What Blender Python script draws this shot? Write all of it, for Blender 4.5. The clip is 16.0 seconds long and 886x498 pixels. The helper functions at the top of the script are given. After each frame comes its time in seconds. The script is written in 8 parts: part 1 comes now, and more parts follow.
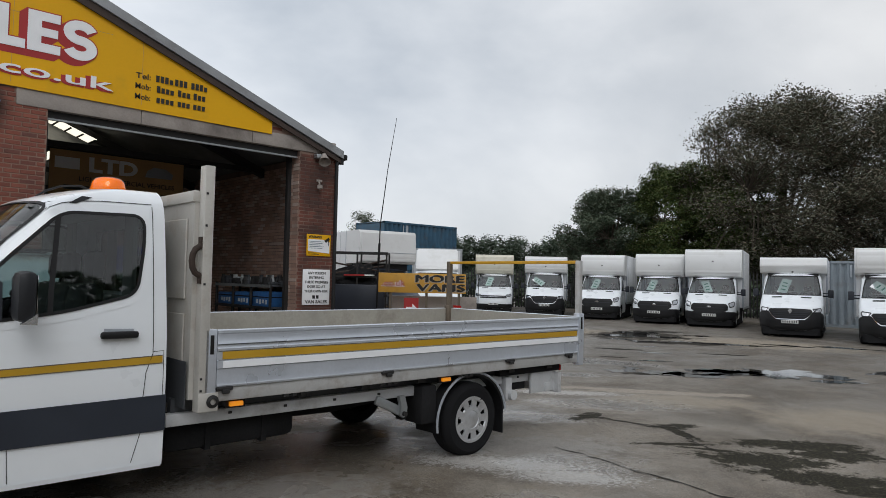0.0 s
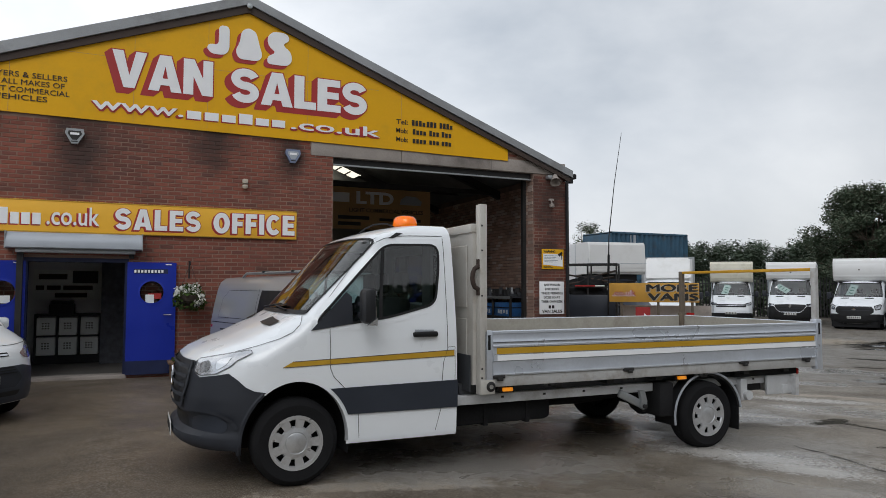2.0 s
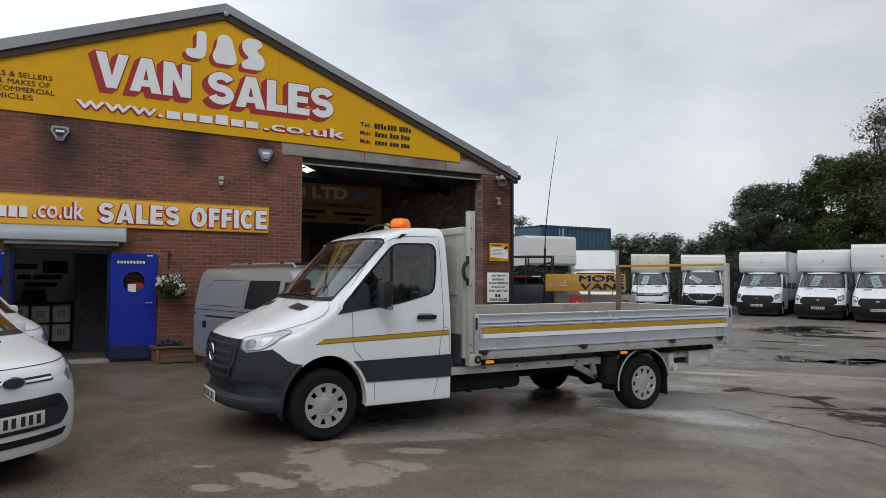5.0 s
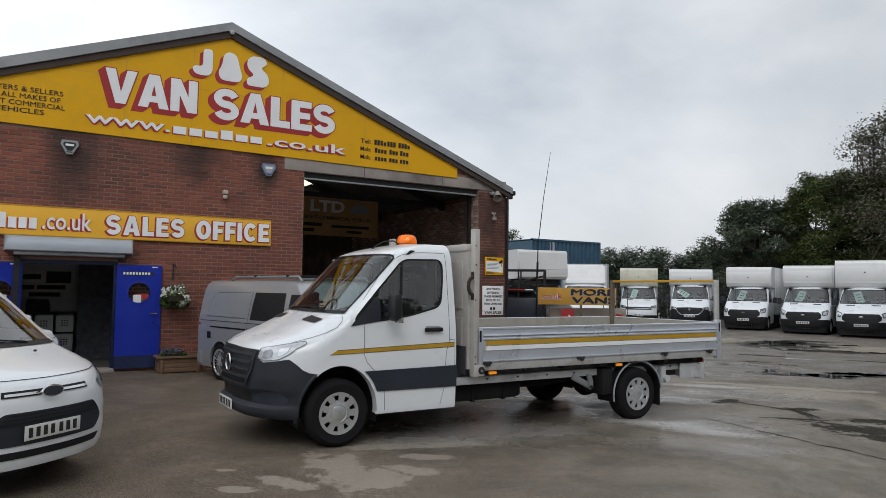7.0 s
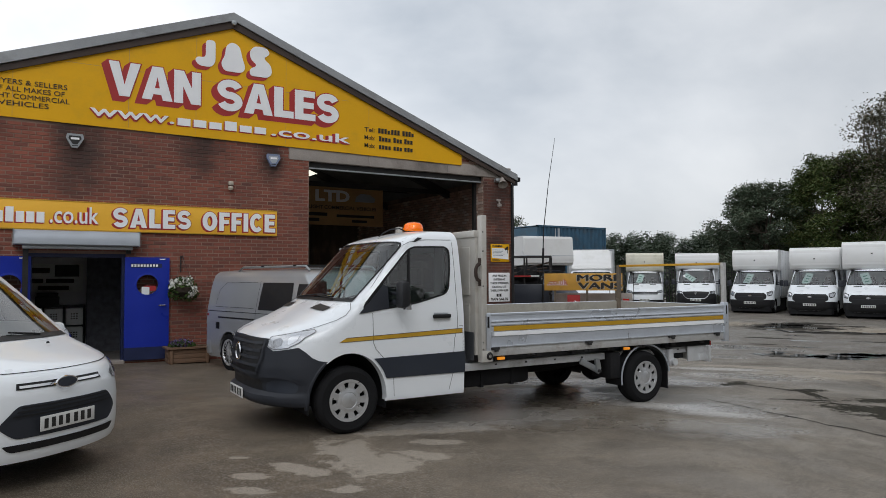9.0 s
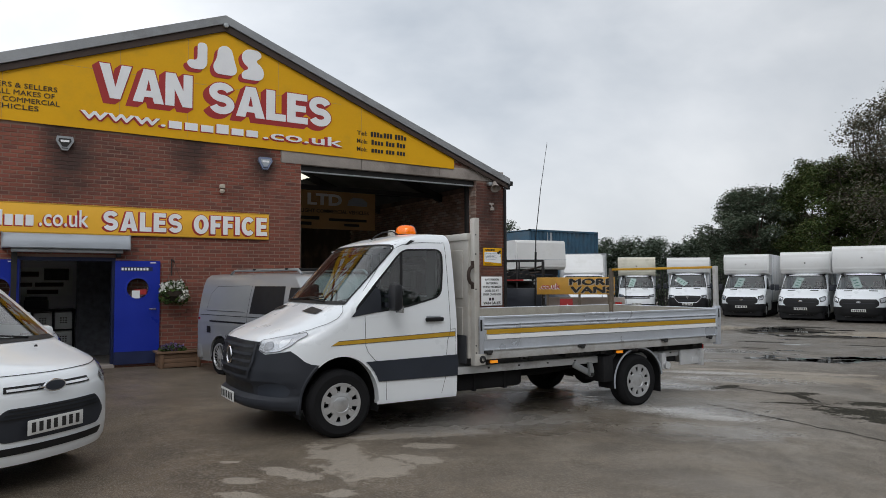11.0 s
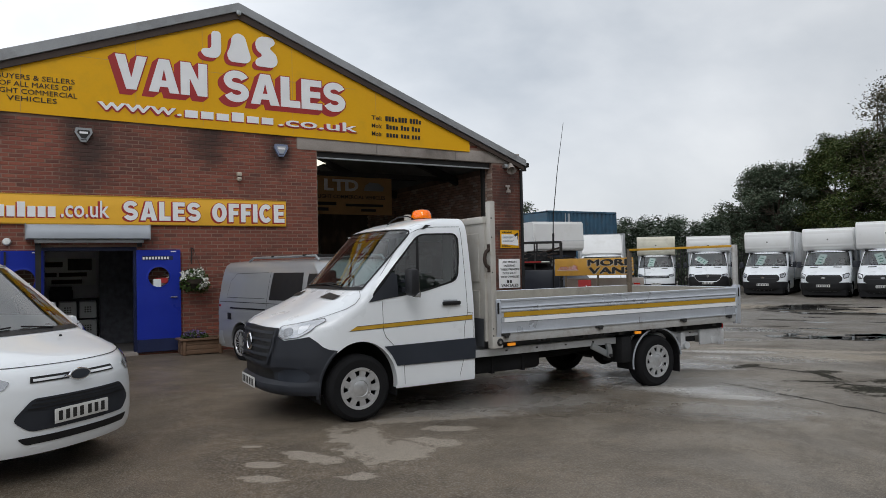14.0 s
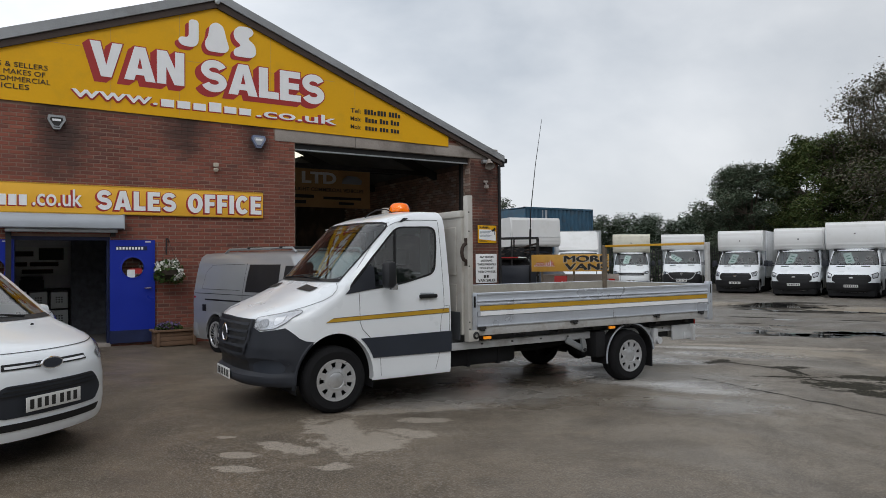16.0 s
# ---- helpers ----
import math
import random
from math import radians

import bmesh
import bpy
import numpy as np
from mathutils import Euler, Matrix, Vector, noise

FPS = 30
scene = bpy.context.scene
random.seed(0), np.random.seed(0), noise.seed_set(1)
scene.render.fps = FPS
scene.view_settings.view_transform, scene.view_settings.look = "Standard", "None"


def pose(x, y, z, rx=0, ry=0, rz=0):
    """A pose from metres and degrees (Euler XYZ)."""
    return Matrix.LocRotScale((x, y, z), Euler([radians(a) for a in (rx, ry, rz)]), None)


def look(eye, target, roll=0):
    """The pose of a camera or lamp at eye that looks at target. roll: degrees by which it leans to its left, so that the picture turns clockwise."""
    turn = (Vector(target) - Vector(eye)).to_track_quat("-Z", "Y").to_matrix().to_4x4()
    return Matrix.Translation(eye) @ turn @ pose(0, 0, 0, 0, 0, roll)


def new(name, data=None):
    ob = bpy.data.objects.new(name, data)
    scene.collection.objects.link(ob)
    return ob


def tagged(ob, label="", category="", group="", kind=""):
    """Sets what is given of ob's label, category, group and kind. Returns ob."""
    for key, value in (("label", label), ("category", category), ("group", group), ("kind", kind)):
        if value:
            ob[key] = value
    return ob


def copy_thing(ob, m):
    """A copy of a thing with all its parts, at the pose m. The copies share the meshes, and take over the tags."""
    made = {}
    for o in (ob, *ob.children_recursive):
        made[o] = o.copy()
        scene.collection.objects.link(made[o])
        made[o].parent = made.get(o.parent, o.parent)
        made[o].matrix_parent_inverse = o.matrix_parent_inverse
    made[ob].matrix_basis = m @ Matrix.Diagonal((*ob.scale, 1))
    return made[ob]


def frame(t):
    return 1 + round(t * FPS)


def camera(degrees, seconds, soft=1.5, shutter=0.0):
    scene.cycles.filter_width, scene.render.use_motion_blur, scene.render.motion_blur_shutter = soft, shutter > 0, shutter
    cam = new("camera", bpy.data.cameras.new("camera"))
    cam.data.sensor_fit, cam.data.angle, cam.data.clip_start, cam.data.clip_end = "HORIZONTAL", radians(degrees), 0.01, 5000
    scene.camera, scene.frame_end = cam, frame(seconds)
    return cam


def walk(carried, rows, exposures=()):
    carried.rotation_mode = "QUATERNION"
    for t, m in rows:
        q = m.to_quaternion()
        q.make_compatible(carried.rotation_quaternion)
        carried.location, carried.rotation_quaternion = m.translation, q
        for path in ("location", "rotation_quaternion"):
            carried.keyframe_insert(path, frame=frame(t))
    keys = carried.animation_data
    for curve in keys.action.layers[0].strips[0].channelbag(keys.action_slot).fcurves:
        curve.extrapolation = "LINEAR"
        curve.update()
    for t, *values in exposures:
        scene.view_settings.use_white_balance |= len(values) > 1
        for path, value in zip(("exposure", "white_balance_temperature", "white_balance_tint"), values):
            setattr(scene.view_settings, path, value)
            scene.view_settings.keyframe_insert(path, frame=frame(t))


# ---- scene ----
cam = camera(65.8, 16.0, soft=0.6)
PATH = [
    (0, (0.371, -0.508, 1.563), (1.736, 0.951, 1.65), 1.2),
    (0.5, (0.145, -0.74, 1.548), (1.409, 0.807, 1.639), 0.9),
    (1, (-0.017, -0.935, 1.562), (1.121, 0.707, 1.66), 0.4),
    (1.5, (-0.202, -1.222, 1.56), (0.747, 0.537, 1.637), 0.3),
    (2, (-0.466, -1.384, 1.565), (0.362, 0.433, 1.677), 0.1),
    (2.5, (-0.76, -1.522, 1.576), (0.12, 0.27, 1.688), -0.2),
    (3, (-0.992, -1.742, 1.54), (-0.098, 0.046, 1.616), 0.3),
    (3.5, (-1.203, -1.865, 1.565), (-0.324, -0.069, 1.54), -0.1),
    (4, (-1.456, -1.918, 1.567), (-0.448, -0.191, 1.557), -1.3),
    (4.5, (-1.617, -2.049, 1.583), (-0.584, -0.336, 1.608), -0.7),
    (4.7, (-1.66, -2.141, 1.585), (-0.642, -0.421, 1.657), 0.2),
    (6.8, (-2.112, -2.482, 1.611), (-1.07, -0.778, 1.711), 0.1),
    (7, (-2.113, -2.486, 1.617), (-1.062, -0.789, 1.733), 0.7),
    (7.5, (-2.122, -2.477, 1.611), (-1.053, -0.793, 1.756), 0.3),
    (8, (-2.136, -2.467, 1.603), (-1.095, -0.764, 1.723), -1.6),
    (8.2, (-2.139, -2.469, 1.603), (-1.103, -0.761, 1.687), -0.6),
    (10.3, (-2.141, -2.517, 1.589), (-1.102, -0.81, 1.671), -0.0),
    (10.5, (-2.132, -2.498, 1.597), (-1.104, -0.785, 1.689), 0.2),
    (11, (-2.13, -2.463, 1.581), (-1.071, -0.769, 1.676), -0.2),
    (11.5, (-2.13, -2.51, 1.562), (-1.06, -0.821, 1.615), -0.5),
    (12, (-2.122, -2.489, 1.583), (-1.061, -0.794, 1.556), -1.6),
    (12.5, (-2.12, -2.485, 1.593), (-1.071, -0.782, 1.588), -1.4),
    (13, (-2.12, -2.503, 1.595), (-1.098, -0.785, 1.639), -1.4),
    (13.5, (-2.118, -2.477, 1.581), (-1.104, -0.754, 1.637), -1.0),
    (14, (-2.112, -2.485, 1.592), (-1.098, -0.762, 1.638), -1.2),
    (14.5, (-2.125, -2.499, 1.595), (-1.099, -0.784, 1.662), -0.8),
    (15, (-2.12, -2.482, 1.587), (-1.07, -0.782, 1.67), -1.0),
    (15.5, (-2.127, -2.516, 1.595), (-1.06, -0.826, 1.679), -1.2),
    (16, (-2.131, -2.516, 1.57), (-1.061, -0.827, 1.601), -0.5),
]
walk(cam, [(t, look(eye, target, roll)) for t, eye, target, roll in PATH])

# ---- world and light ----
SUN_EL, SUN_ROT = radians(41), radians(210)
world = bpy.data.worlds.new("overcast_sky")
scene.world = world
world.use_nodes = True
wt = world.node_tree
wt.nodes.clear()
w_out = wt.nodes.new("ShaderNodeOutputWorld")
w_bg = wt.nodes.new("ShaderNodeBackground")
w_sky = wt.nodes.new("ShaderNodeTexSky")
w_sky.sky_type, w_sky.sun_disc = "NISHITA", False
w_sky.sun_elevation, w_sky.sun_rotation = SUN_EL, SUN_ROT
w_tc = wt.nodes.new("ShaderNodeTexCoord")
w_map = wt.nodes.new("ShaderNodeMapping")
w_map.inputs["Scale"].default_value = (1.0, 1.0, 1.7)
w_map.inputs["Location"].default_value = (0.35, 0.1, 0.0)
w_n1 = wt.nodes.new("ShaderNodeTexNoise")
w_n1.inputs["Scale"].default_value = 1.7
w_n1.inputs["Detail"].default_value = 7
w_n1.inputs["Roughness"].default_value = 0.5
w_n1.inputs["Distortion"].default_value = 0.15
w_ramp = wt.nodes.new("ShaderNodeValToRGB")
w_ramp.color_ramp.elements[0].position = 0.33
w_ramp.color_ramp.elements[0].color = (5.2, 5.7, 6.35, 1)
w_ramp.color_ramp.elements[1].position = 0.72
w_ramp.color_ramp.elements[1].color = (11.3, 11.45, 11.65, 1)
w_mix = wt.nodes.new("ShaderNodeMix")
w_mix.data_type = "RGBA"
w_mix.inputs[0].default_value = 0.93
wt.links.new(w_tc.outputs["Generated"], w_map.inputs["Vector"])
wt.links.new(w_map.outputs[0], w_n1.inputs["Vector"])
wt.links.new(w_n1.outputs["Fac"], w_ramp.inputs["Fac"])
wt.links.new(w_sky.outputs[0], w_mix.inputs[6])
wt.links.new(w_ramp.outputs[0], w_mix.inputs[7])
# the cloud thins towards the building and thickens over the trees
w_dot = wt.nodes.new("ShaderNodeVectorMath")
w_dot.operation = "DOT_PRODUCT"
w_dot.inputs[1].default_value = (-0.75, 0.66, 0.0)
wt.links.new(w_tc.outputs["Generated"], w_dot.inputs[0])
w_rng = wt.nodes.new("ShaderNodeMapRange")
w_rng.inputs["From Min"].default_value, w_rng.inputs["From Max"].default_value = -0.3, 1.0
w_rng.inputs["To Min"].default_value, w_rng.inputs["To Max"].default_value = 0.84, 1.26
w_far = wt.nodes.new("ShaderNodeMapRange")
w_far.interpolation_type = "SMOOTHSTEP"
w_far.inputs["From Min"].default_value, w_far.inputs["From Max"].default_value = -0.8, -0.2
w_far.inputs["To Min"].default_value, w_far.inputs["To Max"].default_value = 0.72, 1.0
wt.links.new(w_dot.outputs["Value"], w_far.inputs["Value"])
w_both = wt.nodes.new("ShaderNodeMath")
w_both.operation = "MULTIPLY"
wt.links.new(w_rng.outputs[0], w_both.inputs[0])
wt.links.new(w_far.outputs[0], w_both.inputs[1])
wt.links.new(w_dot.outputs["Value"], w_rng.inputs["Value"])
w_mul = wt.nodes.new("ShaderNodeVectorMath")
w_mul.operation = "SCALE"
wt.links.new(w_mix.outputs[2], w_mul.inputs[0])
# and is greyer low down
w_sep = wt.nodes.new("ShaderNodeSeparateXYZ")
wt.links.new(w_tc.outputs["Generated"], w_sep.inputs[0])
w_low = wt.nodes.new("ShaderNodeMapRange")
w_low.inputs["From Min"].default_value, w_low.inputs["From Max"].default_value = 0.0, 0.22
w_low.inputs["To Min"].default_value, w_low.inputs["To Max"].default_value = 0.86, 1.02
wt.links.new(w_sep.outputs["Z"], w_low.inputs["Value"])
w_all = wt.nodes.new("ShaderNodeMath")
w_all.operation = "MULTIPLY"
wt.links.new(w_both.outputs[0], w_all.inputs[0])
wt.links.new(w_low.outputs[0], w_all.inputs[1])
wt.links.new(w_all.outputs[0], w_mul.inputs["Scale"])
wt.links.new(w_mul.outputs[0], w_bg.inputs["Color"])
w_bg.inputs["Strength"].default_value = 0.1
wt.links.new(w_bg.outputs[0], w_out.inputs["Surface"])
sun = new("sun", bpy.data.lights.new("sun", "SUN"))
sun.data.energy, sun.data.angle, sun.data.color = 0.62, radians(30), (0.98, 0.985, 1.0)
sun.matrix_world = look((0, 0, 14), (8, 14, 0))
scene.view_settings.exposure = 0.08


# ---- materials ----
def surf(name, base, rough=0.5, metal=0.0, var=0.15, scale=3.0, fine=60.0, bump=0.1, coat=0.0, rvar=0.1, dist=0.004, emit=None, dirt=None, dscale=1.3, spec=0.5):
    """A surface with colour variation at two scales, gloss variation and fine relief."""
    m = bpy.data.materials.new(name)
    m.use_nodes = True
    nt = m.node_tree
    b = nt.nodes["Principled BSDF"]
    tc = nt.nodes.new("ShaderNodeTexCoord")
    n1 = nt.nodes.new("ShaderNodeTexNoise")
    n1.inputs["Scale"].default_value, n1.inputs["Detail"].default_value = scale, 5
    n2 = nt.nodes.new("ShaderNodeTexNoise")
    n2.inputs["Scale"].default_value, n2.inputs["Detail"].default_value = fine, 3
    for n in (n1, n2):
        nt.links.new(tc.outputs["Object"], n.inputs["Vector"])
    mixn = nt.nodes.new("ShaderNodeMath")
    mixn.operation = "MULTIPLY_ADD"
    nt.links.new(n2.outputs["Fac"], mixn.inputs[0])
    mixn.inputs[1].default_value = 0.4
    nt.links.new(n1.outputs["Fac"], mixn.inputs[2])
    mr = nt.nodes.new("ShaderNodeMapRange")
    mr.inputs["From Min"].default_value, mr.inputs["From Max"].default_value = 0.4, 1.0
    mr.inputs["To Min"].default_value, mr.inputs["To Max"].default_value = 1 - var, 1 + var
    nt.links.new(mixn.outputs[0], mr.inputs["Value"])
    hsv = nt.nodes.new("ShaderNodeHueSaturation")
    hsv.inputs["Color"].default_value = (*base, 1)
    nt.links.new(mr.outputs[0], hsv.inputs["Value"])
    col = hsv.outputs[0]
    if dirt:
        n3 = nt.nodes.new("ShaderNodeTexNoise")
        n3.inputs["Scale"].default_value, n3.inputs["Detail"].default_value = dscale, 8
        n3.inputs["Roughness"].default_value = 0.65
        nt.links.new(tc.outputs["Object"], n3.inputs["Vector"])
        r3 = nt.nodes.new("ShaderNodeMapRange")
        r3.inputs["From Min"].default_value, r3.inputs["From Max"].default_value = 0.52, 0.72
        r3.inputs["To Max"].default_value = dirt[3]
        nt.links.new(n3.outputs["Fac"], r3.inputs["Value"])
        mx = nt.nodes.new("ShaderNodeMix")
        mx.data_type = "RGBA"
        nt.links.new(r3.outputs[0], mx.inputs[0])
        nt.links.new(col, mx.inputs[6])
        mx.inputs[7].default_value = (*dirt[:3], 1)
        col = mx.outputs[2]
    nt.links.new(col, b.inputs["Base Color"])
    rr = nt.nodes.new("ShaderNodeMapRange")
    rr.inputs["From Min"].default_value, rr.inputs["From Max"].default_value = 0.3, 0.7
    rr.inputs["To Min"].default_value, rr.inputs["To Max"].default_value = max(0.02, rough - rvar), min(1, rough + rvar)
    nt.links.new(n1.outputs["Fac"], rr.inputs["Value"])
    nt.links.new(rr.outputs[0], b.inputs["Roughness"])
    b.inputs["Metallic"].default_value = metal
    b.inputs["Specular IOR Level"].default_value = spec
    b.inputs["Coat Weight"].default_value = coat
    b.inputs["Coat Roughness"].default_value = 0.05
    if bump:
        bp = nt.nodes.new("ShaderNodeBump")
        bp.inputs["Strength"].default_value, bp.inputs["Distance"].default_value = bump, dist
        nt.links.new(n2.outputs["Fac"], bp.inputs["Height"])
        nt.links.new(bp.outputs[0], b.inputs["Normal"])
    if emit:
        b.inputs["Emission Color"].default_value = (*emit[:3], 1)
        b.inputs["Emission Strength"].default_value = emit[3]
    return m


def clear(name, tint, rough=0.02, ior=1.7):
    """Window glass: see-through with a mirror film that grows towards grazing."""
    m = bpy.data.materials.new(name)
    m.use_nodes = True
    nt = m.node_tree
    nt.nodes.clear()
    out = nt.nodes.new("ShaderNodeOutputMaterial")
    mx = nt.nodes.new("ShaderNodeMixShader")
    fr = nt.nodes.new("ShaderNodeFresnel")
    fr.inputs["IOR"].default_value = ior
    tr = nt.nodes.new("ShaderNodeBsdfTransparent")
    tr.inputs["Color"].default_value = (*tint, 1)
    gl = nt.nodes.new("ShaderNodeBsdfGlossy")
    gl.inputs["Roughness"].default_value = rough
    nt.links.new(fr.outputs[0], mx.inputs[0])
    nt.links.new(tr.outputs[0], mx.inputs[1])
    nt.links.new(gl.outputs[0], mx.inputs[2])
    nt.links.new(mx.outputs[0], out.inputs["Surface"])
    return m


def soot(m):
    """Dark run-off stains under the sign and the alarm boxes."""
    nt = m.node_tree
    base = nt.nodes["Principled BSDF"].inputs["Base Color"]
    src = base.links[0].from_socket
    pos = nt.nodes.new("ShaderNodeNewGeometry").outputs["Position"]
    nz = nt.nodes.new("ShaderNodeTexNoise")
    nz.inputs["Scale"].default_value, nz.inputs["Detail"].default_value = 2.2, 8
    nt.links.new(pos, nz.inputs["Vector"])
    best = None
    for x, z, rx, rz in ((-1.35, 4.0, 0.4, 1.0), (0.9, 4.25, 0.5, 0.55), (2.3, 4.1, 0.3, 0.6), (-3.2, 4.3, 0.8, 0.5), (8.3, 3.4, 0.7, 1.0), (8.35, 1.2, 0.6, 0.8), (8.3, 2.3, 0.5, 0.6)):
        mp = nt.nodes.new("ShaderNodeMapping")
        mp.vector_type = "TEXTURE"
        mp.inputs["Location"].default_value = (x, 0, z)
        mp.inputs["Scale"].default_value = (rx, 1000, rz)
        nt.links.new(pos, mp.inputs["Vector"])
        ln = nt.nodes.new("ShaderNodeVectorMath")
        ln.operation = "LENGTH"
        nt.links.new(mp.outputs[0], ln.inputs[0])
        d = ln.outputs["Value"]
        if best is not None:
            mn = nt.nodes.new("ShaderNodeMath")
            mn.operation = "MINIMUM"
            nt.links.new(best, mn.inputs[0])
            nt.links.new(d, mn.inputs[1])
            d = mn.outputs[0]
        best = d
    ma = nt.nodes.new("ShaderNodeMath")
    ma.operation = "MULTIPLY_ADD"
    ma.inputs[1].default_value = 2.0
    nt.links.new(nz.outputs["Fac"], ma.inputs[0])
    nt.links.new(best, ma.inputs[2])
    mr = nt.nodes.new("ShaderNodeMapRange")
    mr.inputs["From Min"].default_value, mr.inputs["From Max"].default_value = 2.3, 1.3
    mr.inputs["To Max"].default_value = 0.75
    nt.links.new(ma.outputs[0], mr.inputs["Value"])
    mx = nt.nodes.new("ShaderNodeMix")
    mx.data_type = "RGBA"
    nt.links.new(mr.outputs[0], mx.inputs[0])
    nt.links.new(src, mx.inputs[6])
    mx.inputs[7].default_value = (0.035, 0.026, 0.023, 1)
    nt.links.new(mx.outputs[2], base)
    return m


def brick_mat(name, cols, rough=0.85, island=True):
    m = surf(name, (0.3, 0.1, 0.06), rough, var=0.25, scale=1.1, fine=90, bump=0.35)
    nt = m.node_tree
    hsv = next(n for n in nt.nodes if n.type == "HUE_SAT")
    ramp = nt.nodes.new("ShaderNodeValToRGB")
    ramp.color_ramp.elements.remove(ramp.color_ramp.elements[1])
    ramp.color_ramp.elements[0].color = (*cols[0], 1)
    for i, c in enumerate(cols[1:]):
        ramp.color_ramp.elements.new((i + 1) / (len(cols) - 1)).color = (*c, 1)
    if island:
        nt.links.new(nt.nodes.new("ShaderNodeNewGeometry").outputs["Random Per Island"], ramp.inputs["Fac"])
    else:
        nt.links.new(nt.nodes.new("ShaderNodeObjectInfo").outputs["Random"], ramp.inputs["Fac"])
    # soot and damp in large stains
    pos = nt.nodes.new("ShaderNodeNewGeometry")
    st = nt.nodes.new("ShaderNodeTexNoise")
    st.inputs["Scale"].default_value, st.inputs["Detail"].default_value = 0.9, 6
    nt.links.new(pos.outputs["Position"], st.inputs["Vector"])
    mr = nt.nodes.new("ShaderNodeMapRange")
    mr.inputs["From Min"].default_value, mr.inputs["From Max"].default_value = 0.5, 0.75
    mr.inputs["To Max"].default_value = 0.6
    nt.links.new(st.outputs["Fac"], mr.inputs["Value"])
    mx = nt.nodes.new("ShaderNodeMix")
    mx.data_type = "RGBA"
    nt.links.new(mr.outputs[0], mx.inputs[0])
    nt.links.new(ramp.outputs[0], mx.inputs[6])
    mx.inputs[7].default_value = (0.06, 0.035, 0.03, 1)
    nt.links.new(mx.outputs[2], hsv.inputs["Color"])
    return m


BRICKS = [(0.222, 0.068, 0.044), (0.26, 0.079, 0.051), (0.19, 0.061, 0.042), (0.295, 0.095, 0.061), (0.235, 0.071, 0.049), (0.142, 0.055, 0.042)]
M_BRICK = soot(brick_mat("red_brick", BRICKS))
M_BRICK1 = soot(brick_mat("red_brick_single", BRICKS, island=False))
M_MORTAR = soot(surf("mortar", (0.28, 0.185, 0.145), 0.95, var=0.3, scale=2, fine=80, bump=0.4))
M_INBRICK = brick_mat("inner_brick", [(0.34, 0.2, 0.15), (0.42, 0.27, 0.21), (0.27, 0.165, 0.125), (0.5, 0.4, 0.34)])
M_CONC = surf("weathered_concrete", (0.34, 0.3, 0.27), 0.85, var=0.25, scale=1.6, fine=40, bump=0.3, dirt=(0.12, 0.1, 0.09, 0.7))
M_SIGN2 = surf("amber_sign_panel", (0.93, 0.5, 0.05), 0.45, var=0.05, scale=0.8, fine=20, bump=0.03, spec=0.3)
M_SIGN = surf("yellow_sign_panel", (0.83, 0.43, 0.004), 0.45, spec=0.3, var=0.05, scale=0.8, fine=20, bump=0.03, dirt=(0.5, 0.3, 0.03, 0.35))
M_RED = surf("red_sign_paint", (0.42, 0.03, 0.03), 0.45, var=0.1)
M_LETTER = surf("white_sign_paint", (0.93, 0.93, 0.94), 0.45, var=0.05)
M_SBLACK = surf("black_sign_paint", (0.018, 0.017, 0.016), 0.5, var=0.2)
M_VERGE = surf("grey_metal_verge", (0.32, 0.33, 0.34), 0.5, 0.2, var=0.2, scale=1.5, dirt=(0.14, 0.13, 0.12, 0.6))
M_SHEET = surf("roof_sheet", (0.16, 0.16, 0.16), 0.8, var=0.3)
M_DARKIN = surf("dark_inner_wall", (0.33, 0.31, 0.29), 0.9, var=0.4, scale=0.8)
M_INFLOOR = surf("oily_floor", (0.13, 0.12, 0.11), 0.6, var=0.4, scale=1.0, rvar=0.2)
M_BLUE = surf("blue_door_paint", (0.008, 0.028, 0.36), 0.35, var=0.12, scale=2, bump=0.05)
M_KICK = surf("dark_blue_kick_plate", (0.012, 0.02, 0.07), 0.45, var=0.3)
M_SHUT = surf("galvanised_box", (0.42, 0.45, 0.49), 0.5, 0.3, var=0.12, scale=2)
M_STEEL = surf("dark_steel", (0.035, 0.034, 0.034), 0.55, 0.4, var=0.4, scale=6)
M_GALV = surf("galvanised_steel", (0.4, 0.42, 0.43), 0.45, 0.7, var=0.2, scale=5)
M_WHITE = surf("white_vehicle_paint", (0.85, 0.88, 0.905), 0.3, var=0.02, scale=2, fine=8, bump=0.0, coat=0.7, rvar=0.05, dirt=(0.7, 0.69, 0.66, 0.12), dscale=2.0)
M_WBOX = surf("white_box_panel", (0.74, 0.75, 0.76), 0.45, var=0.05, scale=1.2, fine=12, bump=0.02, dirt=(0.45, 0.44, 0.4, 0.4), dscale=0.9)
M_GRP = surf("white_moulded_pod", (0.78, 0.78, 0.77), 0.35, var=0.05, scale=1.0, bump=0.0, coat=0.3, dirt=(0.5, 0.49, 0.42, 0.45), dscale=0.8)
M_GREYV = surf("silver_grey_paint", (0.37, 0.385, 0.4), 0.32, 0.3, var=0.05, bump=0.0, coat=0.7, rvar=0.04)
M_PLASTIC = surf("dark_grey_bumper_plastic", (0.025, 0.028, 0.036), 0.55, spec=0.35, var=0.15, scale=5, fine=300, bump=0.15, dist=0.001)
M_STRIP = surf("dark_blue_grey_trim", (0.026, 0.032, 0.045), 0.42, var=0.12, scale=4, fine=300, bump=0.1, dist=0.001)
M_BLACK = surf("black_plastic", (0.013, 0.013, 0.014), 0.5, var=0.3, spec=0.3)
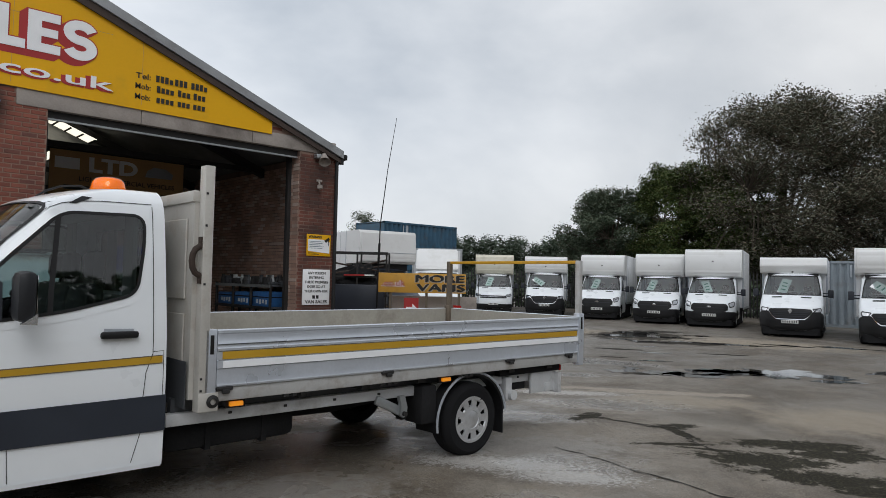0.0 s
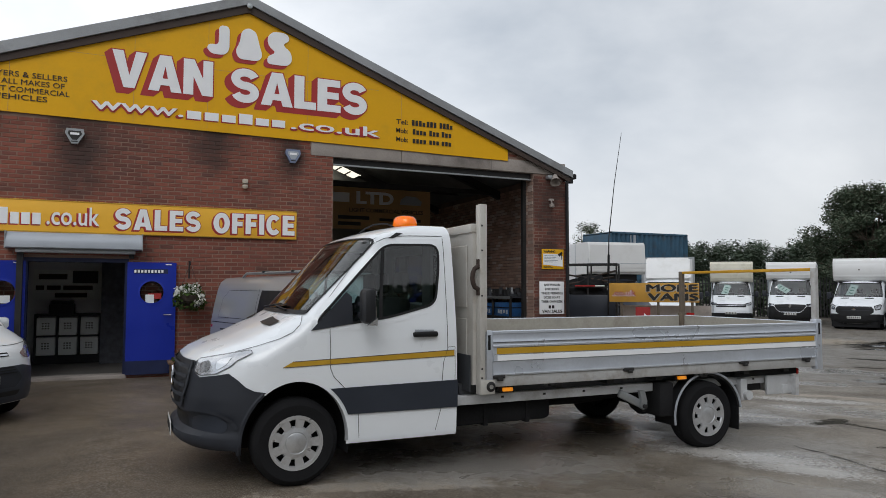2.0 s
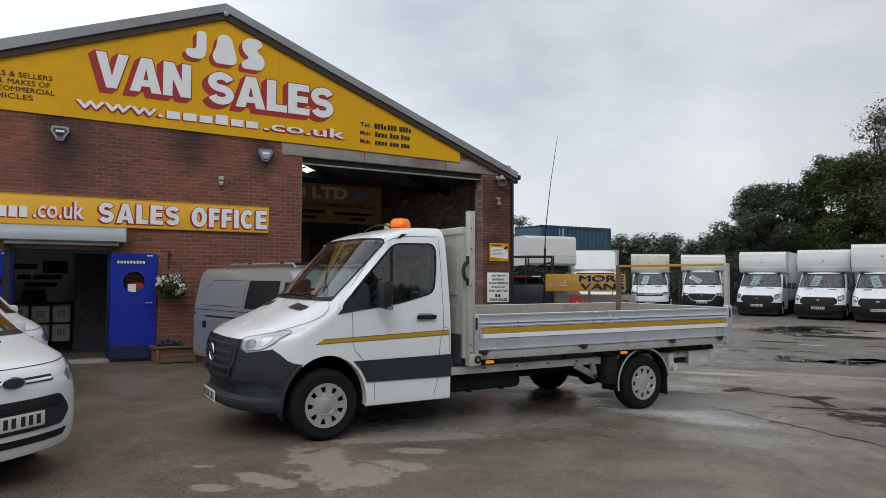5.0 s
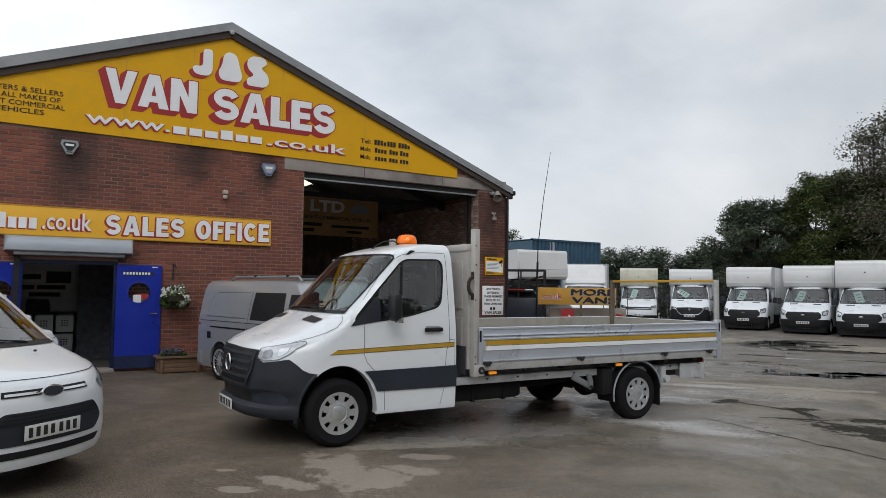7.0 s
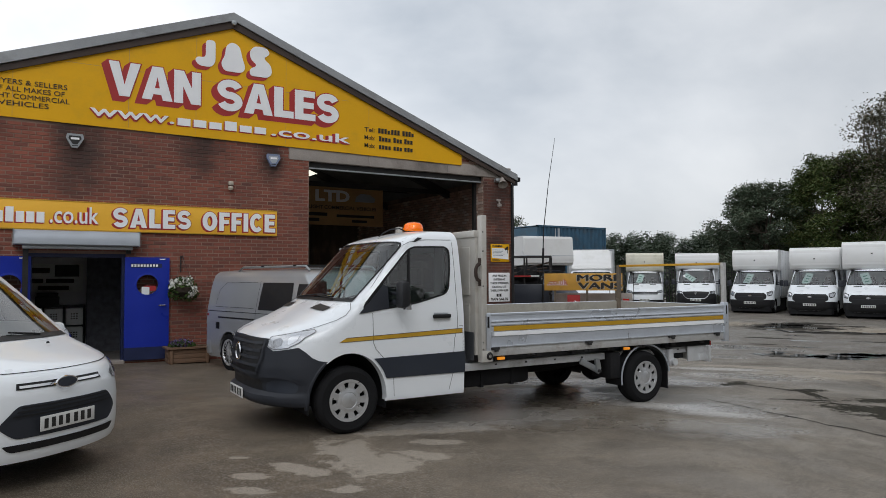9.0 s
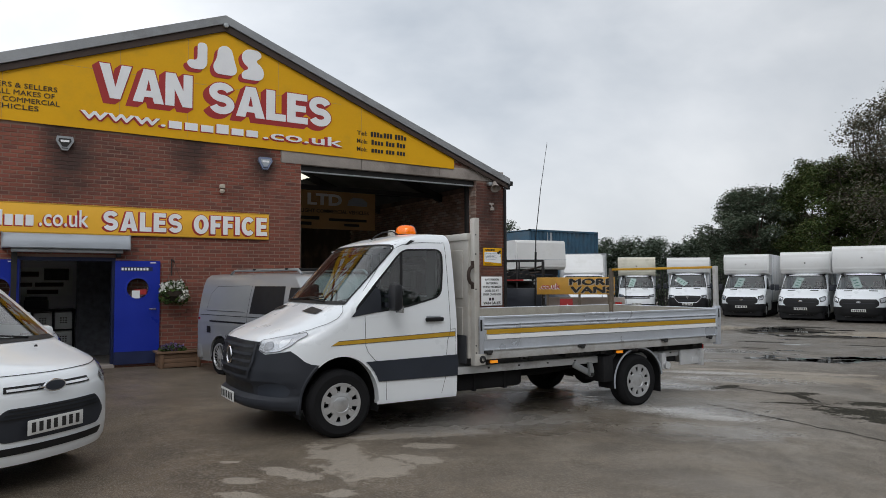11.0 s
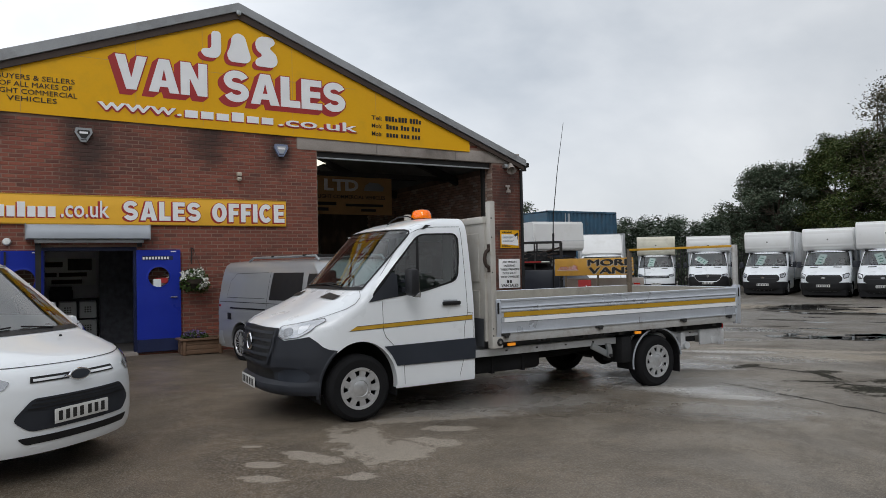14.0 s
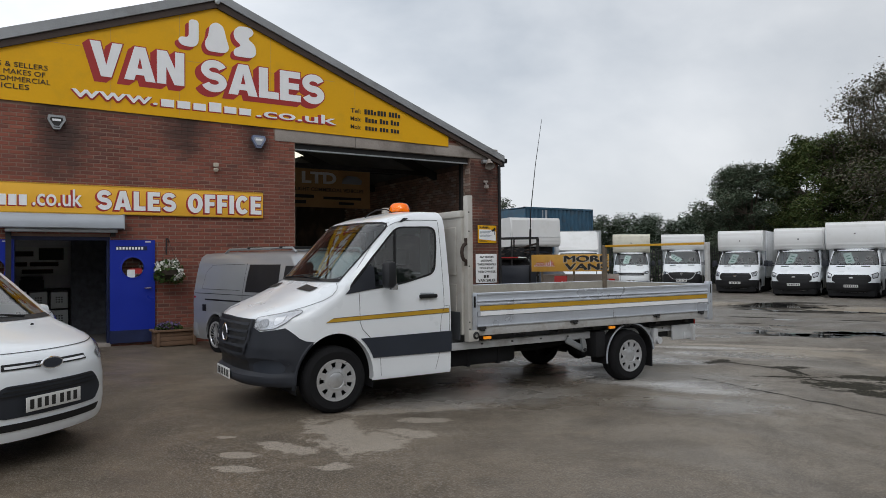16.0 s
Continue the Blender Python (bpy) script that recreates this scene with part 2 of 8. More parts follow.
M_UNDER = surf("black_underbody", (0.018, 0.018, 0.019), 0.9, var=0.4, spec=0.15)
M_TYRE = surf("tyre_rubber", (0.015, 0.015, 0.016), 0.85, spec=0.1, var=0.25, scale=6, fine=120, bump=0.2)
M_TRIM = surf("silver_wheel_trim", (0.62, 0.63, 0.645), 0.35, 0.65, var=0.12, scale=8, dirt=(0.2, 0.18, 0.16, 0.5), dscale=4)
M_CHROME = surf("chrome", (0.75, 0.76, 0.78), 0.12, 1.0, var=0.05, bump=0)
M_GLASS = clear("vehicle_glass", (0.72, 0.78, 0.755), ior=1.95)
M_SGLASS = clear("door_glass", (0.5, 0.62, 0.61), ior=1.95)
# Mirror plastic set darker than the bumper's to carry shade from its shape.
M_MIRR = surf("darkened_mirror_plastic", (0.016, 0.017, 0.02), 0.5, var=0.15, spec=0.35)
M_DASH = surf("grey_dashboard", (0.07, 0.07, 0.075), 0.8, var=0.15)
M_FENCE = surf("dull_fence_steel", (0.075, 0.08, 0.088), 0.6, 0.3, var=0.25)
M_HEADL = surf("pale_cab_lining", (0.3, 0.3, 0.3), 0.9, var=0.1)
M_POST = surf("pale_grey_painted_steel", (0.52, 0.5, 0.46), 0.5, 0.1, var=0.1, scale=3, dirt=(0.28, 0.2, 0.13, 0.4), dscale=4)
M_DGLASS = clear("privacy_glass", (0.06, 0.065, 0.07))
M_PANE = clear("pane_glass", (0.8, 0.84, 0.83))
M_LAMP = surf("headlamp_reflector", (0.62, 0.63, 0.65), 0.16, 0.75, var=0.2, scale=9, bump=0.12, coat=1.0, rvar=0.1)
M_LAMPIN = surf("headlamp_inner", (0.42, 0.42, 0.43), 0.15, 0.8, var=0.3, scale=20, coat=1.0)
M_AMBER = surf("amber_lens", (0.95, 0.36, 0.02), 0.2, var=0.1, coat=1.0, emit=(1.0, 0.3, 0.01, 0.35))
M_BEACON = clear("amber_beacon_dome", (1.0, 0.75, 0.25))
M_BULB = surf("lit_beacon_lamp", (1.0, 0.7, 0.2), 0.3, emit=(1.0, 0.62, 0.25, 4.0))
M_VGLASS = clear("pale_windscreen_glass", (0.88, 0.97, 0.93), ior=2.9)
M_BGLASS = clear("green_windscreen_glass", (0.8, 0.96, 0.91), ior=2.3)
M_CPOD = surf("weathered_cream_pod", (0.68, 0.65, 0.54), 0.45, var=0.1, scale=1.0, bump=0.0, dirt=(0.4, 0.37, 0.27, 0.6), dscale=1.2)
M_REDL = surf("red_lens", (0.4, 0.012, 0.01), 0.2, var=0.1, coat=1.0)
M_ALU = surf("aluminium_board", (0.64, 0.68, 0.745), 0.34, 0.5, var=0.1, scale=3, fine=40, bump=0.03, rvar=0.1, dirt=(0.3, 0.31, 0.32, 0.4), dscale=1.5)
M_ALUIN = surf("worn_inner_board", (0.4, 0.38, 0.335), 0.6, 0.2, var=0.2, scale=2.5, fine=30, bump=0.1, dirt=(0.16, 0.14, 0.11, 0.6), dscale=2.5)
M_GALVP = surf("painted_grey_steel", (0.52, 0.52, 0.51), 0.5, 0.3, var=0.15, scale=4, dirt=(0.2, 0.13, 0.08, 0.5), dscale=5)
M_CHASSIS = surf("light_grey_chassis_paint", (0.6, 0.61, 0.62), 0.5, 0.1, var=0.12, dirt=(0.2, 0.18, 0.16, 0.6), dscale=3)
M_YTAPE = surf("yellow_reflective_tape", (0.52, 0.3, 0.02), 0.45, var=0.08)
M_WTAPE = surf("white_reflective_tape", (0.93, 0.94, 0.95), 0.35, var=0.03)
M_YBAR = surf("yellow_painted_bar", (0.62, 0.33, 0.02), 0.5, var=0.2, scale=6, dirt=(0.25, 0.13, 0.04, 0.5), dscale=6)
M_RUST = surf("rusty_steel", (0.055, 0.038, 0.03), 0.75, 0.3, var=0.4, scale=12, bump=0.4)
M_BROWN = surf("weathered_brown_post", (0.15, 0.12, 0.09), 0.7, 0.2, var=0.3, scale=8)
M_PAPER = surf("white_paper", (0.84, 0.87, 0.85), 0.7, var=0.05)
M_GPRINT = surf("green_print", (0.1, 0.3, 0.24), 0.7)
M_PLATE = surf("plate_white", (0.7, 0.7, 0.68), 0.4, var=0.05)
M_SEAT = surf("dark_seat_fabric", (0.03, 0.03, 0.033), 0.9, var=0.2, bump=0.3)
M_OFFICE = surf("office_wall_paint", (0.8, 0.81, 0.83), 0.8, var=0.15, scale=1.0)
M_CONT = surf("blue_container_paint", (0.032, 0.092, 0.15), 0.55, var=0.35, scale=1.8, dirt=(0.07, 0.075, 0.08, 0.7), dscale=1.6)
M_SIGNBG = surf("board_orange", (0.62, 0.33, 0.05), 0.6, var=0.1, dirt=(0.3, 0.17, 0.05, 0.5))
M_INSIGN = surf("faded_board", (0.5, 0.3, 0.13), 0.7, var=0.2, scale=1.2)
M_BARK = surf("bark", (0.07, 0.055, 0.04), 0.95, var=0.3, scale=4, bump=0.6, dist=0.02)
M_SOFFIT = surf("dark_brown_board", (0.06, 0.042, 0.035), 0.8, var=0.3, scale=2)
M_WOOD = surf("planter_wood", (0.17, 0.1, 0.06), 0.75, var=0.25, scale=5, bump=0.3)
M_SOIL = surf("soil", (0.04, 0.03, 0.022), 0.95, var=0.3, bump=0.5)


def leaf_mat(name, cols):
    m = surf(name, (0.05, 0.08, 0.02), 0.75, var=0.2, scale=0.6, fine=5, bump=0, spec=0.15)
    nt = m.node_tree
    hsv = next(n for n in nt.nodes if n.type == "HUE_SAT")
    ramp = nt.nodes.new("ShaderNodeValToRGB")
    ramp.color_ramp.elements.remove(ramp.color_ramp.elements[1])
    ramp.color_ramp.elements[0].color = (*cols[0], 1)
    for i, c in enumerate(cols[1:]):
        ramp.color_ramp.elements.new((i + 1) / (len(cols) - 1)).color = (*c, 1)
    nt.links.new(nt.nodes.new("ShaderNodeNewGeometry").outputs["Random Per Island"], ramp.inputs["Fac"])
    nt.links.new(ramp.outputs[0], hsv.inputs["Color"])
    return m


M_LEAF = leaf_mat("dark_tree_leaves", [(0.074, 0.1, 0.066), (0.086, 0.116, 0.075), (0.1, 0.126, 0.085), (0.125, 0.125, 0.088)])
M_LEAFB = leaf_mat("browning_tree_leaves", [(0.09, 0.1, 0.068), (0.11, 0.112, 0.078), (0.13, 0.118, 0.085), (0.15, 0.12, 0.088)])
M_LEAF2 = leaf_mat("green_tree_leaves", [(0.045, 0.07, 0.024), (0.065, 0.095, 0.03), (0.09, 0.118, 0.038), (0.118, 0.112, 0.045)])
M_LEAF3 = leaf_mat("far_tree_leaves", [(0.055, 0.078, 0.055), (0.066, 0.092, 0.062), (0.075, 0.1, 0.068), (0.086, 0.1, 0.073)])
M_FLOWER = leaf_mat("white_petals", [(0.75, 0.75, 0.7), (0.8, 0.78, 0.72), (0.7, 0.72, 0.68)])
M_HERB = leaf_mat("herb_leaves", [(0.03, 0.06, 0.015), (0.05, 0.09, 0.02), (0.06, 0.07, 0.03)])
M_VIOLET = leaf_mat("violet_petals", [(0.12, 0.08, 0.2), (0.2, 0.15, 0.3), (0.08, 0.06, 0.12)])


def ground_mat():
    m = bpy.data.materials.new("wet_concrete_yard")
    m.use_nodes = True
    nt = m.node_tree
    b = nt.nodes["Principled BSDF"]
    pos = nt.nodes.new("ShaderNodeNewGeometry").outputs["Position"]

    def noise_of(scale, detail, rough=0.55, dist=0.0):
        n = nt.nodes.new("ShaderNodeTexNoise")
        n.inputs["Scale"].default_value, n.inputs["Detail"].default_value = scale, detail
        n.inputs["Roughness"].default_value, n.inputs["Distortion"].default_value = rough, dist
        nt.links.new(pos, n.inputs["Vector"])
        return n.outputs["Fac"]

    def span(v, a, c, lo=0.0, hi=1.0):
        r = nt.nodes.new("ShaderNodeMapRange")
        r.inputs["From Min"].default_value, r.inputs["From Max"].default_value = a, c
        r.inputs["To Min"].default_value, r.inputs["To Max"].default_value = lo, hi
        nt.links.new(v, r.inputs["Value"])
        return r.outputs[0]

    def blend(f, a, c):
        x = nt.nodes.new("ShaderNodeMix")
        x.data_type = "RGBA"
        nt.links.new(f, x.inputs[0])
        for i, v in ((6, a), (7, c)):
            if isinstance(v, tuple):
                x.inputs[i].default_value = (*v, 1)
            else:
                nt.links.new(v, x.inputs[i])
        return x.outputs[2]

    def spots(rows):
        """Distance to the nearest of some long patches (x, y, half length, half width, turn), 1 at the rim."""
        best = None
        for x, y, rx, ry, turn in rows:
            mp = nt.nodes.new("ShaderNodeMapping")
            mp.vector_type = "TEXTURE"
            mp.inputs["Location"].default_value = (x, y, 0)
            mp.inputs["Rotation"].default_value = (0, 0, radians(turn))
            mp.inputs["Scale"].default_value = (rx, ry, 1000)
            nt.links.new(pos, mp.inputs["Vector"])
            ln = nt.nodes.new("ShaderNodeVectorMath")
            ln.operation = "LENGTH"
            nt.links.new(mp.outputs[0], ln.inputs[0])
            d = ln.outputs["Value"]
            if best is not None:
                mn = nt.nodes.new("ShaderNodeMath")
                mn.operation = "SMOOTH_MIN"
                mn.inputs[2].default_value = 0.25
                nt.links.new(best, mn.inputs[0])
                nt.links.new(d, mn.inputs[1])
                d = mn.outputs[0]
            best = d
        return best

    def ragged(d, n, k, soft, hi=1.0):
        """1 inside a patch, 0 outside, with the rim broken up by a noise."""
        ma = nt.nodes.new("ShaderNodeMath")
        ma.operation = "MULTIPLY_ADD"
        nt.links.new(n, ma.inputs[0])
        ma.inputs[1].default_value = k
        nt.links.new(d, ma.inputs[2])
        return span(ma.outputs[0], 1 + k * 0.5 + soft, 1 + k * 0.5 - soft, 0.0, hi)

    big, mid, fine = noise_of(0.16, 6, 0.55, 0.4), noise_of(0.9, 8, 0.65, 0.6), noise_of(64, 5, 0.65)
    grit, pebble = noise_of(240, 2), noise_of(120, 3, 0.65)
    shred = noise_of(3.4, 10, 0.72, 0.3)
    torn = noise_of(2.6, 8, 0.62, 0.5)
    sx = nt.nodes.new("ShaderNodeSeparateXYZ")
    nt.links.new(pos, sx.inputs[0])
    slab = nt.nodes.new("ShaderNodeMath")
    slab.operation = "MULTIPLY_ADD"
    nt.links.new(big, slab.inputs[0])
    slab.inputs[1].default_value = 9.0
    nt.links.new(sx.outputs["X"], slab.inputs[2])
    c = blend(span(slab.outputs[0], 4.2, 8.5), (0.168, 0.126, 0.084), (0.298, 0.26, 0.212))
    c = blend(span(slab.outputs[0], 12.0, 18.0), c, (0.2, 0.188, 0.17))
    c = blend(span(noise_of(5.5, 7, 0.7, 0.4), 0.5, 0.68, 0, 0.6), c, (0.26, 0.212, 0.155))
    c = blend(span(noise_of(17, 6, 0.7), 0.52, 0.68, 0, 0.6), c, (0.075, 0.059, 0.042))
    c = blend(span(mid, 0.42, 0.68), c, (0.095, 0.074, 0.052))
    c = blend(span(noise_of(0.6, 9, 0.72, 0.5), 0.49, 0.62, 0, 0.65), c, (0.07, 0.052, 0.035))
    c = blend(span(noise_of(2.3, 8, 0.75, 0.3), 0.53, 0.66, 0, 0.55), c, (0.25, 0.2, 0.145))
    c = blend(ragged(spots(SILT), torn, 2.2, 0.3, 0.9), c, (0.34, 0.285, 0.215))
    c = blend(ragged(spots(WORN), shred, 4.0, 0.16, 0.92), c, (0.39, 0.335, 0.27))
    # pale concrete wash, with the wet sheen painted in as lighter colour
    c = blend(ragged(spots(PALE_SHEEN), noise_of(9, 9, 0.75, 0.3), 4.5, 0.3, 0.75), c, (0.36, 0.34, 0.315))
    c = blend(ragged(spots(FLECK), noise_of(24, 7, 0.72, 0.2), 5.0, 0.2, 0.85), c, (0.58, 0.56, 0.53))
    damp = ragged(spots(DAMP), torn, 2.6, 0.2, 0.93)
    c = blend(span(fine, 0.49, 0.61, 0, 0.58), c, (0.36, 0.325, 0.28))
    c = blend(span(pebble, 0.49, 0.6, 0, 0.68), c, (0.05, 0.042, 0.033))
    c = blend(span(grit, 0.6, 0.75, 0, 0.6), c, (0.03, 0.026, 0.022))
    c = blend(damp, c, (0.026, 0.023, 0.018))
    moss = ragged(spots(MOSS), noise_of(5.0, 10, 0.75, 0.2), 3.6, 0.16, 0.95)
    litter = blend(span(noise_of(38, 6, 0.75), 0.5, 0.66), (0.014, 0.013, 0.009), (0.09, 0.08, 0.05))
    c = blend(moss, c, litter)
    both = nt.nodes.new("ShaderNodeMath")
    both.operation = "MAXIMUM"
    nt.links.new(damp, both.inputs[0])
    nt.links.new(moss, both.inputs[1])
    damp = both.outputs[0]
    nt.links.new(c, b.inputs["Base Color"])
    wet = noise_of(0.33, 7, 0.6, 0.8)
    film = ragged(spots(FILM), torn, 2.4, 0.35)
    mr = nt.nodes.new("ShaderNodeMix")
    mr.data_type = "FLOAT"
    nt.links.new(film, mr.inputs[0])
    nt.links.new(span(wet, 0.38, 0.64, 0.36, 0.7), mr.inputs[2])
    nt.links.new(span(mid, 0.4, 0.65, 0.1, 0.3), mr.inputs[3])
    m2 = nt.nodes.new("ShaderNodeMix")
    m2.data_type = "FLOAT"
    nt.links.new(damp, m2.inputs[0])
    nt.links.new(mr.outputs[0], m2.inputs[2])
    nt.links.new(span(pebble, 0.4, 0.6, 0.6, 0.9), m2.inputs[3])
    nt.links.new(m2.outputs[0], b.inputs["Roughness"])
    gl = nt.nodes.new("ShaderNodeMix")
    gl.data_type = "FLOAT"
    nt.links.new(damp, gl.inputs[0])
    nt.links.new(span(film, 0.0, 1.0, 0.2, 0.5), gl.inputs[2])
    gl.inputs[3].default_value = 0.06
    nt.links.new(gl.outputs[0], b.inputs["Specular IOR Level"])
    bp = nt.nodes.new("ShaderNodeBump")
    bp.inputs["Strength"].default_value, bp.inputs["Distance"].default_value = 0.7, 0.004
    nt.links.new(fine, bp.inputs["Height"])
    nt.links.new(bp.outputs[0], b.inputs["Normal"])
    return m


# worn, silted, damp and rain-filmed places of the yard: x, y, half length, half width, turn
WORN = [(0.46, 3.3, 0.68, 0.27, 82), (0.64, 2.93, 0.34, 0.2, 60), (-0.1, 3.17, 0.3, 0.11, -60), (-0.55, 3.2, 0.2, 0.09, -40), (-0.66, 2.8, 0.18, 0.08, -40), (0.05, 2.44, 0.14, 0.09, -30), (-0.48, 3.82, 0.1, 0.05, -30), (1.33, 4.03, 0.5, 0.12, -12), (1.03, 3.12, 0.26, 0.12, -60), (2.0, 3.84, 0.45, 0.13, -15), (1.4, 3.5, 0.3, 0.1, -30), (10.6, 5.2, 1.3, 0.2, -50), (5.15, 3.75, 0.5, 0.12, -50), (5.3, 3.2, 0.28, 0.1, -40), (9.9, 6.2, 0.8, 0.14, -50), (7.3, 5.3, 0.6, 0.06, -40)]
SILT = [(20.5, 14.5, 2.8, 1.3, 100), (21.5, 9.0, 3.4, 1.5, 95), (10.6, 2.3, 1.2, 0.85, -45), (10.0, 4.6, 1.0, 0.6, -45), (15.5, 2.2, 1.4, 0.4, -35)]
DAMP = [(20.9, 11.8, 1.7, 1.6, -52), (19.5, 9.6, 1.4, 0.5, -57), (16.3, 9.6, 0.6, 0.2, -60), (23.2, 12.5, 1.0, 0.5, -55), (12.6, 6.4, 0.6, 0.2, -45), (14.5, 8.6, 0.3, 0.1, -55), (17.5, 7.2, 0.6, 0.14, -60)]
# wet moss in the broken slab joint
MOSS = [(7.85, 4.7, 0.34, 0.13, 5), (7.95, 4.2, 0.5, 0.03, -75), (8.2, 3.7, 0.3, 0.16, -25), (7.9, 3.45, 0.42, 0.09, 60), (7.3, 3.2, 0.42, 0.06, -40), (7.4, 2.8, 0.35, 0.05, -60), (7.35, 2.3, 0.6, 0.34, -50), (7.15, 1.65, 0.65, 0.28, -60), (7.1, 1.2, 0.45, 0.24, -60), (8.4, 2.3, 0.7, 0.26, -50), (8.2, 1.9, 0.5, 0.25, -45)]
# coarse pale aggregate laid bare
FLECK = [(5.15, 3.75, 0.75, 0.24, -50), (5.3, 3.1, 0.5, 0.2, -50), (5.75, 6.1, 0.5, 0.2, -30), (9.2, 6.1, 0.8, 0.2, -45)]
# pale concrete places whose colour also carries the wet yard's sheen
PALE_SHEEN = [(2.5, 4.2, 1.3, 0.5, -10), (5.9, 4.0, 1.0, 0.45, -30), (7.0, 6.0, 0.9, 0.35, -40), (5.75, 6.1, 0.5, 0.25, -30), (5.0, 6.5, 0.5, 0.2, -20)]
FILM = [(4.4, 2.6, 0.9, 0.4, -35), (3.2, 3.5, 0.9, 0.3, -15), (5.6, 3.3, 0.7, 0.4, -40), (2.4, 4.6, 1.1, 0.5, -10), (4.0, 4.9, 1.3, 0.6, -10), (7.0, 5.4, 1.0, 0.4, -50), (8.9, 5.0, 1.0, 0.4, -50), (10.9, 7.6, 0.9, 0.3, -45), (5.2, 6.3, 1.1, 0.5, -30), (4.3, 5.6, 0.9, 0.4, -20), (13.2, 8.6, 1.6, 0.5, -60)]
M_GROUND = ground_mat()
M_WATER = surf("puddle_water", (0.028, 0.026, 0.022), 0.05, var=0.3, scale=1.5, fine=8, bump=0.02, rvar=0.03, dist=0.002)
M_DAMP = surf("damp_dark_asphalt", (0.028, 0.025, 0.02), 0.75, var=0.6, scale=5, fine=50, bump=0.5, rvar=0.2, spec=0.18, dirt=(0.16, 0.14, 0.115, 0.8), dscale=7)


# ---- building blocks ----
def part(name, bm, material, parent=None, label="", smooth=35):
    """One bmesh as one mesh object, under a thing or part if given."""
    me = bpy.data.meshes.new(name)
    bm.normal_update()
    bm.to_mesh(me)
    bm.free()
    me.materials.append(material)
    if smooth:
        me.polygons.foreach_set("use_smooth", [True] * len(me.polygons))
        me.set_sharp_from_angle(angle=radians(smooth))
    ob = new(name, me)
    if parent:
        ob.parent = parent
    return tagged(ob, label)


def thing(name, label, category, m=None, group="", kind=""):
    ob = new(name)
    ob.empty_display_size = 0.2
    if m is not None:
        ob.matrix_basis = m
    return tagged(ob, label, category, group, kind)


def box(bm, x0, x1, y0, y1, z0, z1, bevel=0.0, seg=2):
    r = bmesh.ops.create_cube(bm, size=1.0)
    vs = r["verts"]
    for v in vs:
        v.co = Vector(((x0 + x1) / 2 + v.co.x * (x1 - x0), (y0 + y1) / 2 + v.co.y * (y1 - y0), (z0 + z1) / 2 + v.co.z * (z1 - z0)))
    if bevel:
        es = list({e for v in vs for e in v.link_edges})
        bmesh.ops.bevel(bm, geom=es, offset=bevel, segments=seg, profile=0.5, affect="EDGES", clamp_overlap=True)
    return bm


def boxes(*rows, bevel=0.0):
    bm = bmesh.new()
    for r in rows:
        box(bm, *r, bevel=bevel)
    return bm


def rod(bm, pts, r, n=8, r1=None):
    """A round bar along points."""
    pts = [Vector(p) for p in pts]
    rings = []
    for i, p in enumerate(pts):
        d = (pts[min(i + 1, len(pts) - 1)] - pts[max(i - 1, 0)]).normalized()
        a = d.orthogonal().normalized() if i == 0 else (rings[-1][1] - d * rings[-1][1].dot(d)).normalized()
        b = d.cross(a)
        rad = r if r1 is None else r + (r1 - r) * i / (len(pts) - 1)
        rings.append(([bm.verts.new(p + rad * (math.cos(t) * a + math.sin(t) * b)) for t in [2 * math.pi * k / n for k in range(n)]], a))
    for (u, _), (v, _) in zip(rings, rings[1:]):
        for k in range(n):
            bm.faces.new((u[k], u[(k + 1) % n], v[(k + 1) % n], v[k]))
    bm.faces.new(list(reversed(rings[0][0])))
    bm.faces.new(rings[-1][0])
    return bm


def lathe(bm, prof, n=32, axis="y", at=(0, 0, 0), closed=False):
    """Turns a profile of (radius, along) round an axis."""
    rings = []
    at = Vector(at)
    for r, h in prof:
        ring = []
        for k in range(n):
            t = 2 * math.pi * k / n
            a, c = r * math.cos(t), r * math.sin(t)
            p = {"y": (a, h, c), "z": (a, c, h), "x": (h, a, c)}[axis]
            ring.append(bm.verts.new(at + Vector(p)))
        rings.append(ring)
    pairs = list(zip(rings, rings[1:])) + ([(rings[-1], rings[0])] if closed else [])
    for u, v in pairs:
        for k in range(n):
            bm.faces.new((u[k], u[(k + 1) % n], v[(k + 1) % n], v[k]))
    bmesh.ops.recalc_face_normals(bm, faces=bm.faces)
    return bm


def prism(bm, pts, y0, y1):
    """An XZ outline pushed along y."""
    a = [bm.verts.new((x, y0, z)) for x, z in pts]
    b = [bm.verts.new((x, y1, z)) for x, z in pts]
    bm.faces.new(a)
    bm.faces.new(list(reversed(b)))
    for i in range(len(pts)):
        j = (i + 1) % len(pts)
        bm.faces.new((a[j], a[i], b[i], b[j]))
    bmesh.ops.recalc_face_normals(bm, faces=bm.faces)
    return bm


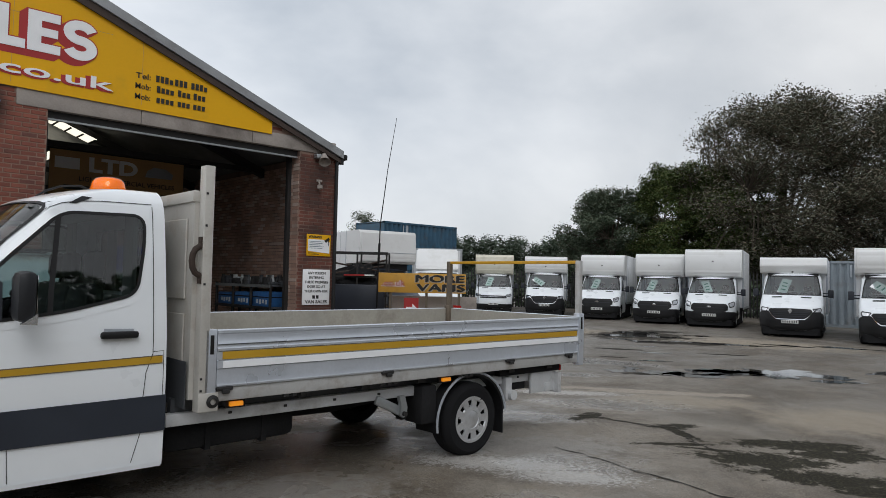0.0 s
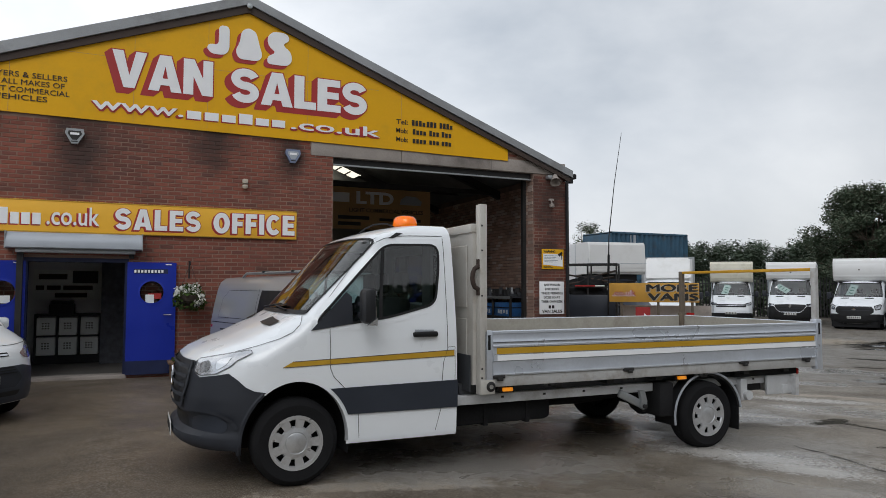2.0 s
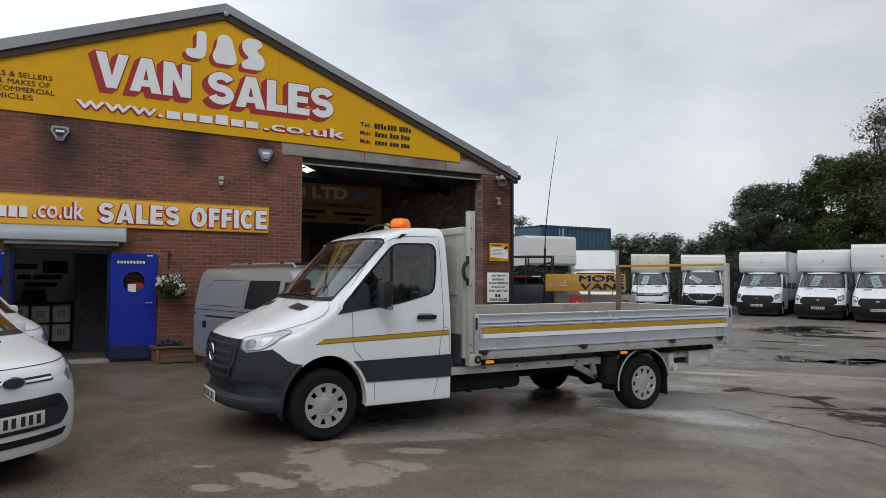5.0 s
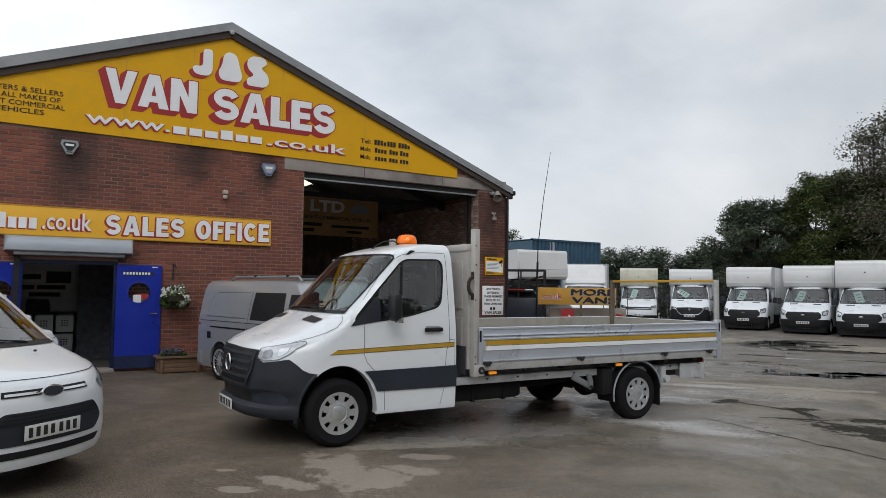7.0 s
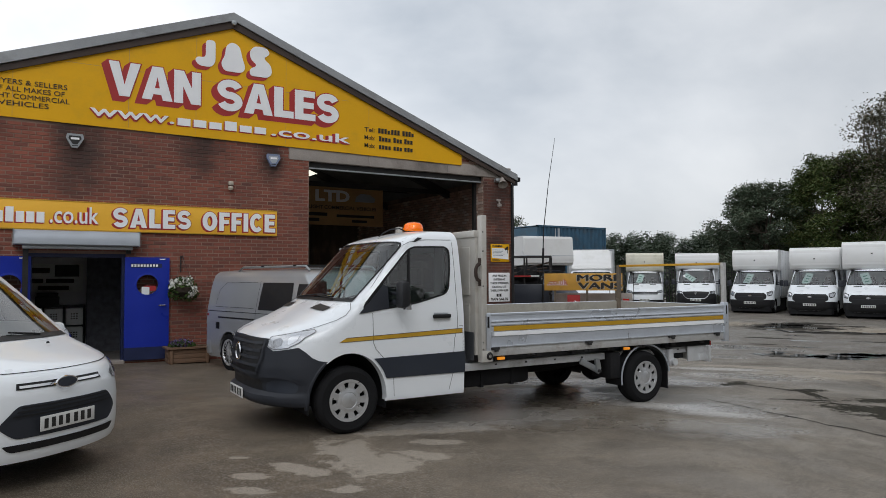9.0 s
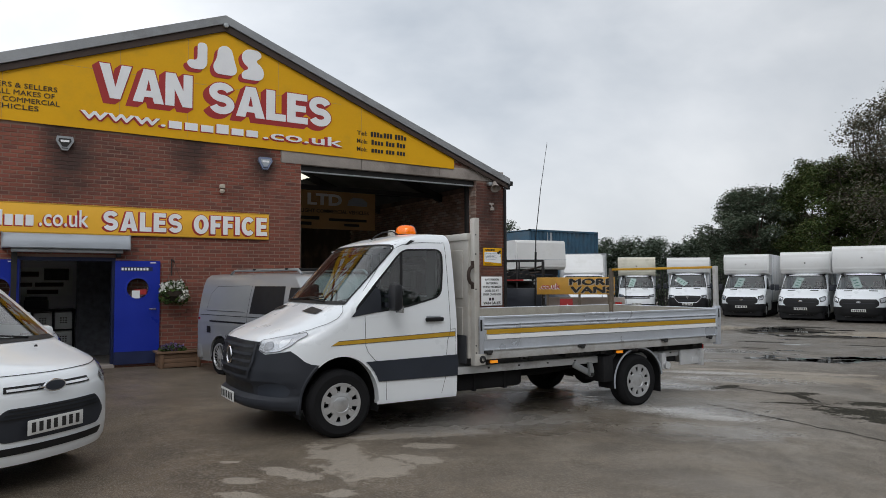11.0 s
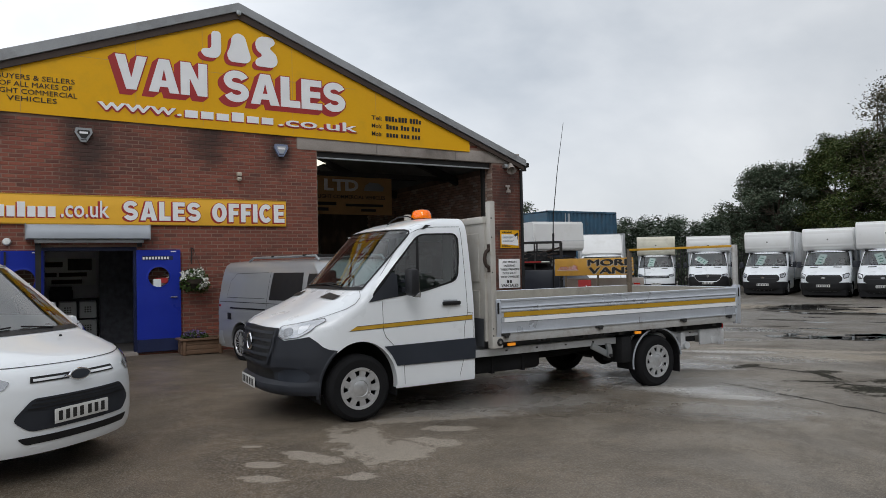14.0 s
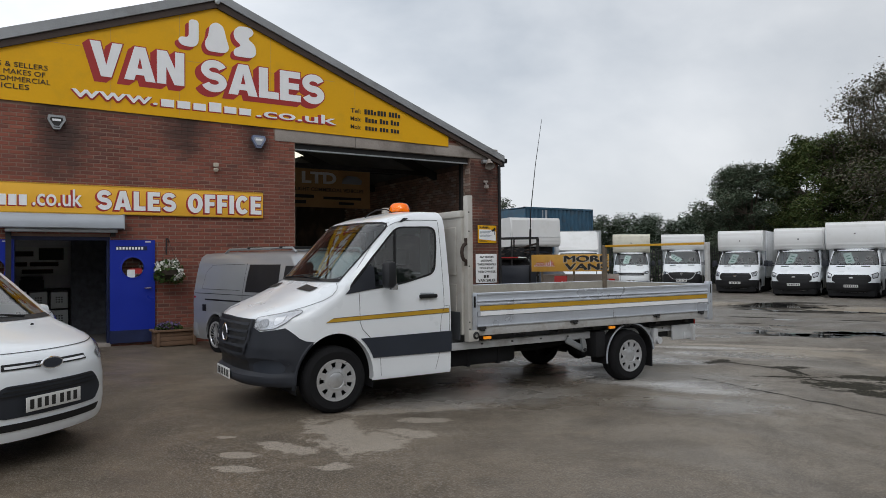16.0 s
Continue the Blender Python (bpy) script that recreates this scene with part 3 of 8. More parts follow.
def text_bm(words, width, height, depth=0.01, bold=0.012):
    """Words as solid letters in the XZ plane, lower left at the origin, fitted to a width and height."""
    cu = bpy.data.curves.new("words", "FONT")
    cu.body, cu.size, cu.extrude, cu.offset, cu.resolution_u = words, 1.0, 0.01, bold, 3
    ob = bpy.data.objects.new("words", cu)
    scene.collection.objects.link(ob)
    dg = bpy.context.evaluated_depsgraph_get()
    me = bpy.data.meshes.new_from_object(ob.evaluated_get(dg))
    bm = bmesh.new()
    bm.from_mesh(me)
    bpy.data.objects.remove(ob)
    bpy.data.meshes.remove(me)
    xs, ys = [v.co.x for v in bm.verts], [v.co.y for v in bm.verts]
    sx, sy = width / (max(xs) - min(xs)), height / (max(ys) - min(ys))
    x0, y0 = min(xs), min(ys)
    for v in bm.verts:
        v.co = Vector(((v.co.x - x0) * sx, -v.co.z / 0.01 * depth / 2, (v.co.y - y0) * sy))
    return bm


def rounded(pts, r, n=4):
    """An outline with its corners rounded off."""
    out = []
    for i, p in enumerate(pts):
        a, b, c = Vector(pts[i - 1]), Vector(p), Vector(pts[(i + 1) % len(pts)])
        u, v = b + (a - b) * min(0.45, r / (a - b).length), b + (c - b) * min(0.45, r / (c - b).length)
        for k in range(n + 1):
            t = k / n
            out.append(tuple((1 - t) ** 2 * u + 2 * t * (1 - t) * b + t * t * v))
    return out


def pieces(name, bm, material, parent, smooth=0, stagger=0.0):
    """Each loose piece of a bmesh as a part of its own."""
    left = set(bm.faces)
    count = 0
    while left:
        count += 1
        stack, grp = [left.pop()], []
        while stack:
            f = stack.pop()
            grp.append(f)
            for e in f.edges:
                for g in e.link_faces:
                    if g in left:
                        left.remove(g)
                        stack.append(g)
        b2, ids = bmesh.new(), {}
        for f in grp:
            for v in f.verts:
                if v not in ids:
                    ids[v] = b2.verts.new(v.co + Vector((0, stagger * (count % 4), 0)))
            b2.faces.new([ids[v] for v in f.verts])
        part(name, b2, material, parent, smooth=smooth)
    bm.free()


def loose(name, bm, material, m, label, category, group):
    """Each loose piece of a bmesh as a small thing of its own."""
    holder = new(name)
    pieces(name, bm, material, holder)
    for ob in list(holder.children):
        ob.parent = None
        ob.matrix_basis = m
        tagged(ob, label, category, group)
    bpy.data.objects.remove(holder)


def shift(bm, x=0, y=0, z=0, m=None):
    bmesh.ops.transform(bm, matrix=m if m is not None else Matrix.Translation((x, y, z)), verts=bm.verts)
    return bm


def gz(x):
    """Height of the yard, which falls gently towards the far vans."""
    t = min(1.0, max(0.0, (x + 4) / 16))
    return -0.2 * t * t * (3 - 2 * t)
# ---- ground ----
def ground():
    xs = [-900, -200, -60, -20, -8] + [-4 + i * 0.5 for i in range(35)] + [16, 20, 30, 60, 200, 900]
    ys = [-900, -200, -60, -20, -8] + [-4 + i * 2 for i in range(20)] + [60, 200, 900]
    bm = bmesh.new()
    g = [[bm.verts.new((x, y, gz(x))) for y in ys] for x in xs]
    for a, b in zip(g, g[1:]):
        for j in range(len(ys) - 1):
            bm.faces.new((a[j], b[j], b[j + 1], a[j + 1]))
    tagged(part("ground", bm, M_GROUND), "wet grey-brown concrete yard with worn patches", "ground", kind="structure")


ground()


def blot(name, material, cx, cy, rx, ry, turn, seed, label, category, lift=0.004, rough=0.28, ragged=0.12):
    """A flat, uneven patch lying on the yard."""
    bm = bmesh.new()
    n = 150
    rim = []
    ca, sa = math.cos(radians(turn)), math.sin(radians(turn))
    for k in range(n):
        t = 2 * math.pi * k / n
        q = Vector((math.cos(t) * 1.3, math.sin(t) * 1.3, seed * 3.7))
        r = max(0.25, 1 + rough * 1.6 * noise.noise(q) + rough * noise.noise(q * 2.7) + ragged * 1.6 * noise.noise(q * 7) + ragged * noise.noise(q * 17))
        x, y = rx * r * math.cos(t), ry * r * math.sin(t)
        X, Y = cx + ca * x - sa * y, cy + sa * x + ca * y
        rim.append((X, Y))
    mid = bm.verts.new((cx, cy, gz(cx) + lift))
    inner = [bm.verts.new((cx + (X - cx) * 0.5, cy + (Y - cy) * 0.5, gz(cx + (X - cx) * 0.5) + lift)) for X, Y in rim]
    outer = [bm.verts.new((X, Y, gz(X) + lift)) for X, Y in rim]
    for k in range(n):
        j = (k + 1) % n
        bm.faces.new((mid, inner[k], inner[j]))
        bm.faces.new((inner[k], outer[k], outer[j], inner[j]))
    ob = part(name, bm, material, smooth=0)
    return tagged(ob, label, category, kind="structure")


PUD = "shallow rain puddle on the concrete yard"
for i, (cx, cy, rx, ry, a) in enumerate([(20.7, 11.9, 1.1, 0.7, -52), (21.9, 12.4, 0.7, 0.6, -52), (19.0, 11.4, 0.35, 0.2, -52), (19.15, 10.4, 0.5, 0.22, -65), (20.4, 8.6, 1.2, 0.26, -68), (22.6, 10.6, 0.5, 0.2, -57),
                                          (12.4, 7.1, 0.4, 0.26, -45), (13.0, 7.2, 0.2, 0.22, -45), (12.9, 6.4, 0.42, 0.36, -45), (13.2, 5.9, 0.6, 0.3, -40), (13.6, 5.6, 0.6, 0.12, -30), (14.2, 5.6, 0.6, 0.4, -40),
                                          (14.8, 5.0, 1.05, 0.75, -50), (14.45, 3.8, 0.4, 0.16, -45), (17.0, 3.3, 0.8, 0.25, -40), (17.6, 9.6, 0.3, 0.12, -60), (16.2, 8.6, 0.35, 0.1, -60), (21.6, 7.4, 0.6, 0.2, -80), (22.5, 5.8, 0.9, 0.2, -80), (14.6, 7.6, 0.3, 0.08, -50)]):
    blot("puddle", M_WATER, cx, cy, rx, ry, a, 80 + i, PUD, "puddle", 0.006, rough=0.5, ragged=0.13)

def crack(pts, seed):
    rnd = random.Random(seed)
    bm = bmesh.new()
    path = []
    for (x0, y0), (x1, y1) in zip(pts, pts[1:]):
        for k in range(14):
            t = k / 14
            path.append((x0 + (x1 - x0) * t + rnd.gauss(0, 0.022), y0 + (y1 - y0) * t + rnd.gauss(0, 0.022)))
    prev = None
    for x, y in path:
        w = rnd.uniform(0.006, 0.022)
        a, b = bm.verts.new((x - w, y - w, gz(x) + 0.005)), bm.verts.new((x + w, y + w, gz(x) + 0.005))
        if prev:
            bm.faces.new((prev[0], prev[1], b, a))
        prev = (a, b)
    tagged(part("joint_crack", bm, M_DAMP, smooth=0), "dark cracked slab joint in the concrete", "crack", kind="structure")


crack([(6.1, 3.85), (5.9, 2.3), (5.75, 0.9), (5.6, -1.5)], 3)
crack([(7.9, 4.6), (7.95, 3.85), (8.2, 3.65), (7.75, 3.25), (7.55, 3.1), (7.25, 2.55)], 4)

# ---- workshop building ----
FY = 11.9
APEX, EAVE_R, EAVE_L = (1.47, 7.08), (8.80, 4.22), (-5.86, 4.22)


def wall(name, rows, mat=M_MORTAR, label="red brick workshop wall"):
    ob = part(name, boxes(*rows), mat, smooth=0)
    return tagged(ob, label, "wall", kind="structure")


WALL = wall("wall_front", [(-5.86, -2.1, FY + 0.007, FY + 0.3, -0.3, 4.45), (-2.1, -0.5, FY + 0.007, FY + 0.3, 2.06, 4.45), (-0.5, 3.17, FY + 0.007, FY + 0.3, -0.3, 4.17), (-0.5, 2.72, FY + 0.007, FY + 0.3, 4.17, 4.45),
                            (7.85, 8.75, FY + 0.007, FY + 0.45, -0.3, 4.17)])
bm = prism(bmesh.new(), [(-5.2, 4.45), (8.14, 4.45), (1.47, 7.0)], FY + 0.007, FY + 0.3)
tagged(part("wall_gable", bm, M_MORTAR, smooth=0), "brick gable above the workshop door", "wall", kind="structure")
# concrete lintel in three casts
for x0, x1 in ((2.72, 4.62), (4.63, 6.75), (6.76, 8.72)):
    tagged(part("lintel", boxes((x0, x1, FY - 0.015, FY + 0.3, 4.172, 4.448), bevel=0.008), M_CONC), "weathered concrete lintel over the vehicle door", "lintel", kind="structure")
# side and back walls, floor, roof
wall("wall_right", [(8.45, 8.75, FY + 0.45, 26, -0.4, 4.2)])
wall("wall_left", [(-5.86, -5.56, FY + 0.3, 26, -0.4, 4.2)], M_DARKIN)
wall("wall_back", [(-5.86, 8.75, 26, 26.3, -0.4, 6.9)], M_DARKIN, "dark back wall inside the workshop")
wall("wall_office", [(2.9, 3.17, FY + 0.3, 26, -0.2, 4.1)], M_DARKIN, "dark partition inside the workshop")
tagged(part("floor", boxes((-5.5, 8.45, FY + 0.02, 26, -0.3, 0.012)), M_INFLOOR, smooth=0), "dark oily workshop floor", "floor", kind="structure")
for nm, (ex, ez) in (("roof_right", EAVE_R), ("roof_left", EAVE_L)):
    d = 1 if ex > 0 else -1
    bm = prism(bmesh.new(), [(1.47, 7.06), (ex, ez - 0.02), (ex, ez - 0.1), (1.47, 6.96)], FY - 0.02, 26.3)
    tagged(part(nm, bm, M_SHEET, smooth=0), "dark profiled roof sheeting", "roof", kind="structure")
    # metal verge capping
    bm = prism(bmesh.new(), [(1.47, 7.12), (ex + d * 0.05, ez + (0.06 if d > 0 else 0.13)), (ex + d * 0.05, ez - 0.1), (1.47, 6.95)], FY - 0.14, FY - 0.02)
    tagged(part("verge_capping", bm, M_VERGE), "grey metal verge capping along the gable", "verge", kind="structure")
    bm = prism(bmesh.new(), [(1.47, 6.955), (ex, ez - 0.11), (ex, ez - 0.2), (1.47, 6.80)], FY - 0.1, FY - 0.06)
    tagged(part("barge_shadow_board", bm, M_SOFFIT), "dark brown board under the verge capping", "verge", kind="structure")
# gutter end and downpipe
pipe = thing("downpipe", "black downpipe with gutter end at the building corner", "downpipe")
part("pipe", rod(bmesh.new(), [(8.72, FY - 0.07, gz(8.7)), (8.72, FY - 0.07, 4.0), (8.84, FY - 0.05, 4.12)], 0.04), M_BLACK, pipe)
part("gutter_end", boxes((8.78, 8.98, FY - 0.1, FY + 3, 4.1, 4.22), bevel=0.02), M_BLACK, pipe)
part("outlet", rod(bmesh.new(), [(8.84, FY - 0.05, 4.0), (8.84, FY - 0.05, 4.16)], 0.06), M_BLACK, pipe)

# gable sign
gable_sign = thing("gable_sign", "large yellow gable sign with white and red lettering", "sign", pose(0, FY, 0))
bm = prism(bmesh.new(), [(-4.55, 4.5), (7.16, 4.4), (7.16, 4.72), (1.47, 6.80), (-4.55, 4.60)], -0.045, -0.02)
part("panel", bm, M_SIGN, gable_sign)
for x in (-2.4, -0.5, 0.75, 2.62, 4.6):
    z1 = min(6.75, 6.78 - abs(x - 1.47) * 0.365)
    part("panel_joint", boxes((x, x + 0.006, -0.0475, -0.044, 4.5, z1)), M_INSIGN, gable_sign)
part("panel_joint", boxes((-2.6, 4.1, -0.0475, -0.044, 5.62, 5.626)), M_INSIGN, gable_sign)


def lettering(parent, words, x, z, w, h, mat=M_LETTER, y=-0.06, shadow=None, depth=0.014, bold=0.03, off=0.06):
    pieces("letter", shift(text_bm(words, w, h, depth, bold), x, y, z), mat, parent, stagger=0.0008)
    if shadow:
        pieces("letter_shadow", shift(text_bm(words, w + off * 0.5, h + off * 0.6, depth, bold + 0.035), x - off * 0.75, y + 0.01, z - off), shadow, parent, stagger=0.0012)


def bars(parent, x, z, w, h, n, mat, seed, y=-0.055, shadow=None, gap=0.25):
    """A word that stands as plain bars."""
    rnd = random.Random(seed)
    step = w / n
    bm, bs = bmesh.new(), bmesh.new()
    for k in range(n):
        x0 = x + k * step
        hh = h * rnd.choice((0.72, 0.72, 0.78, 1.0))
        box(bm, x0, x0 + step * (1 - gap), y - 0.006, y + 0.004, z, z + hh)
        if shadow:
            box(bs, x0 - 0.022, x0 + step * (1 - gap) - 0.012, y + 0.0045, y + 0.0065, z - 0.022, z + hh - 0.014)
    pieces("plain_bar", bm, mat, parent, stagger=0.0008)
    if shadow:
        pieces("bar_shadow", bs, shadow, parent)
    else:
        bs.free()


def arc(cx, cz, rx, rz, a0, a1, n=14):
    return [(cx + rx * math.cos(radians(a0 + (a1 - a0) * k / n)), cz + rz * math.sin(radians(a0 + (a1 - a0) * k / n))) for k in range(n + 1)]


def stroke(path, t):
    """The outline of a line of even thickness."""
    P = [Vector(p) for p in path]
    left, right = [], []
    for k, p in enumerate(P):
        d = (P[min(k + 1, len(P) - 1)] - P[max(k - 1, 0)]).normalized()
        nrm = Vector((-d.y, d.x)) * (t / 2)
        left.append(tuple(p + nrm))
        right.append(tuple(p - nrm))
    return left + right[::-1]


# heavy block capitals of unit height: width and outlines
GLYPHS = {
    "V": (0.88, [[(0, 1), (0.28, 1), (0.44, 0.34), (0.6, 1), (0.88, 1), (0.58, 0), (0.3, 0)]]),
    "A": (0.88, [[(0, 0), (0.29, 1), (0.59, 1), (0.88, 0), (0.6, 0), (0.555, 0.17), (0.325, 0.17), (0.28, 0)], [(0.37, 0.36), (0.44, 0.7), (0.51, 0.36)]]),
    "N": (0.8, [[(0, 0), (0, 1), (0.29, 1), (0.53, 0.48), (0.53, 1), (0.8, 1), (0.8, 0), (0.51, 0), (0.27, 0.52), (0.27, 0)]]),
    "L": (0.62, [[(0, 0), (0, 1), (0.28, 1), (0.28, 0.23), (0.62, 0.23), (0.62, 0)]]),
    "E": (0.68, [[(0, 0), (0, 1), (0.66, 1), (0.66, 0.78), (0.28, 0.78), (0.28, 0.61), (0.62, 0.61), (0.62, 0.4), (0.28, 0.4), (0.28, 0.22), (0.68, 0.22), (0.68, 0)]]),
    "F": (0.62, [[(0, 0), (0, 1), (0.62, 1), (0.62, 0.78), (0.28, 0.78), (0.28, 0.6), (0.57, 0.6), (0.57, 0.38), (0.28, 0.38), (0.28, 0)]]),
    "I": (0.28, [[(0, 0), (0, 1), (0.28, 1), (0.28, 0)]]),
    "O": (0.86, [arc(0.43, 0.5, 0.43, 0.51, 0, 348, 29), arc(0.43, 0.5, 0.15, 0.27, 348, 0, 29)]),
    "C": (0.8, [stroke(arc(0.42, 0.5, 0.29, 0.39, 42, 318, 26), 0.25)]),
    "S": (0.76, [stroke(arc(0.38, 0.695, 0.255, 0.195, 18, 262, 18) + arc(0.38, 0.305, 0.255, 0.195, 82, -162, 18), 0.235)]),
}


def glyph_bm(ch, sx, sz, grow_by):
    cu = bpy.data.curves.new("words", "CURVE")
    cu.dimensions, cu.fill_mode, cu.extrude, cu.offset = "2D", "BOTH", 0.01, grow_by
    for pts in GLYPHS[ch][1]:
        sp = cu.splines.new("POLY")
        sp.points.add(len(pts) - 1)
        for p, (a, b) in zip(sp.points, pts):
            p.co = (a * sx, b * sz, 0, 1)
        sp.use_cyclic_u = True
    ob = bpy.data.objects.new("words", cu)
    scene.collection.objects.link(ob)
    me = bpy.data.meshes.new_from_object(ob.evaluated_get(bpy.context.evaluated_depsgraph_get()))
    bm = bmesh.new()
    bm.from_mesh(me)
    bpy.data.objects.remove(ob)
    bpy.data.meshes.remove(me)
    return bm


def block_word(parent, words, x, z, w, h, edge, drop, y=-0.06, gap=0.04):
    """White block capitals with a red edge and a red block shade falling to the lower left."""
    natural = sum(GLYPHS[c][0] for c in words) + gap * (len(words) - 1)
    k, at = w / natural, x
    for i, c in enumerate(words):
        bm = glyph_bm(c, k, h, 0)
        for v in bm.verts:
            v.co = Vector((at + v.co.x, y - 0.4 * v.co.z, z + v.co.y))
        part("letter", bm, M_LETTER, parent, smooth=0)
        flat = glyph_bm(c, k, h, edge)
        bmesh.ops.delete(flat, geom=[f for f in flat.faces if min(v.co.z for v in f.verts) < 0.009], context="FACES")
        verts, faces = [], []
        flat.verts.index_update()
        for q in range(9):
            o = len(verts)
            verts += [(at + v.co.x - drop * q / 8, y + 0.0055 + 0.0007 * q + 0.0002 * i, z + v.co.y - drop * 0.9 * q / 8) for v in flat.verts]
            faces += [[o + v.index for v in f.verts] for f in flat.faces]
        flat.free()
        me = bpy.data.meshes.new("letter_shadow")
        me.from_pydata(verts, [], faces)
        me.materials.append(M_RED)
        new("letter_shadow", me).parent = parent
        at += (GLYPHS[c][0] + gap) * k


block_word(gable_sign, "VAN", -0.86, 5.10, 1.70, 0.66, 0.02, 0.1)
block_word(gable_sign, "SALES", 1.16, 5.06, 2.69, 0.65, 0.02, 0.1)


def mark(parent):
    """The firm's mark as three plain rounded shapes."""
    bm, bs = bmesh.new(), bmesh.new()
    shapes = [[(0.90, 5.93), (1.12, 5.93), (1.2, 6.03), (1.2, 6.45), (1.02, 6.45), (1.02, 6.1), (0.86, 6.1), (0.82, 6.02)],
              [(1.36, 5.9), (1.7, 5.9), (1.78, 6.0), (1.72, 6.18), (1.66, 6.42), (1.52, 6.48), (1.4, 6.4), (1.38, 6.2), (1.3, 6.05)],
              [(1.86, 5.88), (2.22, 5.88), (2.31, 5.98), (2.28, 6.15), (2.12, 6.26), (2.27, 6.36), (2.2, 6.48), (1.95, 6.48), (1.85, 6.36), (1.88, 6.2), (2.02, 6.1), (1.86, 6.02)]]
    for s in shapes:
        s = rounded([(2.31 - (2.31 - x) * 1.07, 5.865 + (z - 5.88) * 1.08) for x, z in s], 0.09, 5)
        prism(bm, s, -0.067, -0.053)
        prism(bs, [(x - 0.07, z - 0.075) for x, z in s], -0.055, -0.046)
    pieces("firm_mark", bm, M_LETTER, parent)
    pieces("mark_shadow", bs, M_RED, parent)


mark(gable_sign)
lettering(gable_sign, "www.", -1.16, 4.66, 1.5, 0.15, shadow=M_RED, bold=0.012, off=0.03)
bars(gable_sign, 0.4, 4.65, 1.85, 0.19, 6, M_LETTER, 5, shadow=M_RED, gap=0.2)
lettering(gable_sign, ".co.uk", 2.3, 4.64, 1.83, 0.2, shadow=M_RED, bold=0.012, off=0.03)
for k, (wd, x, w) in enumerate((("BUYERS & SELLERS", -2.76, 1.22), ("OF ALL MAKES OF", -2.72, 1.14), ("LIGHT COMMERCIAL", -2.82, 1.32), ("VEHICLES", -2.61, 0.78))):
    lettering(gable_sign, wd, x, 5.08 - 0.13 * k, w, 0.09, M_SBLACK, bold=0.0, depth=0.006, y=-0.052)
for k, wd in enumerate(("Tel:", "Mob:", "Mob:")):
    lettering(gable_sign, wd, 4.49, 4.97 - 0.185 * k, 0.26, 0.1, M_SBLACK, bold=0.005, depth=0.006, y=-0.052)
    for x, n in ((4.86, 4), (5.24, 3), (5.53, 3)) if k else ((4.84, 4), (5.18, 3), (5.48, 4)):
        bars(gable_sign, x, 4.965 - 0.185 * k, 0.081 * n, 0.115, n, M_SBLACK, 11 + k, gap=0.3)

# office sign
office_sign = thing("office_sign", "yellow sales office sign with red-edged white letters", "sign", pose(0, FY, 0))
part("panel", boxes((-4.6, 2.44, -0.05, -0.01, 2.48, 3.03), bevel=0.006), M_SIGN2, office_sign)
pieces("trim_rail", boxes((-4.6, 2.44, -0.056, -0.048, 2.485, 2.5), (-4.6, 2.44, -0.056, -0.048, 3.012, 3.026)), M_YTAPE, office_sign)
block_word(office_sign, "SALES", -0.74, 2.57, 1.42, 0.37, 0.012, 0.03, gap=0.11)
block_word(office_sign, "OFFICE", 0.9, 2.56, 1.5, 0.38, 0.012, 0.03, gap=0.11)
lettering(office_sign, ".co.uk", -1.78, 2.61, 0.8, 0.32, shadow=M_RED, bold=0.012, off=0.025)
bars(office_sign, -2.78, 2.61, 0.95, 0.27, 6, M_LETTER, 7, y=-0.056, shadow=M_RED, gap=0.22)
lettering(office_sign, "www.", -3.6, 2.61, 0.76, 0.22, shadow=M_RED, bold=0.012, off=0.025)

# wall furniture
M_ALARM = surf("faded_blue_plastic", (0.2, 0.24, 0.36), 0.5, var=0.12)
M_CREAM = surf("aged_cream_plastic", (0.5, 0.44, 0.36), 0.5, var=0.15)
for x, z, lb in ((-1.40, 4.18, "white and black hexagonal alarm box on the brick wall"), (2.35, 4.14, "faded blue hexagonal alarm box on the brick wall")):
    al = thing("alarm_box", lb, "alarm box", pose(x, FY, z))
    hexa = [(-0.13, 0.1), (0.13, 0.1), (0.15, 0.02), (0.05, -0.16), (-0.05, -0.16), (-0.15, 0.02)]
    part("cover", prism(bmesh.new(), hexa, -0.08, -0.002), M_GREYV if x < 0 else M_ALARM, al)
    part("label_plate", prism(bmesh.new(), [(a * 0.72, b * 0.6) for a, b in hexa], -0.085, -0.078), M_SBLACK if x < 0 else M_SHUT, al)
    part("mark_bar", boxes((-0.07, 0.07, -0.089, -0.084, -0.01, 0.03)), M_LETTER, al)
    part("siren_slot", boxes((-0.05, 0.05, -0.086, -0.079, -0.13, -0.115)), M_SBLACK, al)
sensor = thing("wall_sensor", "small cream security sensor on the brick wall", "sensor", pose(1.455, FY, 3.5))
part("body", boxes((-0.05, 0.05, -0.11, 0.0, 0.01, 0.1), bevel=0.02), M_CREAM, sensor)
part("lens_dome", lathe(bmesh.new(), [(0.045, -0.03), (0.055, -0.06), (0.04, -0.1), (0.0, -0.11)], 16, "z", (0, -0.06, 0.02)), M_CREAM, sensor)
flood = thing("floodlight", "weathered horn-shaped floodlight under the eave", "floodlight", pose(8.35, FY, 4.02))
part("bracket", boxes((-0.17, -0.05, -0.12, 0.0, 0.03, 0.12), bevel=0.01), M_GALV, flood)
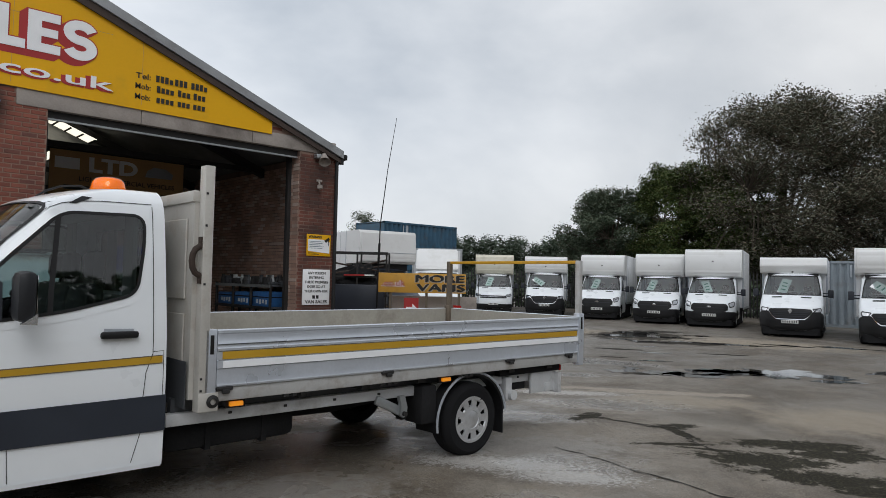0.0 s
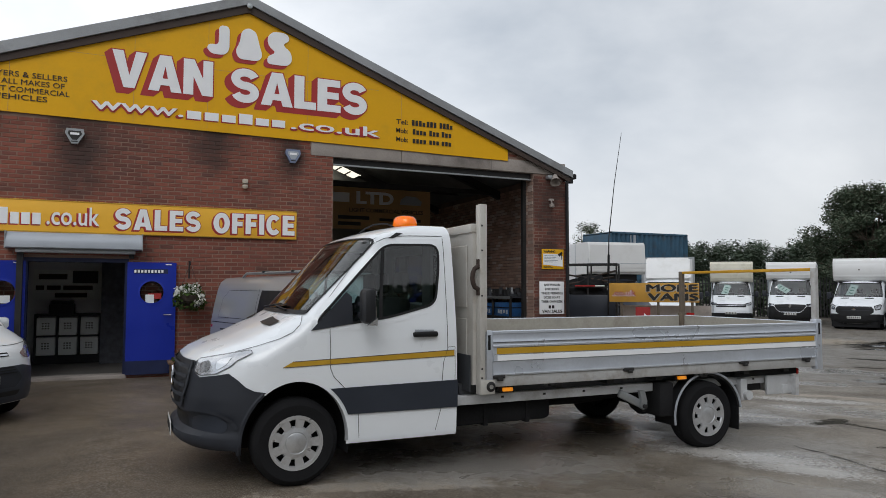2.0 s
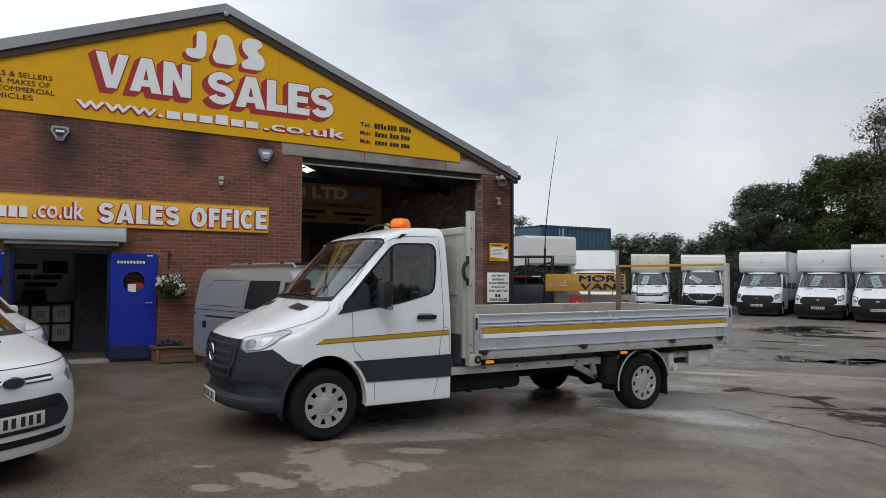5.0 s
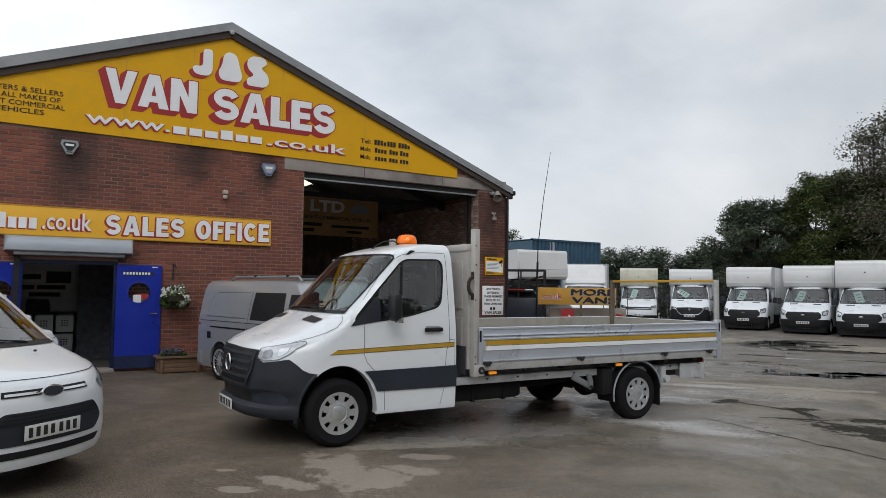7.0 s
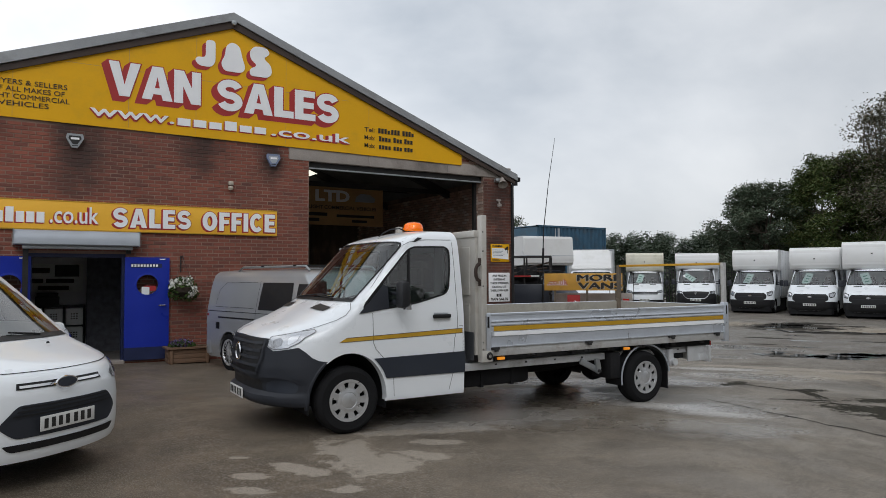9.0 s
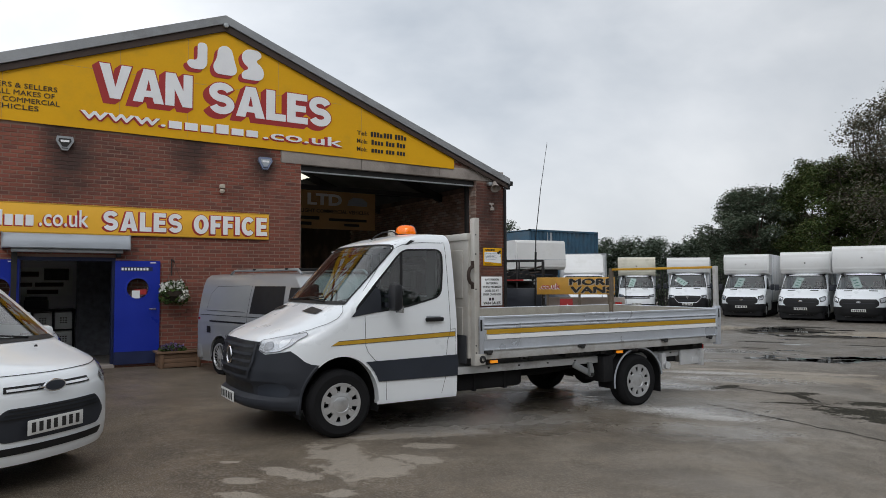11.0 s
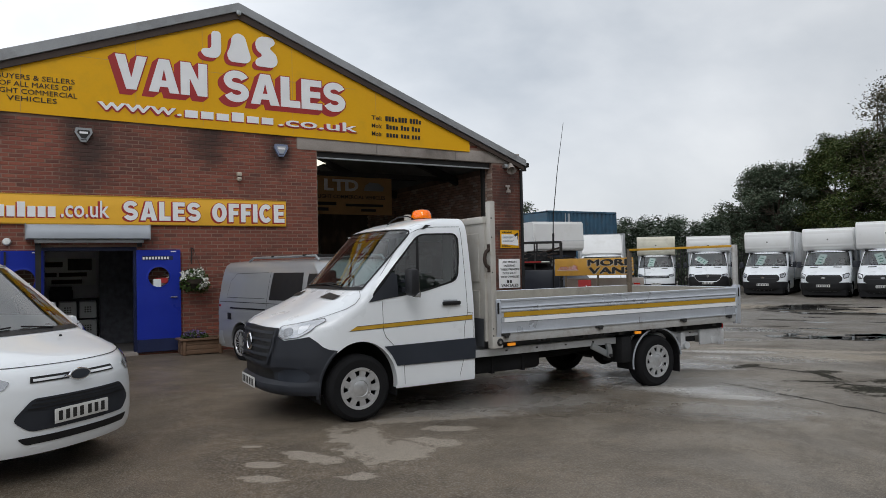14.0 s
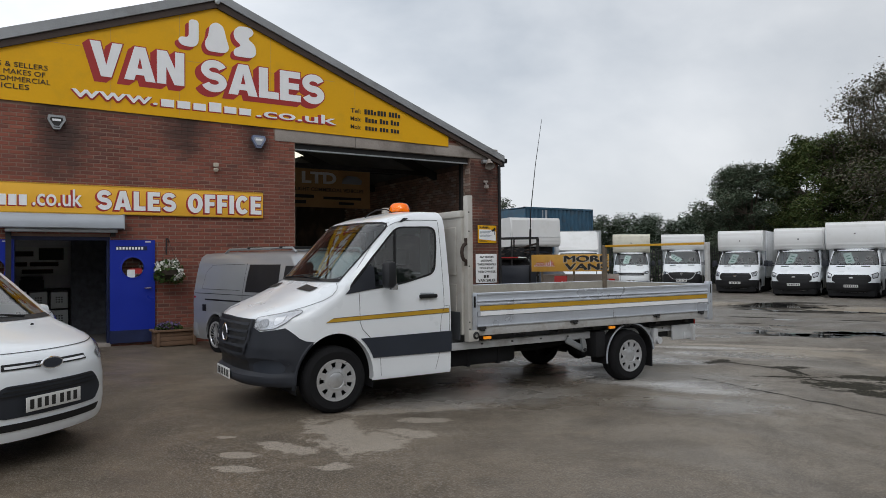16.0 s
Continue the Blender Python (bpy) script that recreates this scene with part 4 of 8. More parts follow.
part("horn", shift(lathe(bmesh.new(), [(0.05, 0.0), (0.06, -0.06), (0.12, -0.2), (0.13, -0.22), (0.1, -0.2), (0.03, -0.08)], 20, "z"), m=Matrix.Translation((0.02, -0.1, 0.12)) @ Matrix.Rotation(radians(-35), 4, "X") @ Matrix.Rotation(radians(15), 4, "Y")), M_CONC, flood)
cctv = thing("security_camera", "small white wall camera on the brick pier", "camera", pose(8.28, FY, 3.5))
part("arm", rod(bmesh.new(), [(0, 0, 0.08), (0, -0.08, 0.06), (0, -0.1, 0.0)], 0.02), M_CONC, cctv)
part("head", lathe(bmesh.new(), [(0.0, 0.05), (0.055, 0.03), (0.06, -0.04), (0.0, -0.07)], 14, "z", (0, -0.11, -0.05)), M_CONC, cctv)
part("cable_box", boxes((-0.03, 0.1, -0.05, 0, 0.06, 0.11), bevel=0.01), M_CONC, cctv)
top_light = thing("apex_lamp", "small round lamp at the gable apex", "lamp", pose(1.47, FY - 0.15, 6.9))
part("rim", lathe(bmesh.new(), [(0.04, 0.03), (0.055, 0.0), (0.05, -0.03), (0.0, -0.04)], 16, "y"), M_GALV, top_light)

warn = thing("warning_sign", "yellow and white camera warning sign on the pier", "sign", pose(8.06, FY, 1.99))
part("board", boxes((0, 0.59, -0.02, -0.004, 0, 0.455), bevel=0.003), M_SIGN, warn)
part("white_field", prism(bmesh.new(), [(0.03, 0.1), (0.56, 0.06), (0.56, 0.3), (0.4, 0.35), (0.03, 0.35)], -0.025, -0.019), M_LETTER, warn)
lettering(warn, "WARNING", 0.04, 0.375, 0.32, 0.055, M_SBLACK, y=-0.024, depth=0.006, bold=0.02)
part("camera_picture", prism(bmesh.new(), [(0.42, 0.33), (0.53, 0.4), (0.56, 0.36), (0.47, 0.29)], -0.03, -0.024), M_SBLACK, warn)
part("camera_picture", boxes((0.52, 0.535, -0.03, -0.024, 0.22, 0.36)), M_SBLACK, warn)
for k in range(5):
    pieces("plain_bar", boxes((0.06, 0.42 - 0.04 * (k % 3), -0.0275, -0.0245, 0.3 - 0.035 * k, 0.308 - 0.035 * k)), M_CONT, warn)
pieces("plain_bar", boxes((0.04, 0.3, -0.0235, -0.0195, 0.03, 0.04), (0.04, 0.24, -0.0235, -0.0195, 0.055, 0.065)), M_SBLACK, warn)

notice = thing("notice_board", "white premises notice with black lettering on the pier", "sign", pose(7.99, FY, 0.96))
part("board", boxes((0, 0.665, -0.02, -0.004, 0, 0.745), bevel=0.003), M_LETTER, notice)
for k, wd in enumerate(("ANY PERSON", "ENTERING", "THESE PREMISES", "DOES SO AT", "THEIR OWN RISK")):
    w = (0.44, 0.36, 0.58, 0.44, 0.58)[k]
    lettering(notice, wd, 0.332 - w / 2, 0.64 - 0.095 * k, w, 0.055, M_SBLACK, y=-0.024, depth=0.005, bold=0.01)
pieces("plain_bar", boxes((0.24, 0.3, -0.026, -0.021, 0.13, 0.2), (0.33, 0.39, -0.026, -0.021, 0.13, 0.2)), M_SBLACK, notice)
lettering(notice, "VAN SALES", 0.06, 0.03, 0.54, 0.07, M_SBLACK, y=-0.024, depth=0.005, bold=0.02)

# ---- office entrance ----
shutter = thing("roller_shutter_box", "galvanised roller shutter box over the entrance", "shutter", pose(0, FY, 0))
part("hood", shift(prism(bmesh.new(), [(0.0, 2.2), (-0.27, 2.2), (-0.285, 2.215), (-0.285, 2.3), (-0.265, 2.38), (-0.22, 2.45), (-0.18, 2.47), (0.0, 2.47)], -2.33, -0.3), m=Matrix(((0, 1, 0, 0), (1, 0, 0, 0), (0, 0, 1, 0), (0, 0, 0, 1)))), M_SHUT, shutter)
part("bottom_rail", boxes((-2.2, -0.4, -0.2, -0.06, 2.13, 2.2), bevel=0.01), M_GALV, shutter)
part("end_plate", boxes((-2.345, -2.33, -0.29, 0, 2.19, 2.48)), M_GALV, shutter)
part("end_plate", boxes((-0.3, -0.285, -0.29, 0, 2.19, 2.48)), M_GALV, shutter)
part("guide_rail", boxes((-2.19, -2.1, -0.08, 0.0, 0.03, 2.13)), M_STEEL, shutter)
part("guide_rail", boxes((-0.5, -0.42, -0.08, 0.0, 2.06, 2.13)), M_STEEL, shutter)
part("name_tag", boxes((-2.3, -2.1, -0.284, -0.279, 2.22, 2.25)), M_PAPER, shutter)


def entrance_door(x, turn, w, label, note):
    d = thing("entrance_door", label, "door", pose(x, FY - 0.05, 0.03, 0, 0, turn))
    # leaf with a round hole
    bm = bmesh.new()
    cx, cz, r, n = w / 2, 1.44, 0.195, 32
    for y in (-0.022, 0.022):
        ring = [bm.verts.new((cx + r * math.cos(2 * math.pi * k / n), y, cz + r * math.sin(2 * math.pi * k / n))) for k in range(n)]
        rect = []
        for k in range(n):
            t = 2 * math.pi * k / n
            c, s = math.cos(t), math.sin(t)
            f = min((w / 2) / abs(c) if abs(c) > 1e-6 else 9e9, ((1.97 - cz) if s > 0 else (cz - 0.24)) / abs(s) if abs(s) > 1e-6 else 9e9)
            rect.append(bm.verts.new((cx + f * c, y, cz + f * s)))
        for k in range(n):
            j = (k + 1) % n
            bm.faces.new((ring[k], rect[k], rect[j], ring[j]))
    bm.verts.ensure_lookup_table()
    part("leaf", boxes((0, w, -0.02, 0.02, 0.24, 1.2), (0, w, -0.02, 0.02, 1.76, 1.97), (0, 0.1, -0.02, 0.02, 1.2, 1.76), (w - 0.1, w, -0.02, 0.02, 1.2, 1.76)), M_BLUE, d)
    part("skin", bm, M_BLUE, d, smooth=0)
    part("kick_plate", boxes((0, w, -0.026, 0.02, 0.0, 0.24)), M_KICK, d)
    part("porthole_ring", lathe(bmesh.new(), [(r, -0.034), (r + 0.035, -0.03), (r + 0.035, 0.03), (r, 0.034)], 32, "y", (cx, 0, cz), closed=True), M_BLUE, d)
    part("porthole_pane", lathe(bmesh.new(), [(r, -0.004), (0.0, -0.004)], 32, "y", (cx, 0, cz)), M_PANE, d)
    if note:
        part("paper_notice", boxes((cx - 0.1, cx + 0.04, -0.012, -0.008, cz - 0.19, cz - 0.04)), M_PAPER, d, "white paper notice behind the porthole")
        part("red_sticker", boxes((cx - 0.06, cx + 0.16, -0.008, -0.006, cz - 0.12, cz - 0.02)), M_RED, d)
        part("sign_strip", boxes((0.1, w - 0.14, -0.026, -0.0225, 1.77, 1.85)), M_KICK, d, "dark blue strip of unreadable white words")
        pieces("plain_bar", boxes(*[(0.11 + 0.055 * k, 0.145 + 0.055 * k, -0.029, -0.0255, 1.785, 1.835) for k in range(9)]), M_LETTER, d)
        part("handle", rod(bmesh.new(), [(w - 0.08, -0.02, 1.04), (w - 0.08, -0.07, 1.04), (w - 0.2, -0.07, 1.04)], 0.012), M_CHROME, d)
    else:
        part("paper_notice", boxes((cx - 0.02, cx + 0.12, -0.012, -0.008, cz - 0.18, cz - 0.05)), M_PAPER, d)
        part("closer", boxes((0.05, 0.08, -0.05, -0.022, 1.72, 1.95)), M_STEEL, d)
    part("top_closer", boxes((w - 0.18, w - 0.08, -0.03, -0.022, 1.925, 1.945)), M_LETTER, d)
    return d


entrance_door(-0.52, 0, 0.8, "open blue entrance door with round window flat against wall", True)
entrance_door(-2.72, 6, 0.66, "second open blue entrance door with round window", False)
tagged(part("door_threshold", boxes((-2.1, -0.5, FY - 0.06, FY + 0.3, -0.05, 0.04), bevel=0.01), M_CONC), "pale concrete threshold of the office door", "threshold", kind="structure")
tagged(part("door_frame", boxes((-2.1, -2.04, FY + 0.05, FY + 0.2, 0.04, 2.06), (-0.56, -0.5, FY + 0.05, FY + 0.2, 0.04, 2.06), (-2.04, -0.56, FY + 0.05, FY + 0.2, 1.99, 2.06)), M_KICK), "dark blue entrance frame", "door frame", kind="structure")
# office room
tagged(part("office_shell", boxes((-3.8, -3.7, FY + 0.3, 15.2, 0, 2.6), (1.4, 1.5, FY + 0.3, 15.2, 0, 2.6), (-3.8, 1.5, 15.1, 15.2, 0, 2.6), (-3.8, 1.5, FY + 0.3, 15.2, 2.5, 2.6)), M_OFFICE, smooth=0), "dim office walls behind the entrance", "wall", kind="structure")
unit = thing("cube_shelf", "dark cube shelf with white boxes in the office", "shelf", pose(-2.2, 14.5, 0.012))
pieces("shelf_panel", boxes((0, 1.2, 0, 0.4, 0.0, 0.16), (0, 1.2, 0, 0.4, 0.96, 1.0), (0, 0.03, 0, 0.4, 0.16, 0.96), (0.39, 0.42, 0, 0.4, 0.16, 0.96), (0.78, 0.81, 0, 0.4, 0.16, 0.96), (1.17, 1.2, 0, 0.4, 0.16, 0.96), (0.03, 1.17, 0.001, 0.399, 0.54, 0.57)), M_SEAT, unit)
for i in range(3):
    for j in range(2):
        b = part("storage_box", boxes((0.045 + 0.39 * i, 0.375 + 0.39 * i, -0.01, 0.36, 0.175 + 0.4 * j, 0.53 + 0.4 * j), bevel=0.01), M_PAPER, unit)
        pieces("vent_hole", boxes(*[(0.14 + 0.39 * i + 0.05 * p, 0.17 + 0.39 * i + 0.05 * p, -0.014, -0.009, 0.3 + 0.4 * j + 0.05 * q, 0.325 + 0.4 * j + 0.05 * q) for p in range(3) for q in range(3)]), M_SBLACK, unit)
printer = thing("printer", "black office printer on the cube shelf", "printer", pose(-1.95, 14.5, 1.012))
part("body", boxes((0, 0.45, 0, 0.35, 0, 0.2), bevel=0.02), M_SEAT, printer)
part("lid", boxes((0.02, 0.43, 0.02, 0.33, 0.2, 0.27), bevel=0.015), M_BLACK, printer)
M_CURTAIN = surf("black_speckled_board", (0.1, 0.105, 0.125), 0.8, var=0.6, scale=9, dirt=(0.12, 0.12, 0.14, 0.5), dscale=7)
tagged(part("office_partition", boxes((-1.0, 1.4, 14.2, 14.26, 0.012, 2.5)), M_CURTAIN), "near-black speckled partition in the office", "partition", kind="structure")
poster = thing("office_poster", "faded lettered wall panel inside the office", "poster", pose(-2.3, 15.08, 1.3))
part("board", boxes((0, 1.28, -0.02, 0, 0, 0.62)), M_PAPER, poster)
pieces("plain_bar", boxes((0.1, 0.62, -0.026, -0.021, 0.42, 0.53), (0.05, 0.2, -0.026, -0.021, 0.2, 0.29), (0.25, 0.5, -0.026, -0.021, 0.2, 0.29), (0.55, 1.1, -0.026, -0.021, 0.2, 0.29), (0.4, 1.0, -0.026, -0.021, 0.04, 0.13)), M_SOFFIT, poster)
part("dark_picture", boxes((0.72, 1.2, -0.026, -0.021, 0.34, 0.6)), M_STEEL, poster)
for k in range(3):
    fr = thing("picture_frame", "small black picture frame high on the office wall", "picture frame", pose(-2.3 + 0.46 * k, 15.08, 2.08), group="frames on the office wall")
    part("frame", boxes((0, 0.3, -0.03, 0, 0, 0.22), bevel=0.006), M_SBLACK, fr)
    part("picture", boxes((0.025, 0.275, -0.034, -0.029, 0.025, 0.195)), M_OFFICE, fr)

# flowers
basket = thing("hanging_basket", "hanging basket of white flowers on a wall bracket", "hanging basket", pose(0.5, FY - 0.28, 1.42))
part("bracket", rod(bmesh.new(), [(0, 0.27, 0.3), (0, 0.27, 0.62), (0, 0.1, 0.6), (0, 0.0, 0.55)], 0.012), M_STEEL, basket)
part("chain", rod(bmesh.new(), [(0, 0, 0.55), (-0.2, 0, 0.0)], 0.004, 4), M_STEEL, basket)
part("chain", rod(bmesh.new(), [(0, 0, 0.55), (0.2, 0, 0.0)], 0.004, 4), M_STEEL, basket)
part("bowl", lathe(bmesh.new(), [(0.22, 0.0), (0.2, -0.1), (0.1, -0.19), (0.0, -0.2)], 16, "z"), M_SOIL, basket)


def leaves(name, spots, n, size, mat, parent, seed, flat=0.6, label="", kind="", lift=0.0):
    """Many small leaf cards scattered through ellipsoid clumps (x, y, z, rx, ry, rz)."""
    rng = np.random.default_rng(seed)
    vol = np.array([s[3] * s[4] * s[5] for s in spots]) ** 0.75
    pick = rng.choice(len(spots), n, p=vol / vol.sum())
    S = np.array(spots)[pick]
    d = rng.normal(size=(n, 3))
    d /= np.linalg.norm(d, axis=1)[:, None]
    r = rng.uniform(0.25, 1.0, n) ** 0.45
    c = S[:, :3] + d * r[:, None] * S[:, 3:]
    face = rng.normal(size=(n, 3))
    face /= np.linalg.norm(face, axis=1)[:, None]
    face[:, 2] = np.abs(face[:, 2]) + lift
    a = np.cross(face, rng.normal(size=(n, 3)))
    a /= np.linalg.norm(a, axis=1)[:, None]
    b = np.cross(face, a)
    b /= np.linalg.norm(b, axis=1)[:, None]
    s = size * rng.uniform(0.55, 1.3, n)[:, None]
    v = np.stack([c - a * s, c - b * s * flat, c + a * s, c + b * s * flat], 1).reshape(-1, 3)
    me = bpy.data.meshes.new(name)
    me.from_pydata(v.tolist(), [], np.arange(4 * n).reshape(-1, 4).tolist())
    me.materials.append(mat)
    ob = new(name, me)
    if parent:
        ob.parent = parent
    return tagged(ob, label, kind=kind)


leaves("foliage", [(0, 0, 0.02, 0.27, 0.24, 0.18), (0.1, -0.02, -0.12, 0.2, 0.2, 0.18), (-0.12, -0.02, -0.1, 0.16, 0.2, 0.16)], 800, 0.035, M_HERB, basket, 1)
leaves("blossoms", [(-0.05, -0.03, 0.05, 0.24, 0.18, 0.14), (0.08, -0.05, 0.13, 0.1, 0.1, 0.1), (0.12, -0.08, -0.08, 0.14, 0.16, 0.14)], 420, 0.03, M_FLOWER, basket, 2, 0.9)
planter = thing("planter", "weathered wooden trough planter with violet flowers by the wall", "planter", pose(0.57, FY - 0.42, gz(0.57)))
for k in range(3):
    for y in (-0.2, 0.18):
        part("board", boxes((-0.36, 0.36, y, y + 0.02, 0.02 + 0.088 * k, 0.102 + 0.088 * k), bevel=0.004), M_WOOD, planter)
    for x in (-0.38, 0.36):
        part("board", boxes((x, x + 0.02, -0.2, 0.2, 0.02 + 0.088 * k, 0.102 + 0.088 * k), bevel=0.004), M_WOOD, planter)
for x in (-0.36, 0.3):
    part("corner_post", boxes((x, x + 0.06, -0.225, -0.2, 0.0, 0.28), bevel=0.004), M_WOOD, planter)
pieces("rim_board", boxes((-0.42, 0.42, -0.25, -0.15, 0.285, 0.32), (-0.42, 0.42, 0.15, 0.25, 0.285, 0.32), (-0.42, -0.33, -0.15, 0.15, 0.285, 0.32), (0.33, 0.42, -0.15, 0.15, 0.285, 0.32), bevel=0.004), M_WOOD, planter)
part("soil", boxes((-0.34, 0.34, -0.18, 0.18, 0.2, 0.27)), M_SOIL, planter)
leaves("foliage", [(-0.1, 0, 0.32, 0.26, 0.24, 0.12)], 500, 0.03, M_HERB, planter, 3)
leaves("blossoms", [(-0.1, 0, 0.38, 0.24, 0.22, 0.1)], 250, 0.022, M_VIOLET, planter, 4)
lampb = thing("bulkhead_lamp", "small round bulkhead lamp beside the shutter box", "lamp", pose(-2.62, FY, 2.16))
part("globe", lathe(bmesh.new(), [(0.055, 0.0), (0.07, -0.03), (0.05, -0.08), (0.0, -0.09)], 16, "y"), M_PAPER, lampb)

# ---- workshop interior ----
inb = thing("workshop_banner", "faded brown banner hung inside the workshop", "banner", pose(4.35, 16.8, 3.17))
part("board", boxes((0, 3.05, -0.02, 0.02, 0, 1.16)), M_INSIGN, inb)
lettering(inb, "LTD", 0.82, 0.71, 1.1, 0.35, M_LETTER, y=-0.03, depth=0.01, bold=0.04)
pieces("plain_bar", boxes((0.1, 0.62, -0.03, -0.021, 0.74, 1.0)), M_LETTER, inb)
part("van_picture", prism(bmesh.new(), [(2.1, 0.74), (2.75, 0.74), (2.78, 0.86), (2.6, 0.98), (2.3, 1.0), (2.15, 0.9)], -0.03, -0.021), M_SHUT, inb)
lettering(inb, "LIGHT COMMERCIAL VEHICLES", 0.62, 0.48, 2.2, 0.11, M_SBLACK, y=-0.026, depth=0.006, bold=0.01)
pieces("plain_bar", boxes((0.3, 1.2, -0.026, -0.0205, 0.27, 0.37), (0.3, 0.95, -0.026, -0.0205, 0.1, 0.2), (1.5, 2.75, -0.026, -0.0205, 0.25, 0.33), (2.0, 2.5, -0.026, -0.0205, 0.1, 0.18)), M_SBLACK, inb)
part("hanger_beam", boxes((-1.2, 4.0, 0.02, 0.12, 1.12, 1.3)), M_STEEL, inb)
rdoor = thing("roller_door", "rolled-up steel vehicle door under the lintel", "roller door", pose(0, FY, 0))
part("curtain_edge", boxes((3.18, 7.84, 0.1, 0.2, 4.05, 4.17)), M_STEEL, rdoor)
part("bottom_bar", boxes((3.18, 7.84, 0.08, 0.14, 4.02, 4.05)), M_GALV, rdoor)
part("guide", boxes((3.17, 3.25, 0.3, 0.4, 0.0, 4.1)), M_STEEL, rdoor)
part("guide", boxes((7.76, 7.84, 0.3, 0.40, 0.0, 4.1)), M_STEEL, rdoor)
for k in range(3):
    rb = thing("roof_beam", "dark steel roof beam inside the workshop", "beam", pose(0, 14.5 + 4 * k, 0), group="roof beams")
    part("rafter", prism(bmesh.new(), [(1.6, 6.75), (8.4, 4.1), (8.4, 3.9), (1.6, 6.5)], -0.08, 0.08), M_STEEL, rb)
    part("tie", boxes((3.2, 8.4, -0.05, 0.05, 4.0, 4.12)), M_STEEL, rb)
# Panels glow in place of daylight through the roof.
M_RLIGHT = surf("glowing_rooflight", (0.8, 0.8, 0.75), 0.6, emit=(1.0, 0.95, 0.78, 1.1))
# The first strip is known; two larger unseen ones are added to brighten inside.
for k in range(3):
    rl = thing("rooflight", "glowing rooflight strip with bars, repeated to brighten the workshop", "rooflight", pose(5.0, 18.0 + 3.0 * k, 5.05, 0, 21.5, 0), group="rooflights")
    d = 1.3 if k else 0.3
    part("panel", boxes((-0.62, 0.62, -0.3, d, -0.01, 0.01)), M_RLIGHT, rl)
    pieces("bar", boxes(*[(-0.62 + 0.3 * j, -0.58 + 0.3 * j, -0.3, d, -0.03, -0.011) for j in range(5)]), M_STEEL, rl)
BY = 12.8
M_BENCH = surf("bench_blue", (0.03, 0.12, 0.32), 0.45, var=0.3, scale=6, dirt=(0.02, 0.02, 0.02, 0.5), dscale=6)
M_ODD = surf("pale_scuffed_plastic", (0.5, 0.52, 0.53), 0.5, var=0.3, scale=9, dirt=(0.1, 0.1, 0.1, 0.7), dscale=8)
bench = thing("workshop_shelving", "steel workshop shelving stacked with parts and blue cases", "shelving", pose(7.75, BY, 0.012))
for x in (0.0, 0.6):
    for y in (0.0, 0.87, 1.74, 2.6):
        part("upright", boxes((x, x + 0.05, y, y + 0.05, 0, 1.36), bevel=0.004), M_STEEL, bench)
for z in (0.1, 0.82, 1.3):
    part("shelf", boxes((0.004, 0.646, 0.004, 2.646, z, z + 0.035), bevel=0.005), M_FENCE, bench)
    part("shelf_lip", boxes((-0.012, 0.0, 0.0, 2.65, z - 0.02, z + 0.045)), M_GALV if z > 1 else M_STEEL, bench)
rnd = random.Random(5)
for k in range(3):
    case = thing("tool_case", "blue plastic tool case with a pale scuffed label", "case", pose(7.78, BY + 0.09 + 0.87 * k, 0.867), group="cases on the shelving")
    part("case_body", boxes((0, 0.4, 0, 0.74, 0, 0.34 - 0.03 * k), bevel=0.03), M_BENCH, case)
    part("lid_rim", boxes((-0.008, 0.408, -0.008, 0.748, 0.2, 0.225), bevel=0.005), M_BLACK, case)
    pieces("label_bar", boxes(*[(-0.006, -0.001, 0.08 + 0.13 * q, 0.16 + 0.13 * q, 0.06 + 0.02 * (q % 2), 0.16) for q in range(4)]), M_ODD, case)
for mat, note, n_ in ((M_FENCE, "small dark metal spare part on the shelving", 18), (M_STEEL, "greasy steel spare part on the shelving", 14), (M_ODD, "pale plastic spare part on the shelving", 16)):
    bm = bmesh.new()
    for k in range(n_):
        x, y, r_ = rnd.uniform(0.08, 0.56), rnd.uniform(0.12, 2.5), rnd.uniform(0.03, 0.09)
        if k % 3:
            box(bm, x - r_, x + r_, y - r_, y + r_, 1.335, 1.335 + rnd.uniform(0.04, 0.2), bevel=0.015, seg=1)
        else:
            lathe(bm, [(0.0, 0.0), (r_, 0.0), (r_, 0.1), (r_ * 0.6, 0.16), (r_ * 0.6, 0.22), (0.0, 0.22)], 12, "z", (x, y, 1.335))
    loose("spare_part", bm, mat, pose(7.75, BY, 0.012), note, "spare part", "parts on the shelving")
